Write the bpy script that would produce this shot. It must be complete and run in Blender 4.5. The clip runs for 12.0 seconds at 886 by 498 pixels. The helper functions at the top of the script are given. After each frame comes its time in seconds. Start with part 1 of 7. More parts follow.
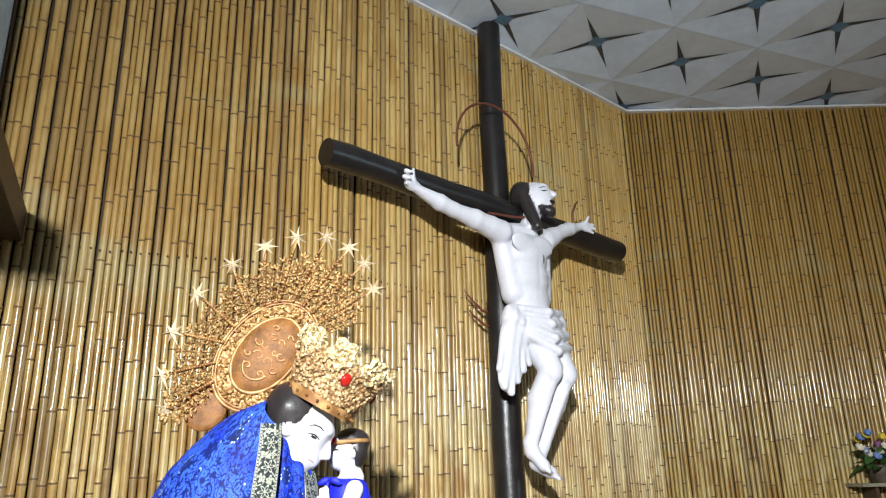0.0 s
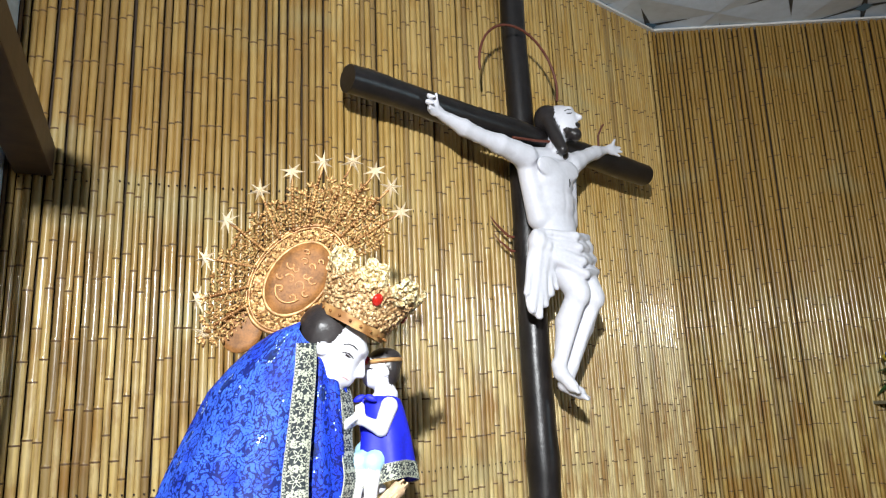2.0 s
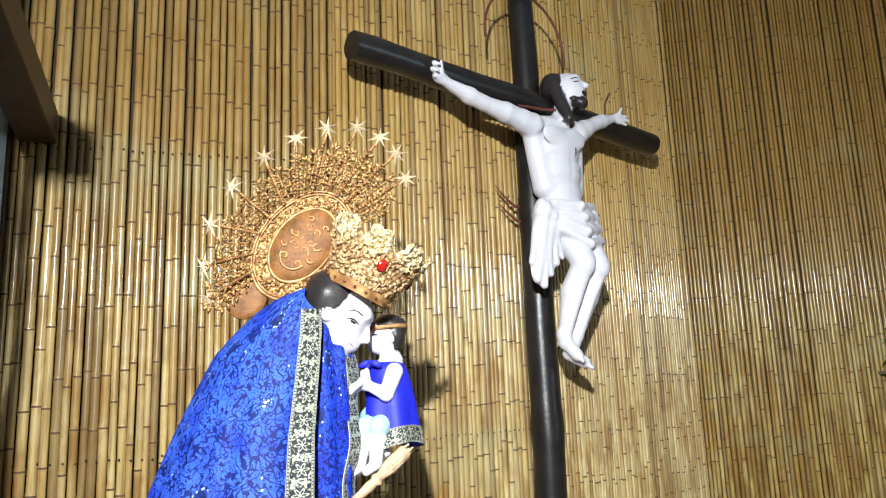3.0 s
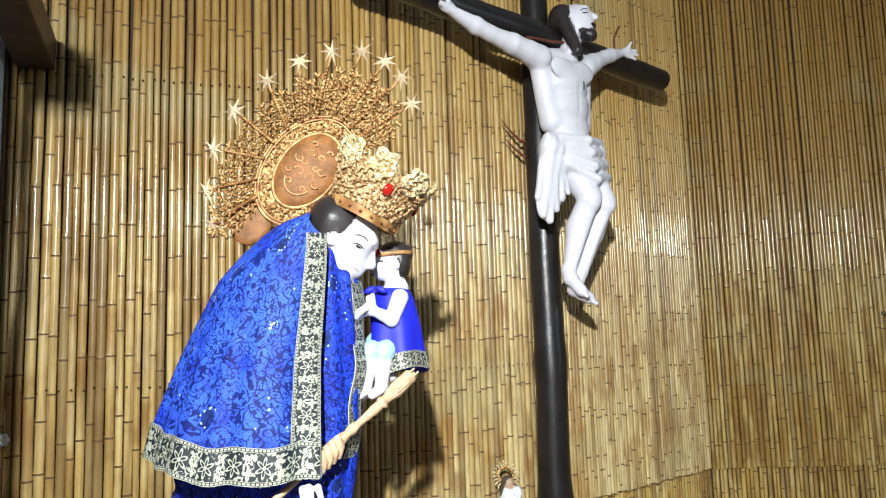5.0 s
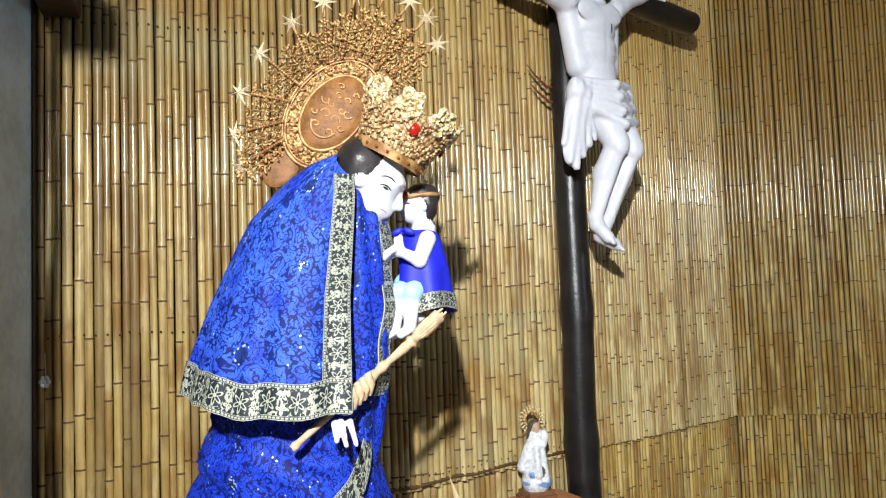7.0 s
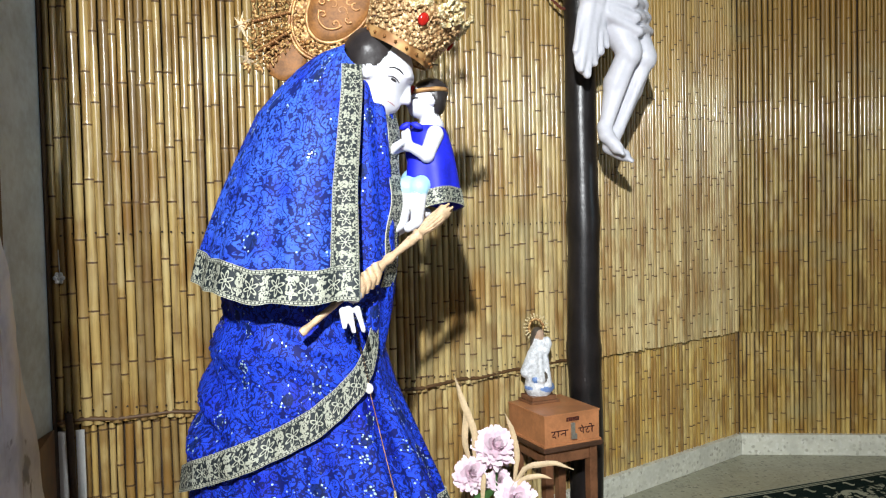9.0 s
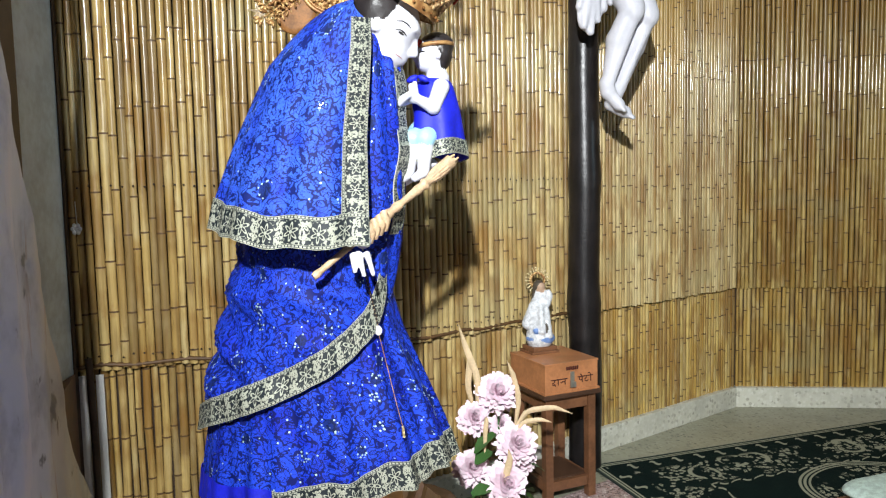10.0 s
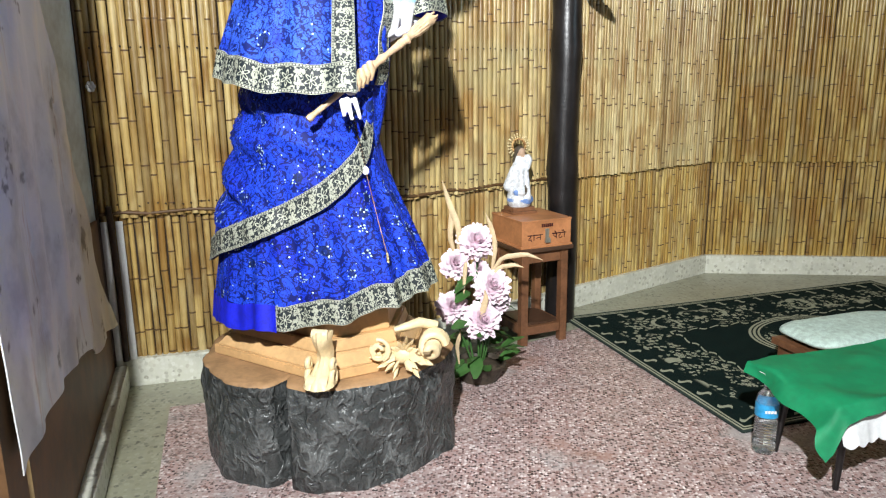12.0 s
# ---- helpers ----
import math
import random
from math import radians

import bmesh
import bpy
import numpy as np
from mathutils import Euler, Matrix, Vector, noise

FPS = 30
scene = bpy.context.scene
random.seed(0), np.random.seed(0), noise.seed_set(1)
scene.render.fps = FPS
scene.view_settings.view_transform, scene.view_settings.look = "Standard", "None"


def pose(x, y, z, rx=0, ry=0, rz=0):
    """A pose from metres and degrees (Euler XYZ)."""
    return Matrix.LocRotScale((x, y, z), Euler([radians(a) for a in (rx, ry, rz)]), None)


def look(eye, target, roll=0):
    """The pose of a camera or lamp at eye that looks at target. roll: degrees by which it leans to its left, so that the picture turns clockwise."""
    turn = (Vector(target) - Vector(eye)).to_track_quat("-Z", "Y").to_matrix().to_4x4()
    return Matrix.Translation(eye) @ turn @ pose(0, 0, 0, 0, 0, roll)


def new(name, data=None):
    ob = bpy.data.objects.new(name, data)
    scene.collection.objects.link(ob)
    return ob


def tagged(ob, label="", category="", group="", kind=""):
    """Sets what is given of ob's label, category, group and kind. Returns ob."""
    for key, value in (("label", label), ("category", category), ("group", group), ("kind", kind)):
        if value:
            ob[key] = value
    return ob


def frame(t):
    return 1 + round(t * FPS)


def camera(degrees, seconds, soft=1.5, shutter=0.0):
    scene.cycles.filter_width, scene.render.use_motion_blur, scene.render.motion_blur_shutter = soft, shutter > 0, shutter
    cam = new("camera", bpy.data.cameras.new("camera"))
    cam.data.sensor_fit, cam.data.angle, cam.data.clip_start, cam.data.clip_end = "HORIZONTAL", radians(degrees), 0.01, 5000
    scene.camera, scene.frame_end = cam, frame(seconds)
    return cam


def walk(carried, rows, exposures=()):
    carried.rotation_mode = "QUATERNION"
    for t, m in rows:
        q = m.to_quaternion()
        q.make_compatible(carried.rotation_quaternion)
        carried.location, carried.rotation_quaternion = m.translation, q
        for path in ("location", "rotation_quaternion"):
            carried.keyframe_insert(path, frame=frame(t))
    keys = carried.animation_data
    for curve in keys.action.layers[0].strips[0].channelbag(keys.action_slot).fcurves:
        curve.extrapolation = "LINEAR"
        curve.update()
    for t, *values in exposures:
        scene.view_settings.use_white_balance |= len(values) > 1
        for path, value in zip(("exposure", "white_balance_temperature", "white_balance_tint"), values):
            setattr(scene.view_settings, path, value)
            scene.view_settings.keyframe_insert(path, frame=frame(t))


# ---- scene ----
cam = camera(62.2, 12.0, 1.2)
PATH = [
    (0, (0.062, 0.098, 1.698), (0.056, 2.002, 2.307), -1.4),
    (0.5, (0.061, 0.102, 1.684), (0.048, 2.019, 2.254), -1.5),
    (1, (0.056, 0.106, 1.676), (0.022, 2.036, 2.199), -1.7),
    (1.5, (0.052, 0.106, 1.668), (-0.003, 2.046, 2.149), -2.3),
    (2, (0.047, 0.111, 1.657), (-0.028, 2.059, 2.1), -2.3),
    (2.5, (0.046, 0.119, 1.648), (-0.039, 2.074, 2.062), -2.2),
    (3, (0.047, 0.122, 1.638), (-0.046, 2.084, 2.012), -2.2),
    (4.8, (0.041, 0.141, 1.589), (-0.065, 2.123, 1.835), -2.0),
    (5, (0.035, 0.15, 1.583), (-0.072, 2.133, 1.817), -1.8),
    (5.5, (0.029, 0.157, 1.566), (-0.085, 2.144, 1.768), -1.9),
    (6, (0.023, 0.157, 1.555), (-0.114, 2.144, 1.728), -2.1),
    (6.5, (0.026, 0.149, 1.546), (-0.139, 2.136, 1.695), -2.3),
    (8.3, (0.018, 0.15, 1.49), (-0.177, 2.141, 1.507), -1.7),
    (8.5, (0.025, 0.146, 1.473), (-0.174, 2.136, 1.47), -1.8),
    (9, (0.025, 0.138, 1.445), (-0.178, 2.126, 1.375), -1.3),
    (9.5, (0.016, 0.111, 1.422), (-0.193, 2.097, 1.301), -1.3),
    (10, (0.023, 0.051, 1.406), (-0.187, 2.033, 1.239), -1.2),
    (10.5, (0.06, -0.06, 1.378), (-0.152, 1.918, 1.17), -1.1),
    (11, (0.097, -0.199, 1.355), (-0.124, 1.766, 1.051), -0.9),
    (11.5, (0.112, -0.24, 1.331), (-0.111, 1.714, 0.966), -0.9),
    (12, (0.119, -0.243, 1.293), (-0.093, 1.694, 0.844), -0.7),
]
walk(cam, [(t, look(eye, target, roll)) for t, eye, target, roll in PATH], [(0.0, -0.3, 6450, 8), (3.0, -0.28, 6450, 8), (8.5, -0.54, 6450, 8), (10.0, -0.52, 6450, 8), (12.0, -0.25, 6450, 8)])

# ---- light ----
world = bpy.data.worlds.new("world")
scene.world = world
world.use_nodes = True
world.node_tree.nodes["Background"].inputs["Color"].default_value = (0.5, 0.6, 0.8, 1)
world.node_tree.nodes["Background"].inputs["Strength"].default_value = 0.007


def area_lamp(name, eye, target, sx, sy, watts, colour, spread=180.0):
    data = bpy.data.lights.new(name, "AREA")
    data.shape, data.size, data.size_y, data.energy, data.color = "RECTANGLE", sx, sy, watts, colour
    data.spread = radians(spread)
    ob = new(name, data)
    ob.matrix_world = look(eye, target)
    return ob


LAMP = (-0.03, -1.1, 2.78)
area_lamp("lamp_light", LAMP, (0.40, 3.5, 1.0), 0.07, 0.12, 176.0, (0.96, 0.98, 1.0), 112.0)
area_lamp("window_light", (4.5, 1.4, 2.6), (-1.5, 2.2, 2.5), 1.1, 1.5, 14.0, (0.62, 0.86, 1.0), 110.0)


# ---- materials ----
class Nodes:
    """A node material under construction."""

    def __init__(self, name):
        self.mat = bpy.data.materials.new(name)
        self.mat.use_nodes = True
        self.tree = self.mat.node_tree
        self.bsdf = self.tree.nodes["Principled BSDF"]

    def node(self, kind, **sockets):
        n = self.tree.nodes.new(kind)
        for key, value in sockets.items():
            self.put(n.inputs[key.replace("_", " ")], value)
        return n

    def put(self, socket, value):
        if isinstance(value, bpy.types.NodeSocket):
            self.tree.links.new(value, socket)
        else:
            socket.default_value = value

    def math(self, op, a, b=0.0, c=0.0):
        n = self.tree.nodes.new("ShaderNodeMath")
        n.operation = op
        for socket, value in zip(n.inputs, (a, b, c)):
            self.put(socket, value)
        return n.outputs[0]

    def step(self, value, lo, hi):
        n = self.tree.nodes.new("ShaderNodeMapRange")
        n.interpolation_type = "SMOOTHSTEP"
        for key, v in (("Value", value), ("From Min", lo), ("From Max", hi)):
            self.put(n.inputs[key], v)
        return n.outputs[0]

    def mix(self, fac, a, b, mode="MIX"):
        n = self.tree.nodes.new("ShaderNodeMix")
        n.data_type, n.blend_type = "RGBA", mode
        for socket, v in ((n.inputs[0], fac), (n.inputs[6], a), (n.inputs[7], b)):
            self.put(socket, v)
        return n.outputs[2]

    def ramp(self, fac, *stops):
        n = self.tree.nodes.new("ShaderNodeValToRGB")
        el = n.color_ramp.elements
        while len(el) < len(stops):
            el.new(0.5)
        for e, (pos, col) in zip(el, stops):
            e.position, e.color = pos, col
        self.put(n.inputs[0], fac)
        return n.outputs[0]

    def coords(self, which="Object", scale=(1, 1, 1), rot=(0, 0, 0)):
        t = self.tree.nodes.new("ShaderNodeTexCoord")
        m = self.tree.nodes.new("ShaderNodeMapping")
        self.tree.links.new(t.outputs[which], m.inputs[0])
        m.inputs["Scale"].default_value = scale
        m.inputs["Rotation"].default_value = rot
        return m.outputs[0]

    def world_pos(self, scale=(1, 1, 1)):
        g = self.tree.nodes.new("ShaderNodeNewGeometry")
        m = self.tree.nodes.new("ShaderNodeMapping")
        self.tree.links.new(g.outputs["Position"], m.inputs[0])
        m.inputs["Scale"].default_value = scale
        return m.outputs[0]

    def noise(self, vec, scale=5.0, detail=3.0, rough=0.55, distort=0.0):
        n = self.node("ShaderNodeTexNoise", Vector=vec, Scale=scale, Detail=detail, Roughness=rough, Distortion=distort)
        return n.outputs[0]

    def voronoi(self, vec, scale=5.0, feature="F1"):
        n = self.tree.nodes.new("ShaderNodeTexVoronoi")
        n.feature = feature
        self.put(n.inputs["Vector"], vec)
        self.put(n.inputs["Scale"], scale)
        return n

    def random(self):
        return self.tree.nodes.new("ShaderNodeObjectInfo").outputs["Random"]

    def island(self):
        return self.tree.nodes.new("ShaderNodeNewGeometry").outputs["Random Per Island"]

    def done(self, colour, rough=0.5, metal=0.0, bump=None, strength=0.3, depth=0.005, **more):
        b = self.bsdf
        self.put(b.inputs["Base Color"], colour)
        self.put(b.inputs["Roughness"], rough)
        self.put(b.inputs["Metallic"], metal)
        for key, value in more.items():
            self.put(b.inputs[key.replace("_", " ")], value)
        if bump is not None:
            n = self.node("ShaderNodeBump", Strength=strength, Distance=depth, Height=bump)
            self.tree.links.new(n.outputs[0], b.inputs["Normal"])
        return self.mat


def cane_material(name, stops, rough, varnish=(0.275, 0.160, 0.040, 1), amount=0.66):
    m = Nodes(name)
    rnd = m.random()
    base = m.ramp(rnd, *stops)
    streak = m.noise(m.world_pos((70, 70, 3.0)), 1.0, 3.0)
    blotch = m.noise(m.world_pos((2.2, 2.2, 1.6)), 1.0, 3.0)
    own = m.node("ShaderNodeCombineXYZ", X=m.math("MULTIPLY", rnd, 97.0), Y=m.math("MULTIPLY", rnd, 31.0), Z=0.0).outputs[0]
    per = m.noise(m.mix(1.0, m.world_pos((0, 0, 3.4)), own, "ADD"), 1.0, 2.0)
    fine = m.noise(m.mix(1.0, m.world_pos((160, 160, 9.0)), own, "ADD"), 1.0, 3.0)
    col = m.mix(m.step(streak, 0.3, 0.75), base, m.mix(0.6, base, (0.13, 0.065, 0.018, 1)))
    col = m.mix(m.math("MULTIPLY", m.step(per, 0.50, 0.66), 0.65), col, (0.17, 0.085, 0.022, 1))
    col = m.mix(m.math("MULTIPLY", m.step(per, 0.44, 0.30), 0.45), col, (0.60, 0.49, 0.25, 1))
    col = m.mix(m.math("MULTIPLY", m.step(fine, 0.60, 0.72), 0.4), col, (0.10, 0.05, 0.015, 1))
    col = m.mix(m.math("MULTIPLY", m.step(blotch, 0.52, 0.72), 0.5), col, (0.30, 0.155, 0.03, 1))
    spill = m.noise(m.world_pos((6.5, 6.5, 3.2)), 1.0, 5.0, 0.65)
    col = m.mix(m.math("MULTIPLY", m.step(spill, 0.50, 0.62), 0.5), col, (0.25, 0.115, 0.020, 1))
    col = m.mix(m.math("MULTIPLY", m.step(spill, 0.46, 0.36), 0.3), col, (0.58, 0.46, 0.22, 1))
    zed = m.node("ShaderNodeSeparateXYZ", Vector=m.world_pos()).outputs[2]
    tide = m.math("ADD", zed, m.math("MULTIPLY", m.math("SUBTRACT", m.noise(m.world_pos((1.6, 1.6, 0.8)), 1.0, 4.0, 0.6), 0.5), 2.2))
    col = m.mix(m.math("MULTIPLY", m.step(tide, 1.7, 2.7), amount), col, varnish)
    col = m.mix(m.math("MULTIPLY", m.step(rnd, 0.80, 0.98), 0.55), col, (0.15, 0.085, 0.03, 1))
    green = m.noise(m.world_pos((1.0, 1.0, 2.6)), 1.3, 2.0)
    col = m.mix(m.math("MULTIPLY", m.step(green, 0.56, 0.75), 0.45), col, (0.33, 0.30, 0.15, 1))
    rgh = m.math("ADD", rough, m.math("MULTIPLY", streak, 0.2))
    return m.done(col, rgh, 0.0, streak, 0.2, 0.002, Coat_Weight=0.6, Coat_Roughness=0.12)


def plain(name, colour, rough=0.5, metal=0.0, vary=0.25, scale=14.0, bump=0.2, depth=0.003, dark=None, **more):
    """A surface with mottling at two scales."""
    m = Nodes(name)
    n1 = m.noise(m.world_pos(), scale, 4.0)
    n2 = m.noise(m.world_pos(), scale * 7, 3.0)
    both = m.math("ADD", m.math("MULTIPLY", n1, 0.65), m.math("MULTIPLY", n2, 0.35))
    low = dark or tuple(c * (1 - vary) for c in colour[:3]) + (1,)
    high = tuple(min(1.0, c * (1 + vary * 0.6)) for c in colour[:3]) + (1,)
    col = m.mix(m.step(both, 0.33, 0.67), low, high)
    rgh = m.math("ADD", rough - 0.08, m.math("MULTIPLY", n2, 0.16))
    return m.done(col, rgh, metal, both, bump, depth, **more)


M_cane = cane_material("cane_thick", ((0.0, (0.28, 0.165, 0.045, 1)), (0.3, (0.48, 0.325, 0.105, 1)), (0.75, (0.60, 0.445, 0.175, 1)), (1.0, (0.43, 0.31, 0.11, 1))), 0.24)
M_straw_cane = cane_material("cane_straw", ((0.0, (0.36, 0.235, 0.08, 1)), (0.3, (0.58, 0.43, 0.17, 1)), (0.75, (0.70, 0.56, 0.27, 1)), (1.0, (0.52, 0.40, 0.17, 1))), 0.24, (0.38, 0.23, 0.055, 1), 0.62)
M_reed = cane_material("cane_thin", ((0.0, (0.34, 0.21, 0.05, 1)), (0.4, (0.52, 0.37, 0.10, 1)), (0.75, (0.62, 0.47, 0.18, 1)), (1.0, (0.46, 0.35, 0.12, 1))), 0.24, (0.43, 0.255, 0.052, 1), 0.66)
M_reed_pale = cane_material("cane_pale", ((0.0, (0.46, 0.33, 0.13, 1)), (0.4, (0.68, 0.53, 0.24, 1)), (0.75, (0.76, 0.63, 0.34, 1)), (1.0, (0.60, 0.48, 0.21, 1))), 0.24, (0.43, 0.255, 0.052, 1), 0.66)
# right wall: varnish tone deepened so the dimmer light there is painted in too
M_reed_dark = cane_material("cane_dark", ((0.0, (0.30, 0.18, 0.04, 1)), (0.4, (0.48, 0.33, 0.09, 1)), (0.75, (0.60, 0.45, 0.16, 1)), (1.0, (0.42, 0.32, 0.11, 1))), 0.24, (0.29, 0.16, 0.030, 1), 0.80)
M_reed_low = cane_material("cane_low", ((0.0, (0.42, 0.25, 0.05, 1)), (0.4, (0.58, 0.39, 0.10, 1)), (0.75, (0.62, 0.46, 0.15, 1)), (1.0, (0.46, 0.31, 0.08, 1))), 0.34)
M_joint = plain("cane_joint", (0.10, 0.05, 0.016, 1), 0.6)
M_backing = plain("backing_dark", (0.035, 0.02, 0.01, 1), 0.8)
M_white_paint = plain("white_statue_paint", (0.63, 0.63, 0.68, 1), 0.5, vary=0.08, scale=9, bump=0.05)
M_hair = plain("dark_painted_hair", (0.022, 0.018, 0.018, 1), 0.4, scale=40, bump=0.5)
M_darkwood = plain("dark_stained_pole", (0.012, 0.010, 0.010, 1), 0.34, vary=0.5, scale=12, bump=0.35, depth=0.006)
M_brownwood = plain("dark_brown_wood", (0.06, 0.034, 0.02, 1), 0.5, vary=0.4)
M_wire = plain("rusty_wire", (0.13, 0.035, 0.02, 1), 0.55)
M_bluewall = plain("blue_grey_wall", (0.56, 0.68, 0.78, 1), 0.55, vary=0.22, scale=5)
M_whiteplaster = plain("white_plaster", (0.7, 0.7, 0.68, 1), 0.7, vary=0.08)


def terrazzo(name, ground, chips, scale, extra=None, worn=None):
    m = Nodes(name)
    v = m.voronoi(m.world_pos(), scale)
    pick = m.node("ShaderNodeSeparateColor", Color=v.outputs["Color"]).outputs[0]
    chip = m.step(v.outputs["Distance"], 0.62, 0.50)
    col = m.mix(chip, ground, m.ramp(pick, *chips))
    small = m.voronoi(m.world_pos(), scale * 2.6)
    col = m.mix(m.math("MULTIPLY", m.step(small.outputs["Distance"], 0.36, 0.22), 0.62), col, ground)
    cloud = m.noise(m.world_pos(), 7.0, 4.0, 0.6)
    col = m.mix(m.math("MULTIPLY", m.step(cloud, 0.45, 0.65), 0.35), col, tuple(0.62 * c for c in ground[:3]) + (1,))
    stain = m.noise(m.world_pos(), 2.6, 5.0, 0.6)
    if extra:
        col = m.mix(m.math("MULTIPLY", m.step(stain, 0.56, 0.70), 0.7), col, extra)
    if worn:
        rub = m.noise(m.world_pos((1, 1, 1)), 1.35, 5.0, 0.65)
        col = m.mix(m.math("MULTIPLY", m.step(rub, 0.56, 0.66), 0.7), col, worn)
    return m.done(col, m.math("ADD", 0.22, m.math("MULTIPLY", stain, 0.3)), 0.0, stain, 0.05, 0.002)


M_terrazzo_red = terrazzo("red_terrazzo", (0.44, 0.33, 0.31, 1), ((0.0, (0.02, 0.015, 0.015, 1)), (0.26, (0.10, 0.05, 0.045, 1)), (0.42, (0.36, 0.20, 0.18, 1)), (0.58, (0.46, 0.33, 0.31, 1)), (0.72, (0.80, 0.74, 0.72, 1)), (1.0, (0.30, 0.17, 0.15, 1))), 98.0, (0.36, 0.20, 0.15, 1), (0.42, 0.40, 0.39, 1))
M_terrazzo_green = terrazzo("green_grey_terrazzo", (0.31, 0.31, 0.22, 1), ((0.0, (0.12, 0.12, 0.09, 1)), (0.25, (0.29, 0.29, 0.21, 1)), (0.7, (0.36, 0.36, 0.27, 1)), (1.0, (0.25, 0.25, 0.17, 1))), 60.0, (0.30, 0.25, 0.15, 1))
M_skirting = terrazzo("skirting_terrazzo", (0.62, 0.62, 0.52, 1), ((0.0, (0.35, 0.34, 0.27, 1)), (0.2, (0.60, 0.60, 0.50, 1)), (0.8, (0.70, 0.70, 0.62, 1)), (1.0, (0.52, 0.50, 0.41, 1))), 55.0)


# ---- mesh helpers ----
def mesh_object(name, bm, materials, parent=None, smooth=False):
    me = bpy.data.meshes.new(name)
    bmesh.ops.recalc_face_normals(bm, faces=bm.faces)
    bm.to_mesh(me)
    bm.free()
    for mat in materials if isinstance(materials, (list, tuple)) else (materials,):
        me.materials.append(mat)
    if smooth:
        me.polygons.foreach_set("use_smooth", [True] * len(me.polygons))
        me.set_sharp_from_angle(angle=radians(62))
    ob = new(name, me)
    if parent:
        ob.parent = parent
    return ob


def part(name, bm, material, parent, label="", smooth=False):
    ob = mesh_object(name, bm, material, parent, smooth)
    return tagged(ob, label)


def thing(name, label, category, at=(0, 0, 0), group="", turn=0.0):
    ob = new(name)
    ob.empty_display_size = 0.1
    ob.matrix_basis = pose(*at, 0, 0, turn)
    return tagged(ob, label, category, group)


def box(bm, x0, x1, y0, y1, z0, z1, bevel=0.0, m=None):
    g = bmesh.ops.create_cube(bm, size=1.0)
    t = Matrix.Translation(((x0 + x1) / 2, (y0 + y1) / 2, (z0 + z1) / 2)) @ Matrix.Diagonal((x1 - x0, y1 - y0, z1 - z0, 1))
    bmesh.ops.transform(bm, matrix=(m or Matrix()) @ t, verts=g["verts"])
    if bevel:
        edges = list({e for v in g["verts"] for e in v.link_edges})
        bmesh.ops.bevel(bm, geom=edges, offset=bevel, segments=2, affect="EDGES", profile=0.7)
    return bm


def boxed(x0, x1, y0, y1, z0, z1, bevel=0.0, m=None):
    return box(bmesh.new(), x0, x1, y0, y1, z0, z1, bevel, m)


def tube(bm, points, radii, sides=10, caps=True, wobble=0.0, mat=0):
    """A round-section tube along points with a radius at each."""
    pts = [Vector(p) for p in points]
    if not isinstance(radii, (list, tuple)):
        radii = [radii] * len(pts)
    rings, side = [], None
    for i, p in enumerate(pts):
        d = (pts[min(i + 1, len(pts) - 1)] - pts[max(i - 1, 0)]).normalized()
        if side is None:
            side = d.orthogonal().normalized()
        side = (side - d * side.dot(d)).normalized()
        up = d.cross(side)
        ring = []
        for k in range(sides):
            a = 2 * math.pi * k / sides
            r = radii[i] * (1 + wobble * noise.noise((p.x * 9 + math.cos(a), p.y * 9 + math.sin(a), p.z * 3)))
            ring.append(bm.verts.new(p + (side * math.cos(a) + up * math.sin(a)) * r))
        rings.append(ring)
    for a, b in zip(rings, rings[1:]):
        for k in range(sides):
            bm.faces.new((a[k], a[(k + 1) % sides], b[(k + 1) % sides], b[k])).material_index = mat
    if caps:
        bm.faces.new(rings[0][::-1]).material_index = mat
        bm.faces.new(rings[-1]).material_index = mat
    return bm


def ball(bm, centre, radii, turn=None, seg=12, mat=0):
    m = Matrix.Translation(centre) @ (turn or Matrix()) @ Matrix.Diagonal((*radii, 1))
    rows = max(4, seg * 2 // 3)
    rings = []
    for j in range(1, rows):
        b = math.pi * j / rows
        rings.append([bm.verts.new(m @ Vector((math.sin(b) * math.cos(2 * math.pi * k / seg), math.sin(b) * math.sin(2 * math.pi * k / seg), math.cos(b)))) for k in range(seg)])
    top, low = bm.verts.new(m @ Vector((0, 0, 1))), bm.verts.new(m @ Vector((0, 0, -1)))
    made = []
    for k in range(seg):
        n = (k + 1) % seg
        made.append(bm.faces.new((top, rings[0][k], rings[0][n])))
        made.append(bm.faces.new((low, rings[-1][n], rings[-1][k])))
        for p, q in zip(rings, rings[1:]):
            made.append(bm.faces.new((p[k], q[k], q[n], p[n])))
    for face in made:
        face.material_index = mat
    return bm


def sheet(f, nu, nv, thick=0.0, close=False):
    """A surface from f(u, v) -> (point, uv) on a grid, with thickness along its normal, and UVs in metres."""
    bm = bmesh.new()
    uvl = bm.loops.layers.uv.new("UVMap")
    grid = [[f(i / nu, j / nv) for j in range(nv + 1)] for i in range(nu + 1)]
    vs = [[bm.verts.new(q[0]) for q in row] for row in grid]
    for i in range(nu):
        for j in range(nv):
            ids = ((i, j), (i + 1, j), (i + 1, j + 1), (i, j + 1))
            face = bm.faces.new([vs[a][b] for a, b in ids])
            for loop, (a, b) in zip(face.loops, ids):
                loop[uvl].uv = grid[a][b][1]
    if thick:
        bm.normal_update()
        bmesh.ops.solidify(bm, geom=bm.faces[:], thickness=thick)
    return bm


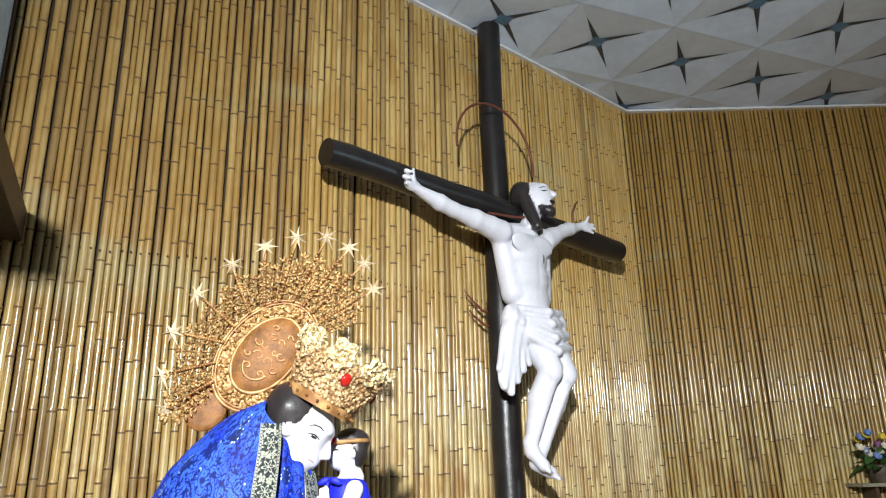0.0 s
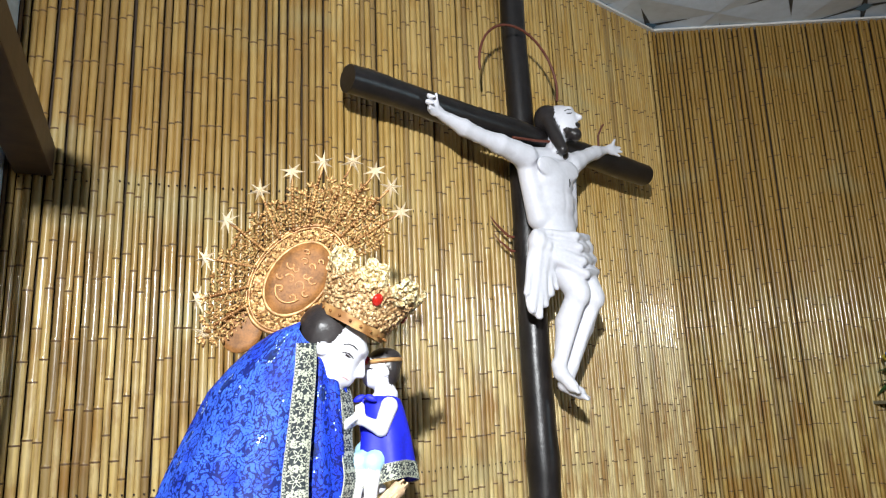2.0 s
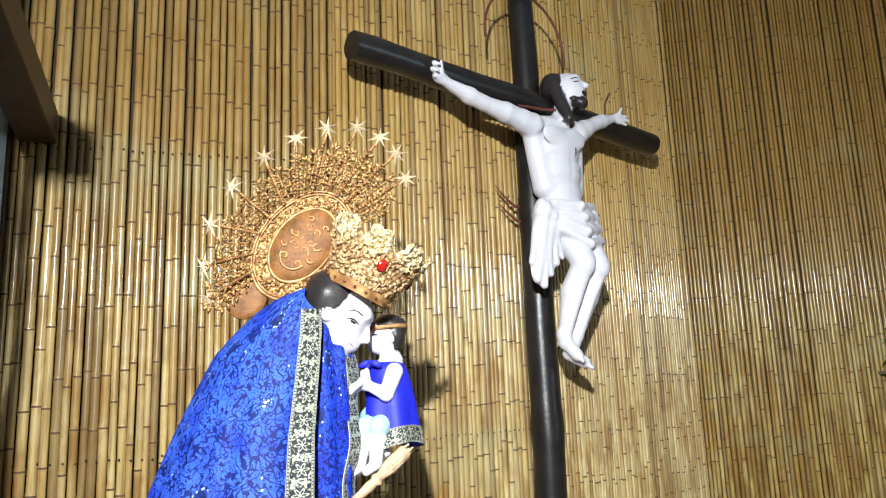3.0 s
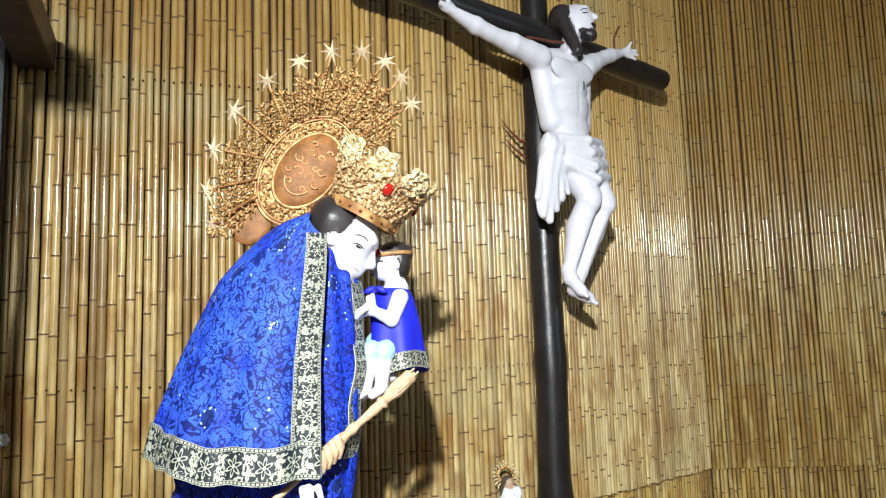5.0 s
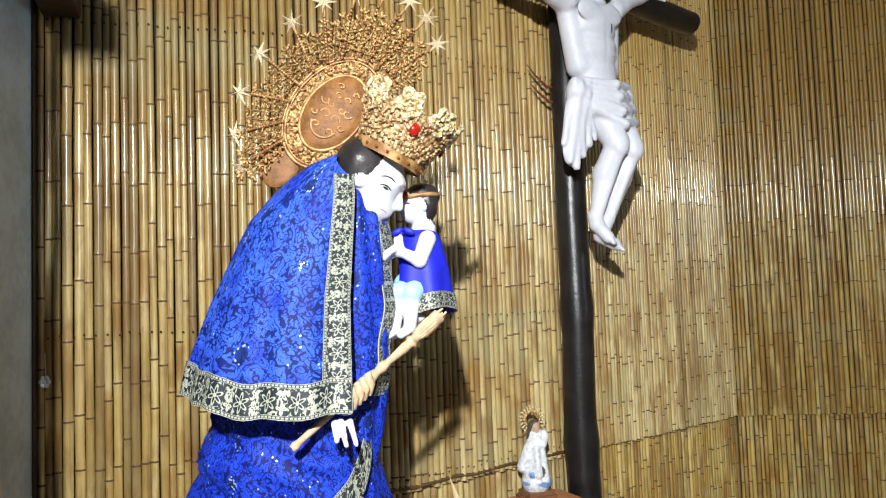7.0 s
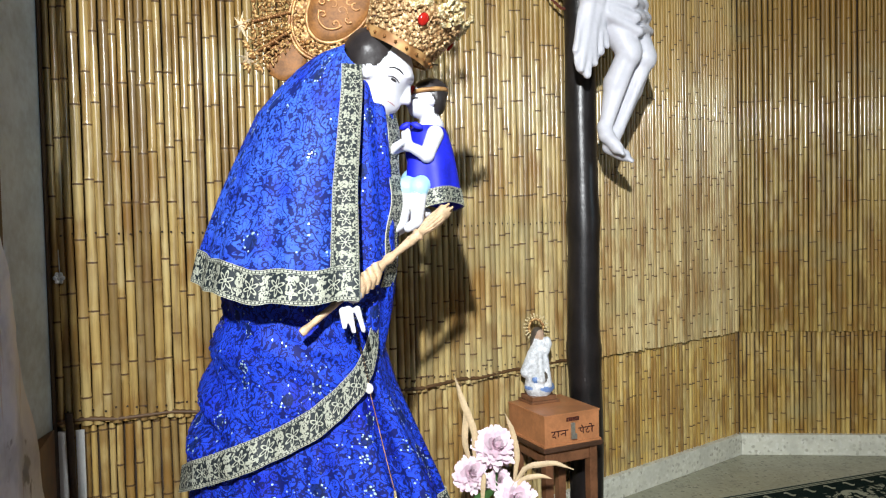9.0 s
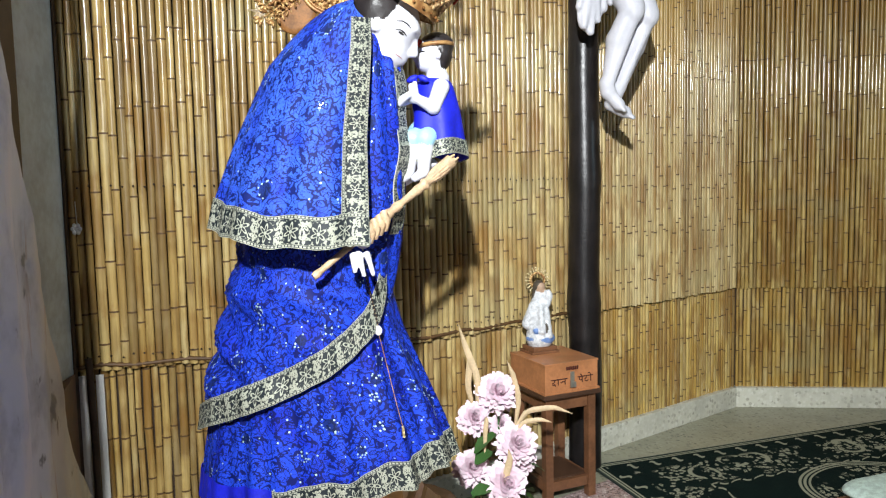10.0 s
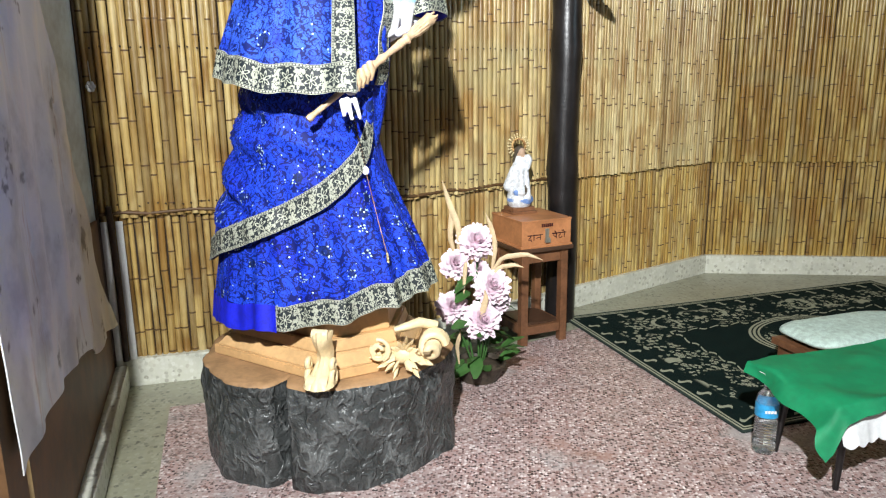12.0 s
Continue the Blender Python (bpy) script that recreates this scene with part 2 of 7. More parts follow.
def poly_prism(corners, z0, z1):
    bm = bmesh.new()
    lo = [bm.verts.new((x, y, z0)) for x, y in corners]
    hi = [bm.verts.new((x, y, z1)) for x, y in corners]
    bm.faces.new(lo[::-1])
    bm.faces.new(hi)
    for k in range(len(corners)):
        n = (k + 1) % len(corners)
        bm.faces.new((lo[k], lo[n], hi[n], hi[k]))
    return bm


# ---- the room ----
TOP = 4.15
SEAM = 0.775
A0, A1, A2, B1 = Vector((-1.62, 2.57)), Vector((-0.53, 3.0)), Vector((1.352, 4.705)), Vector((4.6, 4.72))
K = A1 + (A2 - A1) * 0.485
CW = Vector((0.407, -0.913))
C1 = A0 + CW * 1.7
ROOM = [A0, A1, K, A2, B1, Vector((4.6, -3.4)), Vector((-3.2, -3.4)), Vector((-3.2, C1.y)), C1]


def wall_frame(p, q):
    """A pose with x along the wall from p to q, y away from the room, z up."""
    d = (q - p).normalized()
    return Matrix(((d.x, -d.y, 0, p.x), (d.y, d.x, 0, p.y), (0, 0, 1, 0), (0, 0, 0, 1))), (q - p).length


def wall_body(name, p, q, mat, label, extra=0.0):
    m, length = wall_frame(p, q)
    ob = mesh_object(name, boxed(-extra, length + extra, 0.05, 0.2, 0, TOP), mat)
    ob.matrix_basis = m
    return tagged(ob, label, "wall", kind="structure"), length


floor_ob = tagged(mesh_object("floor", poly_prism([(-3.4, -3.6), (4.8, -3.6), (4.8, 4.95), (-3.4, 4.95)], -0.1, 0.0), M_terrazzo_green), "greenish grey polished terrazzo floor with dark chips", "floor", kind="structure")

RED = [Vector((-1.30, 2.40)), Vector((-0.40, 2.76)), Vector((0.60, 3.66)), Vector((2.27, 4.22)), Vector((4.3, 4.22)), Vector((4.3, -3.1)), Vector((-2.9, -3.1)), Vector((-2.9, 0.85)), Vector((-0.66, 0.85))]
tagged(mesh_object("floor_field", poly_prism([(v.x, v.y) for v in RED], -0.004, 0.004), M_terrazzo_red), "reddish speckled terrazzo floor field with worn brown patches", "floor", kind="structure")


# canes of the walls: a few shared meshes, one object a cane
def cane_mesh(name, length, seed, mat, spacing):
    rng = random.Random(seed)
    bm = bmesh.new()
    zs, z = [], rng.uniform(0.02, spacing)
    while z < length - 0.02:
        zs.append(z)
        z += spacing * rng.uniform(0.75, 1.3)
    stations = [(0.0, 1.0, 0)]
    for k in zs:
        stations += [(k - 0.012, 0.97, 0), (k - 0.003, 1.07, 1), (k + 0.004, 1.05, 0), (k + 0.016, 0.94, 0)]
    stations.append((length, 0.97, 0))
    bow = rng.uniform(-0.003, 0.003)
    kinks = {k: rng.uniform(-0.0016, 0.0016) for k in [0.0] + zs + [length]}
    keys = sorted(kinks)
    sides, rings = 8, []
    for z, r, _ in stations:
        hi = next((k for k in keys if k >= z), keys[-1])
        lo = max((k for k in keys if k <= z), default=keys[0])
        f = (z - lo) / (hi - lo) if hi > lo else 0.0
        off = bow * math.sin(math.pi * 2.3 * z / length) + kinks[lo] * (1 - f) + kinks[hi] * f
        r *= 1.0 - 0.09 * z / length
        rings.append([bm.verts.new((math.cos(2 * math.pi * (k + 0.5) / sides) * r + off / 0.018, math.sin(2 * math.pi * (k + 0.5) / sides) * r, z)) for k in range(sides)])
    for i in range(len(rings) - 1):
        for k in range(sides):
            f = bm.faces.new((rings[i][k], rings[i][(k + 1) % sides], rings[i + 1][(k + 1) % sides], rings[i + 1][k]))
            f.material_index = stations[i][2]
            f.smooth = True
    bm.faces.new(rings[0][::-1])
    bm.faces.new(rings[-1])
    me = bpy.data.meshes.new(name)
    bm.to_mesh(me)
    bm.free()
    me.materials.append(mat)
    me.materials.append(M_joint)
    return me


def cane_wall(wall, m, length, width_of, mat, mat_low, spacing, seed, low_width, fill):
    rng = random.Random(seed)
    tall = [cane_mesh("cane", TOP - SEAM + 0.02, seed * 20 + k, mat, spacing) for k in range(7)]
    short = [cane_mesh("cane", SEAM - 0.12, seed * 20 + 10 + k, mat_low, spacing * 0.9) for k in range(6)]
    for meshes, z0, depth, wide in ((tall, SEAM - 0.02, 0.004, width_of), (short, 0.12, 0.024, low_width)):
        x = 0.0
        while x < length:
            w = wide(x / length) * rng.uniform(0.74, 1.22)
            ob = new("cane", rng.choice(meshes))
            ob.parent = wall
            r = w / 2 * rng.uniform(0.95, 1.05)
            lean = rng.gauss(0, 0.045)
            ob.matrix_basis = pose(x + r, depth + r + rng.uniform(0, 0.006), z0 + rng.uniform(-0.012, 0.0), rng.gauss(0, 0.05), lean, rng.choice((0, 180)) + rng.uniform(-20, 20)) @ Matrix.Diagonal((r * fill, r * fill, 1, 1))
            x += w


def nail_row(wall, length, z, depth, step, seed):
    rng = random.Random(seed)
    bm = bmesh.new()
    x = 0.04
    while x < length - 0.03:
        ball(bm, (x, depth, z + rng.uniform(-0.006, 0.006)), (0.0042, 0.003, 0.0042), seg=6)
        x += step * rng.uniform(0.8, 1.2)
    tagged(part("nail_heads", bm, M_backing, wall, "dark nail heads"), kind="stuff")


def skirting(p, q, name="baseboard"):
    m, length = wall_frame(p, q)
    ob = mesh_object(name, boxed(0, length, 0.0, 0.06, 0, 0.125, 0.004), M_skirting)
    ob.matrix_basis = m
    tagged(ob, "pale speckled terrazzo skirting along the cane wall", "baseboard", kind="structure")


for p, q, nm, wide, mat, low, seed, gap in (
        (A0, A1, "wall_left", lambda s: 0.0325, M_cane, M_cane, 1, 0.23),
        (A1, K, "wall_behind_statue", lambda s: 0.031, M_straw_cane, M_straw_cane, 4, 0.23),
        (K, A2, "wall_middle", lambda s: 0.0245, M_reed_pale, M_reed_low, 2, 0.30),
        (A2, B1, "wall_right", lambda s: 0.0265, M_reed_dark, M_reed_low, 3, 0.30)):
    w, length = wall_body(nm, p, q, M_backing, "wall clad in upright varnished bamboo canes", 0.03)
    m, _ = wall_frame(p, q)
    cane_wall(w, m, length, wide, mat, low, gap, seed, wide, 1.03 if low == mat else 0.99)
    if low == mat:
        for z in (1.436, 2.57):
            nail_row(w, length, z, 0.003, 0.036, int(z * 10))
        nail_row(w, length, 0.80, 0.003, 0.036, 5)
        # lath along the seam
        bm = tube(bmesh.new(), [(x * length / 12, 0.012, SEAM - 0.01 + 0.006 * math.sin(x * 2.1)) for x in range(13)], 0.008, 8, wobble=0.4)
        part("lath", bm, M_joint, w, "split cane lath tied along the seam", True)
for p, q in ((A0, A1), (A1, A2), (A2, B1)):
    skirting(p, q)

M_tanwall = plain("tan_wall", (0.40, 0.28, 0.12, 1), 0.5)
for p, q, nm in ((B1, ROOM[5], "wall_east"), (ROOM[5], ROOM[6], "wall_south"), (ROOM[6], ROOM[7], "wall_west"), (ROOM[7], C1, "wall_side")):
    m, length = wall_frame(p, q)
    ob = mesh_object(nm, boxed(-0.05, length + (0.05 if nm != "wall_side" else -0.06), 0.0, 0.15, 0, TOP), M_tanwall)
    ob.matrix_basis = m
    tagged(ob, "plain tan wall closing the hall", "wall", kind="structure")

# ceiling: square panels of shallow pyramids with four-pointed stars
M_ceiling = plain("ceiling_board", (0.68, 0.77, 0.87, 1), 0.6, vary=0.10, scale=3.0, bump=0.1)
# dim copy of the same board: the facets' shade is put into the colour
M_ceiling_dim = plain("ceiling_board_dim", (0.60, 0.69, 0.80, 1), 0.6, vary=0.12, scale=3.0, bump=0.1)
M_star_line = plain("ceiling_star_line", (0.05, 0.055, 0.06, 1), 0.6)
M_star_mid = plain("ceiling_star_middle", (0.10, 0.20, 0.30, 1), 0.5)


def ceiling():
    bm = bmesh.new()
    e1, e2, side = Vector((0.921, 0.39)), Vector((-0.39, 0.921)), 0.622
    origin = Vector((1.566, 4.122))
    for i in range(-9, 8):
        for j in range(-14, 4):
            c = origin + e1 * side * i + e2 * side * j
            if not (-4.2 < c.x < 5.4 and -4.4 < c.y < 5.4):
                continue
            h = side / 2 - 0.0012
            ring = [c + e1 * h * a + e2 * h * b for a, b in ((-1, -1), (1, -1), (1, 1), (-1, 1))]
            mid = bm.verts.new((c.x, c.y, TOP + 0.035))
            vs = [bm.verts.new((p.x, p.y, TOP)) for p in ring]
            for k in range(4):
                # two facets of each pyramid take the dim copy as painted shading
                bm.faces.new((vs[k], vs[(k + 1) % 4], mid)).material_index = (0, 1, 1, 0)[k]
            # star with arms along the folds
            tips = []
            for k in range(8):
                if k % 2 == 0:
                    p = ring[k // 2]
                    f = 0.66
                else:
                    p = (ring[k // 2] + ring[(k // 2 + 1) % 4]) / 2
                    f = 0.085
                q = c + (p - c) * f
                zz = TOP + 0.035 * (1 - f) - 0.004
                tips.append(bm.verts.new((q.x, q.y, zz)))
            low = bm.verts.new((c.x, c.y, TOP + 0.027))
            for k in range(8):
                bm.faces.new((tips[k], tips[(k + 1) % 8], low)).material_index = 2
            dia = [c + (p - c) * 0.13 for p in ring]
            vs = [bm.verts.new((p.x, p.y, TOP + 0.022)) for p in dia]
            bm.faces.new(vs).material_index = 3
    g = bmesh.ops.create_cube(bm, size=1.0)
    bmesh.ops.transform(bm, matrix=Matrix.Translation((0.7, 0.7, TOP + 0.1)) @ Matrix.Diagonal((8.6, 8.8, 0.08, 1)), verts=g["verts"])
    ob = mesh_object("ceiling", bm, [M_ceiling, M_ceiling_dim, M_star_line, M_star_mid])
    tagged(ob, "white panelled ceiling of shallow pyramids with dark four-pointed stars", "ceiling", kind="structure")


ceiling()
for p, q in ((A0, A1), (A1, A2), (A2, B1)):
    m, length = wall_frame(p, q)
    ob = mesh_object("trim", boxed(0, length, -0.012, 0.05, TOP - 0.010, TOP + 0.004, 0.002), M_whiteplaster)
    ob.matrix_basis = m
    tagged(ob, "thin white trim where wall meets ceiling", "trim", kind="structure")

# left partition: blue-grey above, dark boards below
mC, lenC = wall_frame(C1, A0)
RECESS = A0 + Vector((0.20, -0.98)) * 1.7
mR, lenR = wall_frame(RECESS, A0)
ob = mesh_object("wall_partition", boxed(0, lenR, 0.0, 0.15, 0.75, TOP), M_bluewall)
ob.matrix_basis = mR
tagged(ob, "stained blue-grey painted partition wall", "wall", kind="structure")
ob = mesh_object("wall_partition_base", boxed(0, lenC, 0.0, 0.15, 0.0, 0.75), plain("brown_boards", (0.13, 0.065, 0.026, 1), 0.55, vary=0.45, scale=6))
ob.matrix_basis = mC
tagged(ob, "dark brown boarded foot of the partition wall", "wall", kind="structure")
ob = mesh_object("baseboard", boxed(0, lenC, -0.05, 0.0, 0, 0.10, 0.006), M_skirting)
ob.matrix_basis = mC
tagged(ob, "pale terrazzo ledge along the partition", "baseboard", kind="structure")


# ---- cloth and metal of the shrine ----
def uv_of(m):
    t = m.tree.nodes.new("ShaderNodeUVMap")
    s = m.node("ShaderNodeSeparateXYZ", Vector=t.outputs[0])
    return t.outputs[0], s.outputs[0], s.outputs[1]


def sari_material(name, ground, light, sequins):
    m = Nodes(name)
    uv, u, v = uv_of(m)
    warp = m.node("ShaderNodeTexNoise", Vector=uv, Scale=24.0, Detail=2.0)
    bent = m.mix(0.035, uv, warp.outputs[1], "ADD")
    vine = m.math("ABSOLUTE", m.math("SUBTRACT", m.noise(uv, 27.0, 0.0, 0.5, 1.9), 0.5))
    curl = m.math("ABSOLUTE", m.math("SUBTRACT", m.noise(bent, 52.0, 0.0, 0.5, 2.2), 0.46))
    tiny = m.voronoi(bent, 70.0)
    sprig = m.math("MULTIPLY", m.step(tiny.outputs["Distance"], 0.42, 0.34), m.math("GREATER_THAN", m.node("ShaderNodeSeparateColor", Color=tiny.outputs["Color"]).outputs[2], 0.62))
    line = m.math("MAXIMUM", m.math("MAXIMUM", m.step(vine, 0.066, 0.048), m.step(curl, 0.054, 0.036)), sprig)
    shade = m.noise(uv, 7.0, 3.0)
    col = m.mix(m.step(shade, 0.25, 0.55), ground, light)
    col = m.mix(m.math("MULTIPLY", line, 0.92), col, (0.0006, 0.003, 0.07, 1))
    # paisley motifs with a glittering outline
    cell = m.voronoi(uv, 13.0)
    d = cell.outputs["Distance"]
    pick = m.node("ShaderNodeSeparateColor", Color=cell.outputs["Color"]).outputs[0]
    on = m.math("GREATER_THAN", pick, 0.38)
    leaf = m.math("MULTIPLY", on, m.step(d, 0.27, 0.22))
    rim = m.math("MULTIPLY", on, m.math("MULTIPLY", m.step(d, 0.34, 0.30), m.step(d, 0.20, 0.25)))
    col = m.mix(m.math("MULTIPLY", leaf, 0.8), col, (0.002, 0.010, 0.05, 1))
    dots = m.voronoi(uv, 120.0)
    dpick = m.node("ShaderNodeSeparateColor", Color=dots.outputs["Color"]).outputs[1]
    dot = m.math("MULTIPLY", m.step(dots.outputs["Distance"], 0.42, 0.3), m.math("GREATER_THAN", dpick, 0.30))
    loose = m.math("MULTIPLY", m.step(dots.outputs["Distance"], 0.4, 0.25), m.math("GREATER_THAN", dpick, 1.0 - sequins))
    glit = m.math("MAXIMUM", m.math("MULTIPLY", rim, dot), loose)
    col = m.mix(glit, col, (0.55, 0.75, 0.72, 1))
    weave = m.noise(uv, 420.0, 1.0)
    rough = m.math("SUBTRACT", 0.66, m.math("MULTIPLY", glit, 0.25))
    bump = m.math("ADD", m.math("ADD", m.math("MULTIPLY", line, -0.5), glit), m.math("MULTIPLY", weave, 0.3))
    return m.done(col, rough, m.math("MULTIPLY", glit, 0.6), bump, 0.25, 0.002, **{"Specular IOR Level": 0.25})


def border_material(name, pitch):
    """Woven trim: cream on near-black, v from 0 to 1 across it, u in metres along it."""
    m = Nodes(name)
    uv, u, v = uv_of(m)
    cell = m.math("DIVIDE", u, pitch)
    p = m.math("SUBTRACT", m.math("FRACT", cell), 0.5)
    q = m.math("SUBTRACT", v, 0.5)
    aq = m.math("ABSOLUTE", q)

    def flower(px, qx, size, petals, turn):
        r = m.math("SQRT", m.math("ADD", m.math("MULTIPLY", px, px), m.math("MULTIPLY", qx, qx)))
        ang = m.math("ADD", m.math("ARCTAN2", qx, px), turn)
        edge = m.math("MULTIPLY", size, m.math("ADD", 0.70, m.math("MULTIPLY", m.math("COSINE", m.math("MULTIPLY", ang, petals)), 0.30)))
        d = m.math("SUBTRACT", edge, r)
        rim = m.math("MULTIPLY", m.step(d, -0.02, 0.005), m.step(d, 0.085, 0.06))
        return m.math("MAXIMUM", rim, m.step(r, size * 0.24, size * 0.16))
    big = flower(p, m.math("ADD", q, 0.02), 0.30, 6.0, 0.4)
    pe = m.math("SUBTRACT", m.math("FRACT", m.math("ADD", cell, 0.5)), 0.5)
    bud1 = flower(pe, m.math("SUBTRACT", q, 0.18), 0.17, 4.0, 0.8)
    bud2 = flower(pe, m.math("ADD", q, 0.18), 0.17, 4.0, 0.0)
    true = m.node("ShaderNodeCombineXYZ", X=u, Y=m.math("MULTIPLY", v, pitch), Z=0.0).outputs[0]
    near = m.math("MINIMUM", m.step(m.math("ADD", m.math("MULTIPLY", p, p), m.math("MULTIPLY", q, q)), 0.095, 0.12), 1.0)
    leaves = m.math("MULTIPLY", near, m.step(m.noise(true, 120.0, 1.0, 0.5, 0.6), 0.51, 0.55))
    cream = m.math("MAXIMUM", m.math("MAXIMUM", big, m.math("MAXIMUM", bud1, bud2)), m.math("MULTIPLY", leaves, 0.9))
    edge = m.step(aq, 0.375, 0.385)
    bead_u = m.math("ABSOLUTE", m.math("SUBTRACT", m.math("FRACT", m.math("DIVIDE", u, 0.0085)), 0.5))
    bead = m.math("MULTIPLY", m.step(bead_u, 0.40, 0.30), m.math("MULTIPLY", m.step(aq, 0.405, 0.415), m.step(aq, 0.470, 0.460)))
    rail = m.math("MAXIMUM", m.step(aq, 0.478, 0.484), m.math("MULTIPLY", m.step(aq, 0.372, 0.378), m.step(aq, 0.396, 0.390)))
    fine = m.noise(true, 420.0, 2.0)
    mask = m.math("ADD", m.math("MULTIPLY", m.math("SUBTRACT", 1.0, edge), cream), m.math("MULTIPLY", edge, m.math("MAXIMUM", bead, rail)))
    mask = m.math("MULTIPLY", mask, m.math("ADD", 0.30, m.math("MULTIPLY", fine, 1.15)))
    col = m.mix(mask, (0.006, 0.012, 0.016, 1), (0.46, 0.47, 0.37, 1))
    return m.done(col, m.math("SUBTRACT", 0.6, m.math("MULTIPLY", mask, 0.2)), 0.0, mask, 0.5, 0.002)


def gold_material(name, colour, dark, scale, strength, rough=0.36):
    m = Nodes(name)
    v = m.voronoi(m.world_pos(), scale)
    d = v.outputs["Distance"]
    n = m.noise(m.world_pos(), scale * 0.6, 3.0)
    h = m.math("SUBTRACT", 1.0, d)
    col = m.mix(m.step(d, 0.25, 0.75), colour, dark)
    col = m.mix(m.math("MULTIPLY", m.step(n, 0.5, 0.7), 0.35), col, dark)
    return m.done(col, m.math("ADD", rough, m.math("MULTIPLY", n, 0.2)), 0.25, h, strength, 0.006)


M_sari_cape = sari_material("sari_cape_cloth", (0.004, 0.020, 0.50, 1), (0.038, 0.115, 0.69, 1), 0.006)
M_sari_skirt = sari_material("sari_skirt_cloth", (0.003, 0.012, 0.42, 1), (0.014, 0.058, 0.62, 1), 0.035)
M_blue_plain = plain("blue_plain_cloth", (0.006, 0.012, 0.52, 1), 0.6, vary=0.3, scale=20, bump=0.3)
M_border = border_material("woven_border", 0.062)
M_border_small = border_material("woven_border_small", 0.05)
M_gold = gold_material("gilt_filigree", (0.66, 0.42, 0.17, 1), (0.24, 0.115, 0.035, 1), 95.0, 0.7)
M_crown = gold_material("crown_gilt", (0.64, 0.45, 0.23, 1), (0.26, 0.14, 0.055, 1), 95.0, 0.6)
M_gold_smooth = gold_material("gilt_smooth", (0.50, 0.29, 0.11, 1), (0.24, 0.11, 0.035, 1), 30.0, 0.15)
M_copper = plain("copper_medallion", (0.22, 0.095, 0.028, 1), 0.5, vary=0.45, scale=25, bump=0.2, **{"Specular IOR Level": 0.15})
M_copper_relief = plain("worn_copper_relief", (0.40, 0.19, 0.065, 1), 0.42, 0.35, vary=0.35, scale=30, bump=0.2)
M_pale_gold = gold_material("pale_gilt", (0.85, 0.74, 0.46, 1), (0.40, 0.29, 0.12, 1), 120.0, 0.7)
M_star = plain("pale_gold_star", (0.68, 0.55, 0.37, 1), 0.5, 0.0, vary=0.1)
M_gem = plain("red_stone", (0.30, 0.012, 0.008, 1), 0.12, vary=0.2)
M_carved = plain("carved_pale_wood", (0.58, 0.40, 0.24, 1), 0.45, vary=0.35, scale=45, bump=0.6)
M_cream_carving = plain("cream_carving", (0.78, 0.62, 0.36, 1), 0.42, vary=0.16, scale=20)


from mathutils.bvhtree import BVHTree


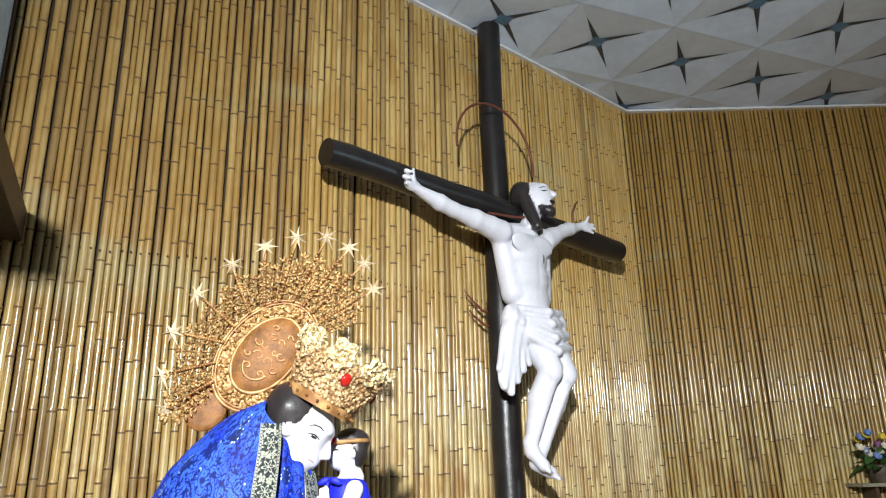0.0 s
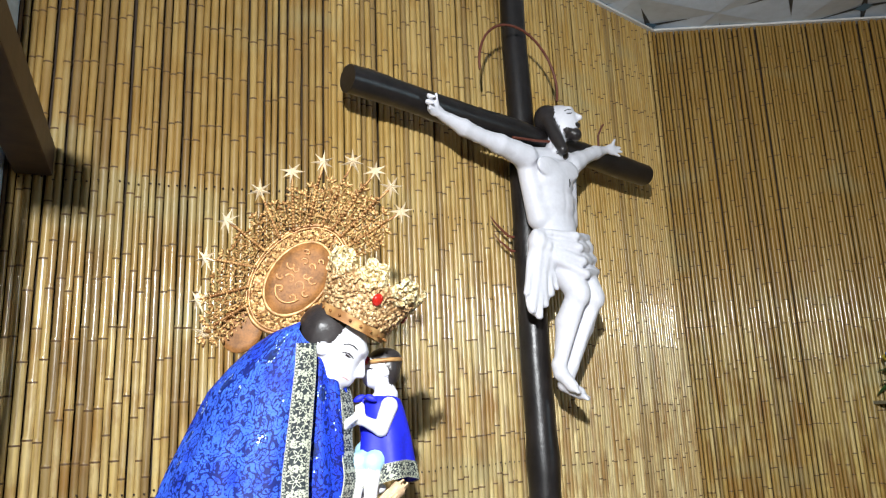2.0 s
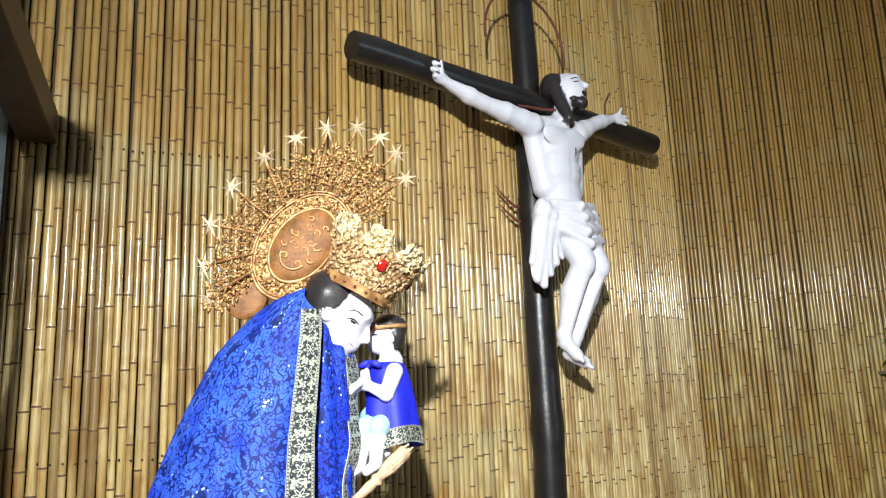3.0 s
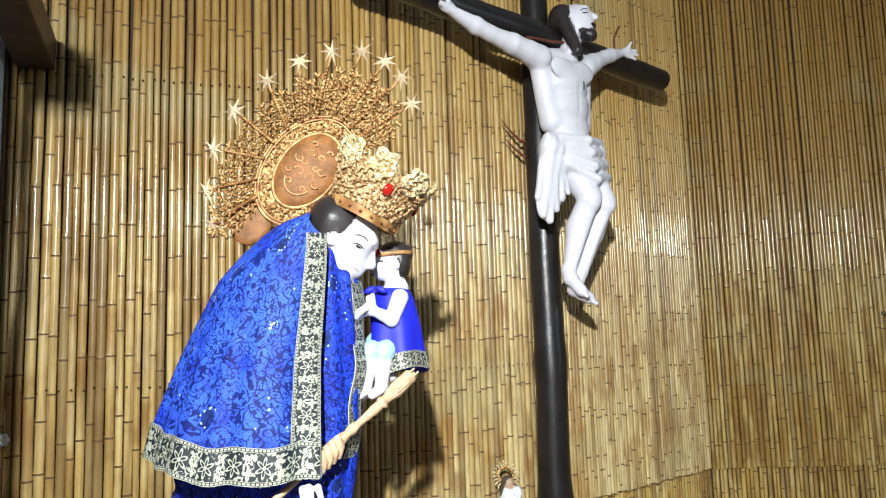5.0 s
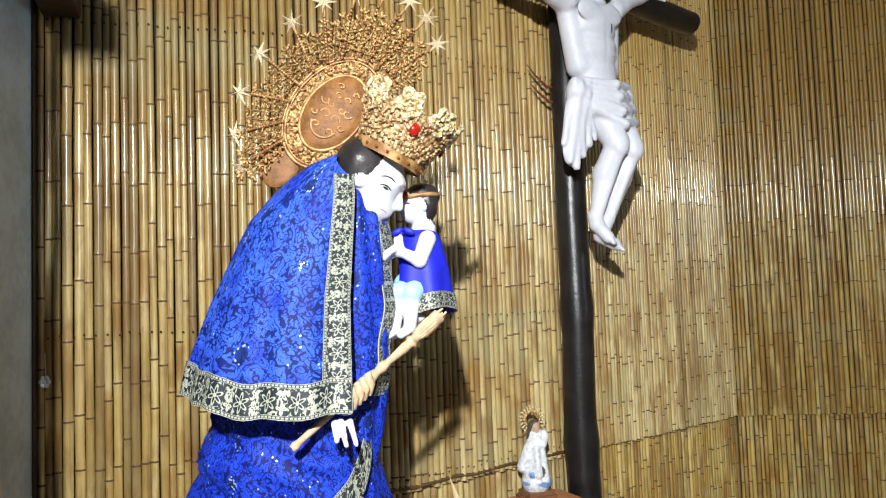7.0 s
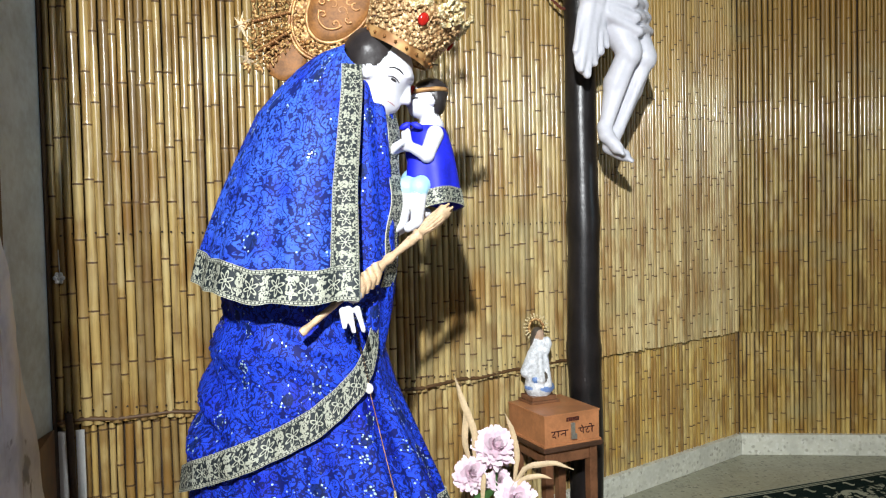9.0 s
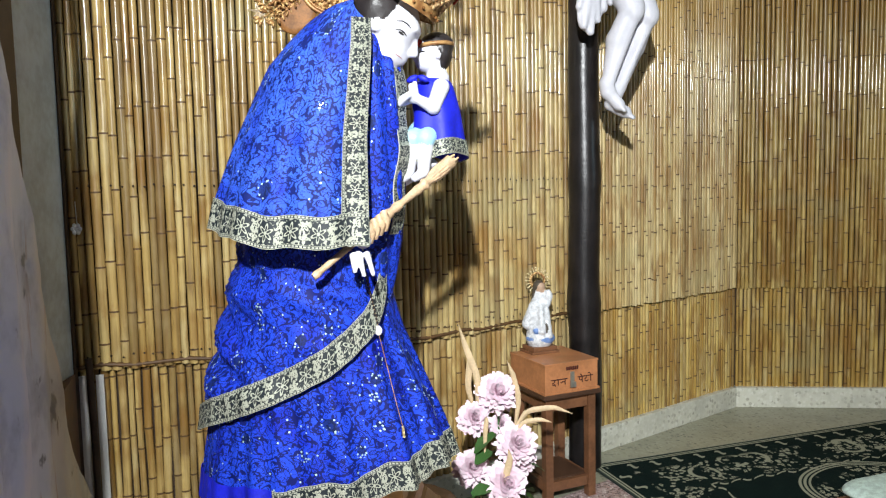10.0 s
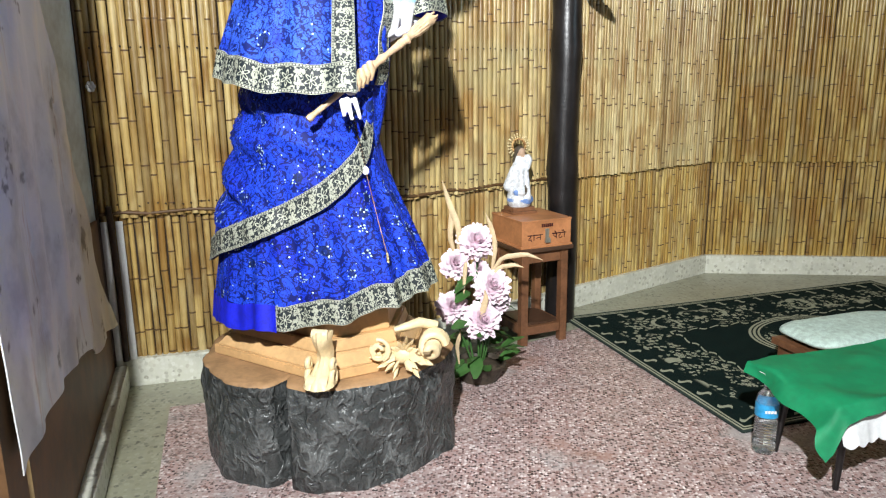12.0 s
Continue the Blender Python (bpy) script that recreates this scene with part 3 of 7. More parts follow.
# smooth solid figures by blending round forms on a grid
def blended(name, prims, h, k, materials, place=None, ripple=None, strokes=()):
    lo = np.min([p[1] for p in prims], axis=0) - 0.03
    hi = np.max([p[2] for p in prims], axis=0) + 0.03
    n = np.ceil((hi - lo) / h).astype(int) + 1
    axes = [lo[i] + h * np.arange(n[i]) for i in range(3)]
    field = np.full(n, 0.2)
    for kind, a, b, data, mat in prims:
        i0 = np.maximum(0, ((a - 0.05 - lo) / h).astype(int))
        i1 = np.minimum(n, ((b + 0.05 - lo) / h).astype(int) + 2)
        sl = tuple(slice(i0[i], i1[i]) for i in range(3))
        P = np.stack(np.meshgrid(*[axes[i][sl[i]] for i in range(3)], indexing="ij"), -1)
        d = distance(kind, data, P)
        f = field[sl]
        t = np.maximum(k - np.abs(f - d), 0) / k
        field[sl] = np.minimum(f, d) - t * t * k / 4
    inside = field < 0
    cells = np.zeros(n - 1)
    corner = []
    for dx in (0, 1):
        for dy in (0, 1):
            for dz in (0, 1):
                c = inside[dx:n[0] - 1 + dx, dy:n[1] - 1 + dy, dz:n[2] - 1 + dz]
                cells += c
                corner.append((dx, dy, dz))
    active = (cells > 0) & (cells < 8)
    idx = np.argwhere(active)
    number = np.full(active.shape, -1)
    number[active] = np.arange(len(idx))
    total, count = np.zeros((len(idx), 3)), np.zeros((len(idx), 1))
    for a in corner:
        for ax in range(3):
            if a[ax]:
                continue
            b = list(a)
            b[ax] = 1
            va, vb = field[tuple((idx + a).T)], field[tuple((idx + b).T)]
            hit = (va < 0) != (vb < 0)
            t = np.where(hit, va / np.where(hit, va - vb, 1), 0)
            pt = idx + np.array(a, float)
            pt[:, ax] += t
            total += pt * hit[:, None]
            count += hit[:, None]
    verts = lo + h * total / np.maximum(count, 1)
    faces = []
    for ax in range(3):
        s0 = [slice(None)] * 3
        s1 = [slice(None)] * 3
        s0[ax], s1[ax] = slice(0, -1), slice(1, None)
        cross = np.argwhere(inside[tuple(s0)] != inside[tuple(s1)])
        o1, o2 = [i for i in range(3) if i != ax]
        for c in cross:
            if c[o1] < 1 or c[o2] < 1:
                continue
            quad = []
            for p, q in ((0, 0), (1, 0), (1, 1), (0, 1)):
                e = c.copy()
                e[o1] -= p
                e[o2] -= q
                quad.append(number[tuple(np.minimum(e, np.array(active.shape) - 1))])
            if min(quad) < 0:
                continue
            flip = inside[tuple(c)] != (ax == 1)
            faces.append([int(v) for v in (quad if flip else quad[::-1])])
    best, owner = np.full(len(verts), 9.0), np.zeros(len(verts), int)
    for kind, a, b, data, mat in prims:
        d = distance(kind, data, verts)
        owner = np.where(d < best, mat, owner)
        best = np.minimum(best, d)
    if ripple:
        verts = ripple(verts, owner)
    me = bpy.data.meshes.new(name)
    me.from_pydata([tuple(v) for v in verts], [], faces)
    for mat in materials:
        me.materials.append(mat)
    me.polygons.foreach_set("material_index", [int(owner[f[0]]) for f in faces])
    me.polygons.foreach_set("use_smooth", [True] * len(faces))
    bm = bmesh.new()
    bm.from_mesh(me)
    bmesh.ops.recalc_face_normals(bm, faces=bm.faces)
    if strokes:
        tree = BVHTree.FromBMesh(bm)
        for points, way, radius, mat in strokes:
            on = []
            for p in points:
                hit = tree.ray_cast(Vector(p) - Vector(way) * 0.2, Vector(way))[0]
                if hit:
                    on.append(hit)
            if len(on) > 1:
                taper = [radius * (0.35 + 0.65 * math.sin(math.pi * (i + 0.5) / len(on))) for i in range(len(on))]
                tube(bm, on, taper, 6, mat=mat)
    bm.to_mesh(me)
    bm.free()
    ob = new(name, me)
    if place:
        ob.matrix_basis = place
    return ob


def distance(kind, data, P):
    if kind == "limb":
        a, b, ra, rb = data
        ab = b - a
        t = np.clip(((P - a) @ ab) / (ab @ ab), 0, 1)
        return np.linalg.norm(P - a - t[..., None] * ab, axis=-1) - (ra + (rb - ra) * t)
    c, r, rot = data
    q = (P - c) @ rot
    k0 = np.linalg.norm(q / r, axis=-1)
    k1 = np.linalg.norm(q / (r * r), axis=-1) + 1e-9
    return k0 * (k0 - 1) / k1


def limb(a, b, ra, rb=None, mat=0):
    a, b = np.array(a, float), np.array(b, float)
    rb = ra if rb is None else rb
    m = max(ra, rb)
    return ("limb", np.minimum(a, b) - m, np.maximum(a, b) + m, (a, b, ra, rb), mat)


def blob(c, r, rot=None, mat=0):
    c, r = np.array(c, float), np.array(r, float)
    m = np.full(3, r.max())
    return ("blob", c - m, c + m, (c, r, np.eye(3) if rot is None else np.array(rot)), mat)


def axes3(x, z):
    """Columns: x, y, z axes with x along x and z near z."""
    x = Vector(x).normalized()
    z = Vector(z)
    z = (z - x * z.dot(x)).normalized()
    y = z.cross(x)
    return Matrix((x, y, z)).transposed()


# ---- cross ----
CROSS = Matrix(((0.7412, -0.6713, 0, 0.332), (0.6713, 0.7412, 0, 3.662), (0, 0, 1, 0), (0, 0, 0, 1)))


def cross():
    t = thing("cross", "dark stained round timber cross standing against the cane wall", "cross")
    t.matrix_basis = CROSS
    lean = [(0.003 * math.sin(k * 0.5), 0.003 * math.cos(k * 0.7), 4.14 * k / 40) for k in range(41)]
    radii = [0.080 - 0.017 * k / 40 + (0.007 if k in (8, 14, 24) else 0) for k in range(41)]
    part("upright", tube(bmesh.new(), lean, radii, 24, wobble=0.035), M_darkwood, t, smooth=True)
    n = 18
    pts = [(-1.095 + 2.01 * k / n, -0.088, 3.017 - 0.047 * k / n + 0.003 * math.sin(k)) for k in range(n + 1)]
    part("crossbeam", tube(bmesh.new(), pts, [0.060 + 0.002 * math.sin(k * 1.7) + 0.004 * k / n for k in range(n + 1)], 24, wobble=0.05), M_darkwood, t, smooth=True)
    for x, z, dx, dz in ((-0.10, 2.50, -0.11, 0.05), (-0.09, 2.43, -0.10, 0.04)):
        part("twig_stub", tube(bmesh.new(), [(x + 0.06, 0.02, z), (x, 0.03, z), (x + dx * 0.6, 0.04, z + dz), (x + dx, 0.045, z + dz * 1.9)], [0.008, 0.007, 0.005, 0.002], 7), M_wire, t, "thin rusty stub", True)
    return t


cross()


def wire_hoop():
    t = thing("wire_hoop", "thin rusty wire hoop behind the crucified figure's head", "hoop")
    t.matrix_basis = CROSS
    pts = []
    for k in range(25):
        a = math.radians(187 - 200 * k / 24)
        pts.append((-0.117 + 0.272 * math.cos(a), -0.13, 3.277 + 0.272 * math.sin(a)))
    part("hoop", tube(bmesh.new(), pts, 0.0065, 8), M_wire, t, smooth=True)
    part("stay", tube(bmesh.new(), [(-0.22, -0.155, 2.93), (-0.06, -0.16, 2.945), (0.08, -0.16, 2.97)], 0.007, 8), M_wire, t, smooth=True)
    part("hook", tube(bmesh.new(), [(0.47, -0.12, 3.02), (0.45, -0.14, 3.09), (0.475, -0.15, 3.145), (0.49, -0.15, 3.16)], 0.0055, 8), M_wire, t, smooth=True)


wire_hoop()


def crucified_figure():
    f = np.array((0.56, -0.78, 0.27))
    up = np.array((0.10, 0.12, 0.97))
    hc = np.array((0.112, -0.165, 3.075))
    rot = np.array(axes3(f, up))
    W, H, C = 0, 1, 2
    side = rot[:, 1]
    upv = rot[:, 2]
    fx = rot[:, 0]
    pr = [
        blob((0.025, -0.145, 2.76), (0.140, 0.092, 0.125), None, W), blob((0.035, -0.145, 2.65), (0.132, 0.086, 0.13), None, W), blob((0.048, -0.14, 2.53), (0.122, 0.080, 0.14), None, W),
        limb((-0.125, -0.135, 2.83), (-0.055, -0.135, 2.56), 0.046, 0.058, W), limb((0.175, -0.135, 2.83), (0.145, -0.135, 2.56), 0.046, 0.052, W),
        blob((0.055, -0.14, 2.43), (0.135, 0.095, 0.10), None, W),
        blob((-0.055, -0.215, 2.800), (0.074, 0.018, 0.050), None, W), blob((0.092, -0.215, 2.805), (0.072, 0.018, 0.050), None, W),
        limb((-0.13, -0.165, 2.875), (0.035, -0.185, 2.885), 0.022, 0.016, W), limb((0.045, -0.185, 2.885), (0.19, -0.165, 2.895), 0.016, 0.022, W),
        limb((-0.13, -0.14, 2.85), (0.06, -0.14, 2.89), 0.052, 0.05, W), limb((0.06, -0.14, 2.89), (0.19, -0.145, 2.88), 0.05, 0.052, W),
        limb((-0.145, -0.15, 2.850), (-0.205, -0.152, 2.862), 0.062, 0.052, W), limb((-0.205, -0.152, 2.862), (-0.31, -0.152, 2.878), 0.050, 0.047, W), limb((-0.31, -0.152, 2.878), (-0.44, -0.145, 2.898), 0.046, 0.033, W),
        limb((-0.44, -0.145, 2.898), (-0.52, -0.142, 2.915), 0.035, 0.038, W), limb((-0.52, -0.142, 2.915), (-0.655, -0.145, 2.945), 0.037, 0.022, W), blob((-0.69, -0.152, 2.955), (0.042, 0.018, 0.031), None, W),
        limb((-0.705, -0.16, 2.972), (-0.742, -0.178, 2.998), 0.010, 0.008, W), limb((-0.742, -0.178, 2.998), (-0.728, -0.198, 2.990), 0.008, 0.007, W), limb((-0.712, -0.16, 2.958), (-0.752, -0.178, 2.968), 0.010, 0.008, W), limb((-0.752, -0.178, 2.968), (-0.735, -0.196, 2.960), 0.008, 0.007, W),
        limb((-0.708, -0.16, 2.942), (-0.742, -0.176, 2.940), 0.010, 0.007, W), limb((-0.69, -0.165, 2.97), (-0.708, -0.185, 3.012), 0.010, 0.007, W),
        limb((0.19, -0.15, 2.87), (0.245, -0.152, 2.905), 0.058, 0.048, W), limb((0.245, -0.152, 2.905), (0.345, -0.15, 2.958), 0.046, 0.034, W),
        limb((0.345, -0.15, 2.958), (0.395, -0.15, 2.980), 0.036, 0.036, W), limb((0.395, -0.15, 2.980), (0.475, -0.155, 3.008), 0.035, 0.022, W), blob((0.515, -0.165, 3.018), (0.038, 0.018, 0.028), None, W),
        limb((0.525, -0.17, 3.03), (0.57, -0.185, 3.034), 0.010, 0.008, W), limb((0.525, -0.17, 3.015), (0.575, -0.188, 3.010), 0.010, 0.008, W), limb((0.52, -0.17, 3.00), (0.56, -0.185, 2.985), 0.010, 0.007, W), limb((0.515, -0.175, 3.035), (0.525, -0.19, 3.068), 0.010, 0.007, W),
        limb((0.055, -0.155, 2.88), (0.10, -0.16, 3.02), 0.050, 0.044, W), limb((0.02, -0.195, 2.895), (0.075, -0.205, 2.99), 0.012, 0.012, W),
        blob(hc + fx * 0.004, (0.086, 0.066, 0.098), rot, W),
        limb(hc + fx * 0.07 + upv * 0.03, hc + fx * 0.102 - upv * 0.012, 0.012, 0.015, W),
        blob(hc + fx * 0.06 + upv * 0.045, (0.03, 0.045, 0.014), rot, W),
        blob(hc - fx * 0.048 + upv * 0.034, (0.072, 0.078, 0.088), rot, H),
        blob(hc + fx * 0.050 - upv * 0.096, (0.032, 0.036, 0.032), rot, H), blob(hc + fx * 0.02 - upv * 0.08, (0.03, 0.056, 0.022), rot, H), blob(hc + fx * 0.080 - upv * 0.052, (0.014, 0.028, 0.006), rot, H),
        limb(hc - fx * 0.05 + side * 0.05, hc - fx * 0.045 + side * 0.07 - upv * 0.18, 0.036, 0.026, H),
        limb(hc - fx * 0.05 - side * 0.05, hc - fx * 0.035 - side * 0.075 - upv * 0.19, 0.036, 0.026, H),
        limb(hc - fx * 0.05, hc - fx * 0.05 - upv * 0.16, 0.05, 0.04, H),
        # legs: thigh, knee cap, calf, shin
        limb((0.01, -0.15, 2.40), (0.065, -0.235, 2.20), 0.086, 0.058, W), blob((0.062, -0.262, 2.175), (0.040, 0.032, 0.045), None, W),
        limb((0.065, -0.232, 2.19), (0.035, -0.180, 2.06), 0.050, 0.054, W), limb((0.035, -0.180, 2.06), (-0.005, -0.155, 1.87), 0.052, 0.029, W), limb((0.06, -0.255, 2.15), (-0.003, -0.175, 1.88), 0.020, 0.016, W),
        limb((0.115, -0.15, 2.40), (0.170, -0.235, 2.185), 0.085, 0.056, W), blob((0.168, -0.260, 2.165), (0.038, 0.032, 0.043), None, W),
        limb((0.170, -0.230, 2.175), (0.145, -0.180, 2.04), 0.048, 0.050, W), limb((0.145, -0.180, 2.04), (0.070, -0.160, 1.855), 0.048, 0.029, W), limb((0.165, -0.252, 2.14), (0.072, -0.178, 1.87), 0.019, 0.016, W),
        # crossed feet with toes
        limb((-0.010, -0.150, 1.865), (-0.015, -0.165, 1.825), 0.034, 0.034, W), limb((-0.012, -0.165, 1.825), (0.012, -0.205, 1.765), 0.030, 0.028, W),
        limb((0.064, -0.155, 1.85), (0.040, -0.150, 1.80), 0.034, 0.034, W), limb((0.020, -0.150, 1.775), (0.070, -0.195, 1.735), 0.032, 0.028, W),
        *[limb((0.004 + 0.009 * k, -0.215 + 0.004 * k, 1.762 - 0.004 * k), (0.010 + 0.011 * k, -0.236 + 0.006 * k, 1.738 - 0.002 * k), 0.010 - 0.0008 * k, 0.008 - 0.0008 * k, W) for k in range(5)],
        *[limb((0.062 + 0.009 * k, -0.208 + 0.004 * k, 1.728 - 0.001 * k), (0.078 + 0.010 * k, -0.232 + 0.006 * k, 1.706 + 0.002 * k), 0.010 - 0.0008 * k, 0.008 - 0.0008 * k, W) for k in range(5)],
        # loincloth: wrapped folds, knot and a fan-shaped tail
        blob((0.055, -0.145, 2.43), (0.160, 0.118, 0.065), None, C), blob((0.06, -0.16, 2.36), (0.165, 0.115, 0.075), None, C),
        limb((-0.12, -0.20, 2.47), (0.04, -0.262, 2.455), 0.020, 0.022, C), limb((0.04, -0.262, 2.455), (0.20, -0.205, 2.480), 0.022, 0.020, C),
        limb((-0.12, -0.20, 2.43), (0.05, -0.270, 2.400), 0.020, 0.022, C), limb((0.05, -0.270, 2.400), (0.215, -0.20, 2.430), 0.022, 0.022, C),
        limb((-0.11, -0.20, 2.40), (0.06, -0.276, 2.335), 0.020, 0.022, C), limb((0.06, -0.276, 2.335), (0.225, -0.21, 2.375), 0.022, 0.022, C),
        limb((-0.08, -0.21, 2.36), (0.07, -0.285, 2.275), 0.020, 0.020, C), limb((0.07, -0.285, 2.275), (0.225, -0.22, 2.310), 0.020, 0.022, C),
        limb((0.19, -0.19, 2.44), (0.235, -0.20, 2.26), 0.040, 0.018, C), limb((0.225, -0.17, 2.43), (0.245, -0.175, 2.29), 0.030, 0.016, C),
        blob((-0.130, -0.185, 2.425), (0.050, 0.045, 0.055), None, C), limb((-0.155, -0.20, 2.455), (-0.10, -0.215, 2.40), 0.026, 0.022, C),
        blob((-0.125, -0.172, 2.23), (0.082, 0.013, 0.105), None, C), blob((-0.135, -0.160, 2.26), (0.060, 0.016, 0.14), None, C), blob((-0.155, -0.155, 2.16), (0.050, 0.014, 0.075), None, C),
        limb((-0.135, -0.175, 2.40), (-0.205, -0.160, 2.185), 0.030, 0.012, C), limb((-0.135, -0.180, 2.40), (-0.178, -0.168, 2.105), 0.028, 0.016, C), limb((-0.130, -0.185, 2.39), (-0.145, -0.176, 2.080), 0.026, 0.016, C),
        limb((-0.120, -0.19, 2.38), (-0.108, -0.184, 2.135), 0.024, 0.015, C), limb((-0.105, -0.195, 2.37), (-0.068, -0.190, 2.185), 0.024, 0.014, C), limb((-0.09, -0.20, 2.37), (-0.035, -0.196, 2.215), 0.022, 0.012, C),
    ]

    def folds(v, owner):
        c = owner == C
        tail = v[:, 0] < -0.07
        wave = np.where(tail, np.sin(v[:, 0] * 150 - v[:, 2] * 18), np.sin(v[:, 2] * 95 + v[:, 0] * 55))
        v[c, 1] += 0.0016 * wave[c]
        w = owner == W
        rib = np.sin(v[:, 2] * 110) * np.exp(-((v[:, 2] - 2.66) / 0.07) ** 2) * np.exp(-((np.abs(v[:, 0] - 0.03) - 0.085) / 0.05) ** 2)
        belly = -np.exp(-((v[:, 0] - 0.04) / 0.012) ** 2) * np.exp(-((v[:, 2] - 2.66) / 0.13) ** 2)
        v[w, 1] += (0.003 * rib - 0.0025 * belly)[w] * (v[w, 1] < -0.17)
        return v

    near = np.array((0.81, 0.587, 0.0))
    eye = hc + fx * 0.062 + upv * 0.012
    marks = [([eye - fx * 0.014 + upv * 0.0, eye + fx * 0.0 - upv * 0.003, eye + fx * 0.012], near, 0.004, H), ([eye - fx * 0.020 + upv * 0.018, eye + upv * 0.024, eye + fx * 0.014 + upv * 0.021], near, 0.0035, H)]
    wound = [((0.075, -0.26, 2.755), (0.078, -0.26, 2.735), (0.080, -0.26, 2.715))]
    marks.append((wound[0], np.array((0.0, 1.0, 0.0)), 0.005, H))
    ob = blended("crucifix_statue", pr, 0.0062, 0.013, [M_white_paint, M_hair, M_white_paint], CROSS, folds, marks)
    tagged(ob, "white painted crucified statue with dark hair and draped loincloth", "statue")


crucified_figure()


# ---- the robed statue ----
def table(rows, z):
    rows = sorted(rows)
    z = min(max(z, rows[0][0]), rows[-1][0])
    for a, b in zip(rows, rows[1:]):
        if z <= b[0]:
            s = (z - a[0]) / (b[0] - a[0])
            return [p + (q - p) * s for p, q in zip(a[1:], b[1:])]
    return list(rows[-1][1:])


#        z     cx      rx     ry     cy
SKIRT = ((0.48, -0.552, 0.400, 0.300, 2.18), (0.62, -0.560, 0.376, 0.285, 2.18), (0.73, -0.567, 0.350, 0.270, 2.18), (0.85, -0.583, 0.318, 0.25, 2.175),
         (1.00, -0.588, 0.262, 0.22, 2.165), (1.14, -0.584, 0.222, 0.20, 2.15), (1.30, -0.575, 0.188, 0.18, 2.14))
CAPE = ((1.25, -0.570, 0.285, 0.275, 2.10), (1.40, -0.557, 0.262, 0.245, 2.10), (1.54, -0.535, 0.228, 0.215, 2.10), (1.66, -0.508, 0.198, 0.190, 2.10), (1.74, -0.488, 0.176, 0.172, 2.095),
        (1.80, -0.464, 0.144, 0.150, 2.09), (1.85, -0.442, 0.108, 0.128, 2.085), (1.885, -0.422, 0.072, 0.105, 2.08), (1.91, -0.40, 0.028, 0.06, 2.08))


def skirt_point(deg, z, out=0.0):
    cx, rx, ry, cy = table(SKIRT, z)
    a = math.radians(deg)
    low = max(0.0, (1.15 - z) / 0.65)
    right = max(0.0, math.cos(math.radians(deg + 55)))
    pleat = 0.012 * math.sin(deg * 0.23 + 0.8 + 1.5 * math.sin(deg * 0.031)) + 0.007 * math.sin(deg * 0.52 + z * 2 + 2 * math.sin(deg * 0.043)) + 0.006 * noise.noise((deg * 0.11, z * 2.0, 5))
    wrinkle = 0.010 * math.sin(z * 46 + deg * 0.055 + 2 * math.sin(deg * 0.03)) * max(0.0, math.cos(math.radians(deg + 150))) * max(0.0, min(1, (z - 0.75) * 6))
    d = out + pleat * low * (0.35 + right) + wrinkle
    return Vector((cx + (rx + d) * math.cos(a), cy + (ry + d) * math.sin(a), z))


def hem_z(deg):
    # lifts towards the statue's front and sags at the back
    return 0.545 + 0.075 * max(0.0, math.cos(math.radians(deg - 5))) - 0.03 * max(0.0, math.cos(math.radians(deg + 175))) + 0.006 * math.sin(deg * 0.21)


def cape_point(deg, z, out=0.0):
    cx, rx, ry, cy = table(CAPE, z)
    a = math.radians(deg)
    low = max(0.0, min(1.0, (1.8 - z) / 0.5))
    fold = 0.007 * math.sin(deg * 0.16 + 1.2) * low + 0.004 * math.sin(deg * 0.37 + z * 5) * low
    d = out + fold
    return Vector((cx + (rx + d) * math.cos(a), cy + (ry + d) * math.sin(a), z))


def cape_hem(deg):
    return 1.262 + 0.055 * max(0.0, math.cos(math.radians(deg + 185))) + 0.004 * math.sin(deg * 0.2)


CAPE_NEAR, CAPE_FAR = -46.0, -318.0


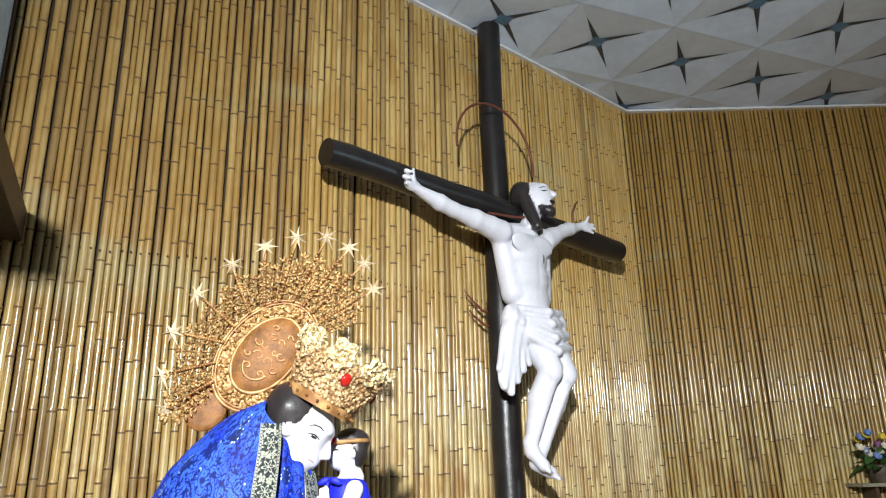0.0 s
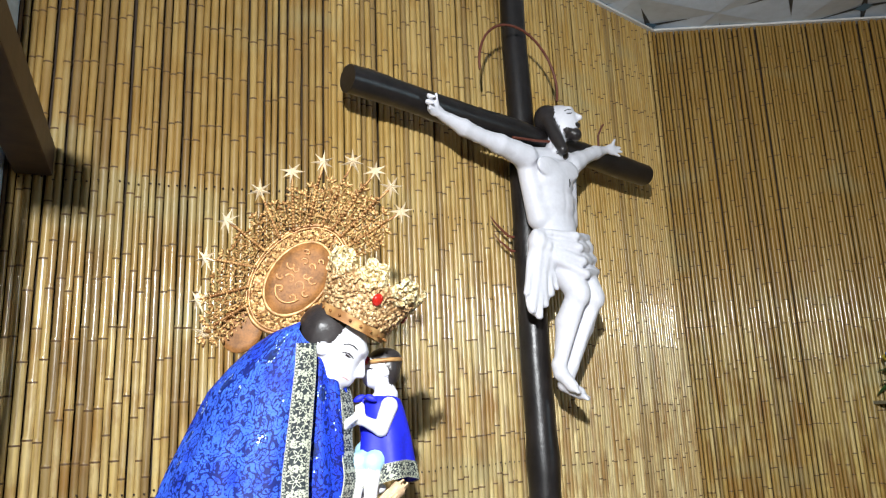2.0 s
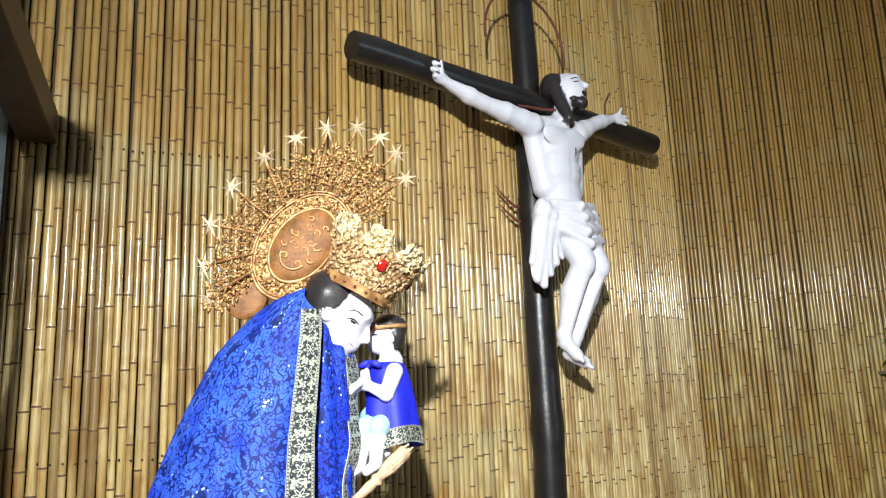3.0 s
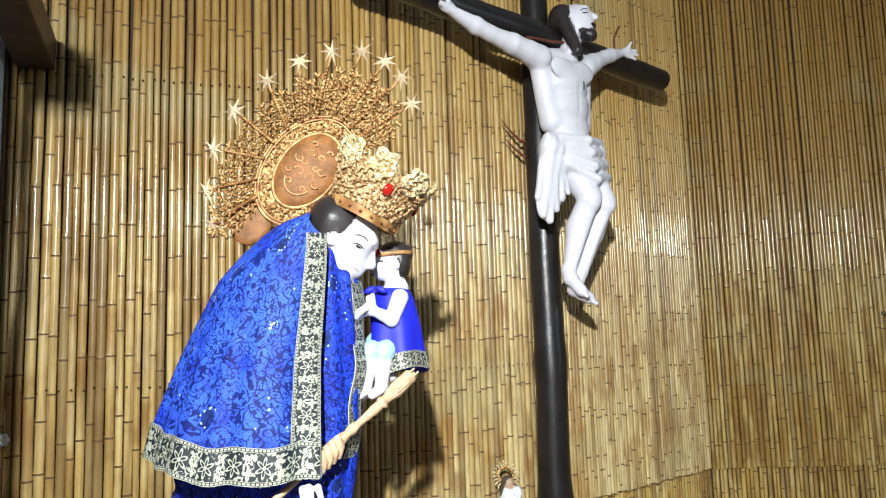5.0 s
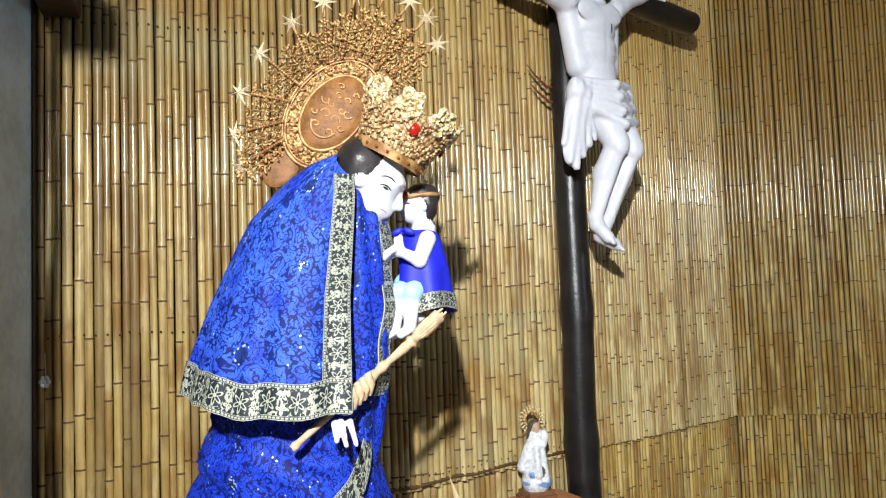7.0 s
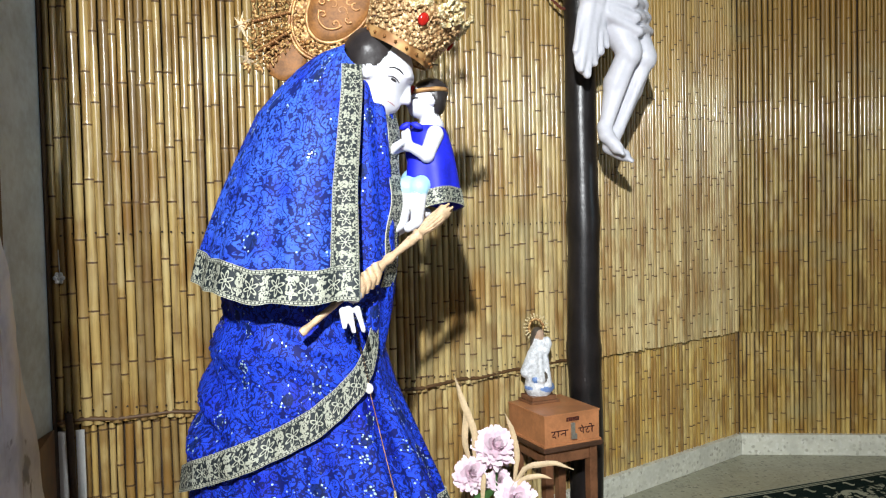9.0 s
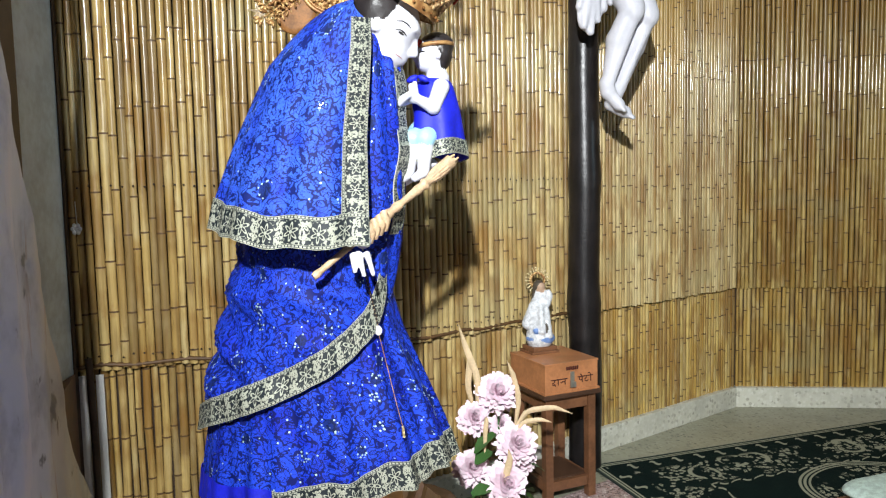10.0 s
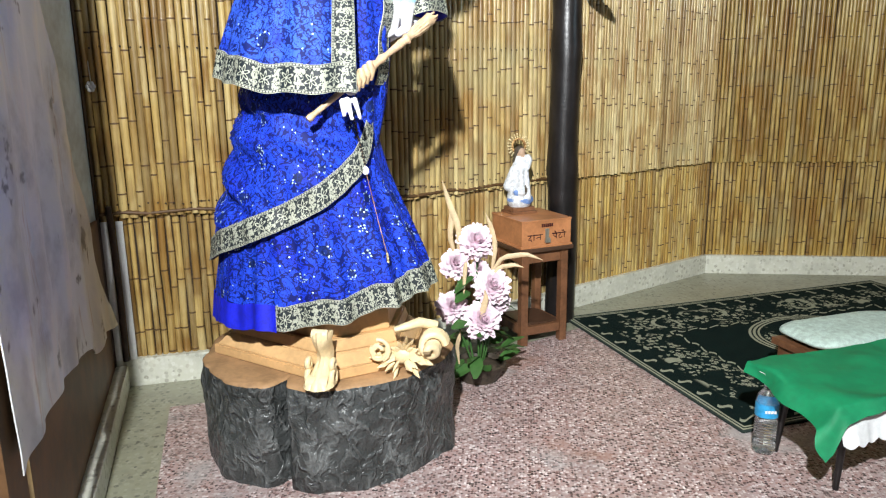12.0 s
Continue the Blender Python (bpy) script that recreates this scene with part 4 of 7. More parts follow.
def robe():
    t = thing("sari", "royal blue floral sari with cream borders draped over the statue", "sari")

    def skirt(u, v):
        deg = 180 - 360 * u
        z0 = hem_z(deg)
        z = z0 + (1.30 - z0) * v
        return skirt_point(deg, z), (u * 2.0, z)
    part("skirt", sheet(skirt, 260, 44), M_sari_skirt, t, "blue sequinned skirt with pleats", True)

    def drape(u, v):
        s = u
        deg = -18 - 200 * s
        zlow = 1.24 - 0.53 * min(1.0, s / 0.76) ** 0.52 + 0.06 * max(0.0, s - 0.8)
        z = zlow + (1.31 - zlow) * v
        return skirt_point(deg, z, 0.013 + (0.022 * noise.noise((deg * 0.022 + z * 3.0, z * 17 + deg * 0.035, 2.0)) + 0.010 * noise.noise((deg * 0.05, z * 42 + deg * 0.06, 7.0))) * max(0, min(1, u * 6)) * min(1.0, v * 5)), (s * 1.1 + 0.3, z)
    part("drape", sheet(drape, 120, 30, 0.003), M_sari_skirt, t, "gathered fold of blue sari cloth", True)

    def sash(u, v):
        s = u * 0.82
        deg = -18 - 200 * s
        zlow = 1.24 - 0.53 * min(1.0, s / 0.76) ** 0.52 + 0.06 * max(0.0, s - 0.8)
        p = skirt_point(deg, zlow + 0.012 + 0.078 * v - 0.03, 0.027)
        return p, (s * 1.05, v)
    part("sash_border", sheet(sash, 110, 6, 0.003), M_border, t, "black and cream woven border of the drape", True)

    def hem(u, v):
        deg = -103 + 150 * u
        z = hem_z(deg) + 0.078 * v - 0.004
        return skirt_point(deg, z, 0.005), (u * 0.98, v)
    part("hem_border", sheet(hem, 140, 6, 0.003), M_border, t, "black and cream woven hem border", True)

    def hem_left(u, v):
        deg = -103 - 75 * u
        z = hem_z(deg) + 0.085 * v - 0.012
        return skirt_point(deg, z, 0.004), (u, v)
    part("hem_lining", sheet(hem_left, 50, 4, 0.002), M_blue_plain, t, "plain blue cloth hem", True)

    def cape(u, v):
        deg = CAPE_NEAR + (CAPE_FAR - CAPE_NEAR) * u
        z0 = cape_hem(deg)
        top = 1.91 - 0.062 * math.exp(-((deg - CAPE_NEAR) / 30.0) ** 2)
        z = z0 + (top - z0) * v
        return cape_point(deg, z), (u * 1.25, z)
    part("cape", sheet(cape, 150, 60, 0.004), M_sari_cape, t, "blue cape patterned with dark scrolls", True)

    def front(u, v):
        z0 = cape_hem(CAPE_NEAR)
        z = z0 + (1.852 - z0) * u
        cx, rx, ry, cy = table(CAPE, z)
        deg = CAPE_NEAR + 1 - math.degrees(0.072 * (1 - 0.25 * u) * v / max(0.07, (rx + ry) / 2))
        return cape_point(deg, z, 0.006), (u * 0.64, v)
    part("front_border", sheet(front, 80, 6, 0.003), M_border, t, "black and cream woven front border", True)

    def back_edge(u, v):
        z = 1.28 + 0.50 * u
        x = -0.338 + 0.028 * math.sin(math.pi * u * 0.9) + 0.005 * math.sin(u * 17)
        return Vector((x + 0.022 * v, 2.045 + 0.05 * v + 0.03 * u, z)), (u * 0.6, v)
    part("far_border", sheet(back_edge, 60, 4, 0.003), M_border_small, t, "black and cream woven border", True)

    def cape_low(u, v):
        deg = CAPE_NEAR + (-262 - CAPE_NEAR) * u
        z = cape_hem(deg) + 0.082 * v - 0.002
        return cape_point(deg, z, 0.007), (u * 0.98 + 0.036, v)
    part("cape_border", sheet(cape_low, 130, 6, 0.003), M_border, t, "black and cream woven hem of the cape", True)

    def bodice(u, v):
        a = 2 * math.pi * u
        z = 1.04 + 0.80 * v
        r = 0.140 - 0.065 * v ** 2 - 0.055 * (1 - v) ** 5
        d = 0.006 * math.sin(a * 11 + z * 8)
        return Vector((-0.46 + 0.070 * v + (r + d) * math.cos(a), 2.13 - 0.03 * v + (r * 0.95 + d) * math.sin(a), z)), (u, z)
    part("bodice", sheet(bodice, 90, 24), M_sari_skirt, t, "blue cloth gathered over the chest", True)


robe()

HEAD = Vector((-0.328, 2.09, 1.845))
BOW = axes3((0.86, 0.13, -0.49), (0.48, 0.0, 0.87))

M_lip = plain("faded_lip_paint", (0.45, 0.22, 0.22, 1), 0.5)


def madonna():
    rot = np.array(BOW)
    f, s, a = rot[:, 0], rot[:, 1], rot[:, 2]
    c = np.array(HEAD)
    W, H, L = 0, 1, 2
    pr = [
        blob(c + a * 0.012 - f * 0.012, (0.088, 0.074, 0.088), rot, W), blob(c + f * 0.022 - a * 0.045, (0.056, 0.052, 0.062), rot, W),
        blob(c + f * 0.044 - a * 0.090, (0.020, 0.022, 0.018), rot, W),
        limb(c + f * 0.072 + a * 0.014, c + f * 0.092 - a * 0.028, 0.0065, 0.0105, W), blob(c + f * 0.083 - a * 0.033, (0.010, 0.014, 0.008), rot, W),
        blob(c + f * 0.071 - a * 0.054, (0.010, 0.018, 0.006), rot, W), blob(c + f * 0.068 - a * 0.066, (0.010, 0.016, 0.006), rot, W),
        blob(c + f * 0.066 + a * 0.026, (0.016, 0.05, 0.014), rot, W),
        blob(c - f * 0.028 - s * 0.072 - a * 0.012, (0.016, 0.008, 0.022), rot, W),
        limb(c - f * 0.02 - a * 0.05, (-0.385, 2.085, 1.72), 0.042, 0.055, W),
        blob(c - f * 0.045 + a * 0.028, (0.078, 0.083, 0.082), rot, H), limb(c - f * 0.06 - a * 0.01, c - f * 0.07 - a * 0.075, 0.05, 0.04, H),
        limb(c - f * 0.055 - s * 0.055 + a * 0.03, c - f * 0.055 - s * 0.055 - a * 0.05, 0.028, 0.018, H),
        # inner body under the cloth and the feet on the stand
        limb((-0.42, 2.12, 1.70), (-0.56, 2.16, 1.25), 0.075, 0.14, W), limb((-0.56, 2.16, 1.25), (-0.56, 2.2, 0.56), 0.14, 0.17, W),
        # hand below the cape, and the hand that bears the child
        blob((-0.385, 1.93, 1.272), (0.023, 0.013, 0.022), None, W),
        limb((-0.392, 1.905, 1.24), (-0.378, 1.895, 1.185), 0.0082, 0.006, W), limb((-0.370, 1.905, 1.24), (-0.354, 1.895, 1.188), 0.0082, 0.006, W), limb((-0.408, 1.905, 1.235), (-0.402, 1.898, 1.195), 0.009, 0.006, W),
        limb((-0.40, 2.12, 1.40), (-0.28, 2.19, 1.46), 0.04, 0.028, W), blob((-0.25, 2.165, 1.475), (0.04, 0.025, 0.018), None, W),
    ]
    # painted brows, eye and lips, no more than small dark strokes
    eye = c + f * 0.040 - s * 0.059 + a * 0.0
    way = np.array((-0.15, 0.98, 0.0))
    lip = c + f * 0.066 - a * 0.060
    marks = [([eye + f * d + a * h for d, h in ((-0.017, -0.002), (-0.008, 0.003), (0.0, 0.0045), (0.008, 0.003), (0.015, 0.0))], way, 0.0022, H), ([eye + f * d - a * 0.002 for d in (-0.007, 0.0, 0.007)], way, 0.0036, H),
             ([eye + f * d + a * h for d, h in ((-0.024, 0.018), (-0.012, 0.026), (0.002, 0.028), (0.016, 0.024))], way, 0.0022, H), ([lip - f * 0.016, lip - f * 0.006 + a * 0.001, lip + f * 0.004], way, 0.0016, L)]
    ob = blended("madonna_statue", pr, 0.0046, 0.012, [M_white_paint, M_hair, M_lip], None, None, marks)
    tagged(ob, "bowed white painted madonna statue with black hair on a plinth", "statue")


madonna()


def child():
    W, H, B = 0, 1, 2
    c = np.array((-0.222, 2.205, 1.79))
    pr = [
        blob(c, (0.048, 0.044, 0.054), None, W), blob(c + (-0.022, -0.012, -0.022), (0.03, 0.03, 0.028), None, W), blob(c + (-0.05, -0.02, -0.012), (0.008, 0.007, 0.008), None, W),
        blob(c + (0.010, 0.006, 0.026), (0.05, 0.047, 0.038), None, H), blob(c + (0.03, 0.0, 0.0), (0.024, 0.042, 0.042), None, H), blob(c + (0.018, -0.044, -0.008), (0.008, 0.006, 0.013), None, W),
        limb(c + (0.004, 0, -0.04), (-0.21, 2.205, 1.72), 0.026, 0.034, W),
        blob((-0.225, 2.205, 1.645), (0.062, 0.055, 0.085), None, W), blob((-0.24, 2.20, 1.565), (0.062, 0.055, 0.045), None, B),
        limb((-0.245, 2.17, 1.555), (-0.278, 2.13, 1.545), 0.034, 0.028, B), limb((-0.278, 2.13, 1.54), (-0.290, 2.125, 1.455), 0.024, 0.018, W), limb((-0.290, 2.122, 1.445), (-0.312, 2.100, 1.428), 0.016, 0.012, W),
        limb((-0.225, 2.16, 1.555), (-0.238, 2.12, 1.545), 0.034, 0.028, B), limb((-0.238, 2.12, 1.54), (-0.246, 2.12, 1.462), 0.024, 0.018, W), limb((-0.246, 2.118, 1.450), (-0.268, 2.094, 1.434), 0.016, 0.012, W),
        limb((-0.285, 2.13, 1.66), (-0.315, 2.09, 1.64), 0.018, 0.014, W), limb((-0.315, 2.09, 1.64), (-0.275, 2.085, 1.665), 0.012, 0.009, W),
        limb((-0.195, 2.15, 1.69), (-0.215, 2.12, 1.63), 0.024, 0.020, W), limb((-0.215, 2.12, 1.63), (-0.262, 2.10, 1.655), 0.019, 0.013, W), limb((-0.262, 2.10, 1.655), (-0.262, 2.095, 1.695), 0.011, 0.007, W),
        limb((-0.27, 2.105, 1.65), (-0.275, 2.10, 1.69), 0.010, 0.007, W),
    ]
    way = np.array((-0.12, 0.98, 0.0))
    marks = [([c + (-0.040, 0, 0.002), c + (-0.032, 0, 0.004), c + (-0.024, 0, 0.002)], way, 0.0028, H)]
    ob = blended("child_statue", pr, 0.0045, 0.006, [M_white_paint, M_hair, M_pale_blue], None, None, marks)
    tagged(ob, "small white child statue with dark hair on the madonna's arm", "statue")
    t = thing("child_robe", "royal blue velvet cloak with a woven border on the child statue", "cloak")

    def cloak(u, v):
        start = -140 - 62 * max(0.0, 1 - v * 2.4)
        a = math.radians(start + (115 - start) * u)
        top = 1.715
        z = top - (0.222 + 0.012 * math.sin(a * 2)) * v
        r = 0.034 + 0.046 * v ** 0.38
        r2 = r + 0.006 * math.sin(u * 26) * v
        return Vector((-0.222 + 0.006 * v + r2 * math.cos(a), 2.20 + r2 * 1.05 * math.sin(a), z)), (u * 0.3, v * 0.24)
    part("cloak", sheet(cloak, 70, 24, 0.004), M_blue_plain, t, smooth=True)

    def trim(u, v):
        p, _ = cloak(u * 0.93, 0.80 + 0.21 * v)
        d = Vector((p.x + 0.219, p.y - 2.20, 0)).normalized()
        return p + d * 0.006, (u * 0.36, 1 - v)
    part("cloak_border", sheet(trim, 60, 4, 0.002), M_border_small, t, "black and cream woven border", True)
    bm = bmesh.new()
    for sx in (-1, 1):
        ball(bm, (-0.258 + 0.016 * sx, 2.128, 1.712), (0.018, 0.007, 0.009), pose(0, 0, 0, 0, 25 * sx, 0), 10)
    tube(bm, [(-0.262, 2.122, 1.708), (-0.27, 2.115, 1.68)], 0.004, 6)
    part("bow", bm, M_blue_plain, t, "tied blue neck bow", True)
    t = thing("child_circlet", "narrow gilt circlet on the child statue's head", "circlet")
    pts = [(c[0] + 0.004 + 0.0515 * math.cos(2 * math.pi * k / 24), c[1] + 0.002 + 0.0485 * math.sin(2 * math.pi * k / 24), c[2] + 0.024 + 0.004 * math.cos(2 * math.pi * k / 24)) for k in range(25)]
    part("band", tube(bmesh.new(), pts, 0.0065, 8), M_gold_smooth, t, smooth=True)
    part("front_jewel", ball(bmesh.new(), (c[0] - 0.035, c[1] - 0.036, c[2] + 0.028), (0.009, 0.006, 0.011)), M_gem, t, smooth=True)


M_pale_blue = plain("pale_blue_paint", (0.35, 0.60, 0.72, 1), 0.45, vary=0.1)
child()


# ---- halo ----
def halo():
    frame_m = Matrix.Translation((-0.449, 2.159, 2.056)) @ pose(0, 0, 0, 88, 0, 10) @ pose(0, 0, 0, 0, 0, -37) @ Matrix.Scale(1.17, 4)
    t = thing("halo", "gilt halo of beaded rays and stars round a copper medallion", "halo")
    t.matrix_basis = frame_m

    def oval(a, b, n, z):
        return [(a * math.cos(2 * math.pi * k / n), b * math.sin(2 * math.pi * k / n), z) for k in range(n)]

    def dish(a, b, z0, z1, dome, n=48):
        bm = bmesh.new()
        rings = [[bm.verts.new((x * s, y * s, z)) for x, y, _ in oval(a, b, n, 0)] for s, z in ((1, z0), (1, z1), (0.97, z1 + 0.002), (0.75, z1 + dome * 0.5), (0.45, z1 + dome * 0.85), (0.15, z1 + dome))]
        for p, q in zip(rings, rings[1:]):
            for k in range(n):
                bm.faces.new((p[k], p[(k + 1) % n], q[(k + 1) % n], q[k]))
        bm.faces.new(rings[0][::-1])
        bm.faces.new(rings[-1])
        return bm
    part("back_plate", dish(0.105, 0.149, -0.006, 0.0, 0.0), M_gold, t, "chased gilt back plate", True)
    med = part("medallion", dish(0.066, 0.100, 0.004, 0.008, 0.008), M_copper, t, "copper oval medallion with raised scrolls", True)
    for nm, a, b, r in (("outer_rim", 0.105, 0.149, 0.0045), ("bead_rim", 0.099, 0.142, 0.003), ("inner_rim", 0.068, 0.102, 0.0045)):
        pts = oval(a, b, 64, 0.006)
        part(nm, tube(bmesh.new(), pts + pts[:1], r, 8), M_gold_smooth, t, smooth=True)
    # raised monogram of scrolls on the medallion
    for sx in (-1, 1):
        for bx, by, size, turn in ((0.012, -0.015, 0.015, 1), (0.030, 0.015, 0.013, -1), (0.010, 0.040, 0.011, 1), (0.036, -0.022, 0.010, -1), (0.014, 0.014, 0.010, -1), (0.020, 0.062, 0.009, 1), (0.018, -0.048, 0.010, 1)):
            pts = []
            for k in range(16):
                a = k / 15 * 4.6 * turn
                rr = size * (1 - k / 20)
                pts.append((sx * (bx + rr * math.cos(a)), by + rr * math.sin(a), 0.0142))
            part("scroll", tube(bmesh.new(), pts, 0.0030, 6), M_copper_relief, med, smooth=True)
    part("scroll", tube(bmesh.new(), [(0.034 * math.sin(0.25 * k), -0.030 - 0.040 * math.cos(0.25 * k), 0.0135) for k in range(-5, 6)], 0.003, 6), M_copper_relief, med, smooth=True)
    part("tail_plate", dish(0.05, 0.06, -0.004, 0.0, 0.004), M_copper, t, "plain copper mounting plate", True).matrix_basis = pose(-0.035, -0.175, 0.0, 0, 0, 20)
    # chased beads between the rims
    bm = bmesh.new()
    rng = random.Random(4)
    for k in range(300):
        a = 2 * math.pi * rng.random()
        s = rng.uniform(0.0, 1.0)
        x, y = (0.073 + 0.022 * s) * math.cos(a), (0.108 + 0.030 * s) * math.sin(a)
        ball(bm, (x, y, 0.004), (rng.uniform(0.004, 0.008), rng.uniform(0.003, 0.006), 0.006), pose(0, 0, 0, 0, 0, rng.uniform(0, 180)), 6)
    tagged(part("chasing", bm, M_gold, t, "chased gilt foliage"), kind="stuff")

    # leafy filigree rays: paired leaflets that grow outwards, a trefoil at the tip
    def leaf_ray(length, seed):
        r2 = random.Random(seed)
        bm = bmesh.new()
        tube(bm, [(0, 0, 0), (0, length, 0.004)], [0.003, 0.002], 6)
        n = 7
        for k in range(n):
            y = length * (k + 0.5) / n
            for sx in (-1, 1):
                w = 0.0040 + 0.0032 * k / n
                ball(bm, (sx * w * 1.3, y + r2.uniform(-0.003, 0.003), r2.uniform(-0.002, 0.010)), (w * 0.62, w * 1.45, 0.0035), pose(0, 0, 0, r2.uniform(-30, 30), r2.uniform(-30, 30), -sx * r2.uniform(25, 60)), 6)
            if k % 2:
                ball(bm, (0, y, 0.007), (0.0035, 0.0035, 0.0035), None, 6)
        for turn in (-42, 0, 42):
            a = math.radians(turn)
            ball(bm, (0.010 * math.sin(a), length + 0.004 + 0.008 * math.cos(a), 0.005), (0.0042, 0.010, 0.004), pose(0, 0, 0, 0, r2.uniform(-25, 25), -turn), 6)
        return bm

    def on_oval(deg, a, b):
        r = math.radians(deg)
        return Vector((a * math.cos(r), b * math.sin(r), 0))
    meshes = []
    for k in range(6):
        me = bpy.data.meshes.new("ray")
        bm = leaf_ray(1.0 * 0.105, k)
        bm.to_mesh(me)
        bm.free()
        me.materials.append(M_gold)
        me.polygons.foreach_set("use_smooth", [True] * len(me.polygons))
        meshes.append(me)
    rays = [k for k in range(58) if 46 < k * 360 / 58 < 252]
    for k in rays:
        deg = k * 360 / 58
        far = (0.95, 1.03, 0.98, 1.06)[k % 4]
        p = on_oval(deg, 0.103, 0.147)
        q = on_oval(deg, 0.178 * far, 0.268 * far)
        d = q - p
        ob = new("ray", meshes[k % 6])
        ob.parent = t
        ob.matrix_basis = Matrix.Translation(p) @ pose(0, 0, 0, 0, 0, math.degrees(math.atan2(d.y, d.x)) - 90) @ Matrix.Diagonal((1.15, d.length / 0.115, 1.5, 1))

    def star_mesh():
        bm = bmesh.new()
        n = 7
        mid_f, mid_b = bm.verts.new((0, 0, 0.012)), bm.verts.new((0, 0, -0.006))
        ring = []
        for k in range(2 * n):
            r = (0.036, 0.031, 0.034, 0.029, 0.036, 0.030, 0.033)[k // 2] if k % 2 == 0 else 0.009
            a = math.pi * k / n + math.pi / 2
            ring.append(bm.verts.new((r * math.cos(a), r * math.sin(a), -0.004 if k % 2 == 0 else 0.0)))
        for k in range(2 * n):
            bm.faces.new((ring[k], ring[(k + 1) % (2 * n)], mid_f))
            bm.faces.new((ring[(k + 1) % (2 * n)], ring[k], mid_b))
        return bm
    me = bpy.data.meshes.new("star")
    bm = star_mesh()
    bm.to_mesh(me)
    bm.free()
    me.materials.append(M_star)
    rng = random.Random(9)
    for way in (247, 229, 203.5, 176.5, 150, 130.6, 115.6, 103, 92.4, 82.5, 70.6):
        a = math.radians(way)
        deg = math.degrees(math.atan2(math.sin(a) / 0.350, math.cos(a) / 0.231))
        far = 1.0 - 0.20 * max(0.0, (way - 190) / 57) - 0.05 * max(0.0, (100 - way) / 30)
        p, q = on_oval(deg, 0.104, 0.148), on_oval(deg, 0.228 * far, 0.345 * far)
        bm = tube(bmesh.new(), [p + Vector((0, 0, 0.012)), q], 0.0034, 6)
        for j in range(15):
            s = p.lerp(q, j / 19) + Vector((0, 0, 0.015))
            ball(bm, s, (0.0046, 0.0046, 0.0046), None, 6)
        ray = part("star_ray", bm, M_gold_smooth, t, "beaded gilt ray", True)
        ob = new("star", me)
        ob.parent = ray
        ob.matrix_basis = Matrix.Translation(q + Vector((0, 0, 0.004))) @ pose(0, 0, 0, rng.uniform(-18, 18), rng.uniform(-22, 22), rng.uniform(0, 50))


halo()


# ---- crown ----
def crown():
    t = thing("crown", "tall gilt filigree crown with a red stone on the statue", "crown")
    t.matrix_basis = Matrix.Translation(HEAD + BOW.col[2] * 0.072 + BOW.col[0] * 0.004) @ BOW.to_4x4()

    def wall(u, v):
        a = 2 * math.pi * u
        r = 0.090 + 0.042 * v ** 1.2
        tip = 0.130 + 0.022 * abs(math.cos(a * 4)) ** 0.7
        return Vector((r * math.cos(a), r * math.sin(a), tip * v)), (u, v)
    part("shell", sheet(wall, 96, 14, 0.004), M_crown, t, "gilt filigree shell", True)
    part("brow_band", sheet(lambda u, v: (Vector(((0.096 + 0.003 * v) * math.cos(2 * math.pi * u), (0.096 + 0.003 * v) * math.sin(2 * math.pi * u), -0.004 + 0.026 * v)), (u, v)), 60, 2, 0.004), M_gold_smooth, t, "plain gilt band studded with bosses", True)
    bm = bmesh.new()
    for k in range(20):
        a = 2 * math.pi * k / 20
        ball(bm, (0.102 * math.cos(a), 0.102 * math.sin(a), 0.009), (0.0042, 0.0042, 0.0042), None, 6)
    tagged(part("bosses", bm, M_copper, t), kind="stuff")
    rng = random.Random(2)
    bm = bmesh.new()
    for k in range(820):
        a = 2 * math.pi * rng.random()
        v = rng.uniform(0.18, 0.92)
        r = 0.090 + 0.042 * v ** 1.2 + 0.004
        tip = 0.122 + 0.026 * abs(math.cos(a * 4)) ** 0.7
        w = rng.uniform(0.0045, 0.009)
        ball(bm, (r * math.cos(a), r * math.sin(a), tip * v), (0.0045, w, w * 0.55), pose(0, 0, 0, 0, 0, math.degrees(a)) @ pose(0, 0, 0, rng.uniform(0, 180), 0, 0), 6)
    tagged(part("filigree", bm, M_crown, t, "raised gilt leaf filigree"), kind="stuff")
    def crest(u, v):
        b = 2 * math.pi * u
        r = v * 0.036 * (1 + 0.17 * math.cos(5 * b + math.pi / 2))
        ridge = 0.0045 * math.cos(v * 15) + 0.003 * math.cos(5 * b) * v + 0.0025 * math.sin(11 * b + v * 9) * v
        return Vector((ridge, r * math.cos(b), r * math.sin(b))), (u, v)
    for k in range(8):
        a = 2 * math.pi * k / 8
        ob = part("crest", sheet(crest, 50, 9, 0.004), M_pale_gold, t, "pale gilt scalloped crest", True)
        ob.matrix_basis = pose(0.128 * math.cos(a), 0.128 * math.sin(a), 0.140, 0, 0, math.degrees(a)) @ pose(0, 0, 0, 0, 14, 0)
    for deg in (-72, 15):
        a = math.radians(deg)
        ob = part("jewel", ball(bmesh.new(), (0, 0, 0), (0.006, 0.014, 0.017), None, 14), M_gem, t, "oval red stone", True)
        ob.matrix_basis = pose(0.1235 * math.cos(a), 0.1235 * math.sin(a), 0.088, 0, 0, deg)


crown()


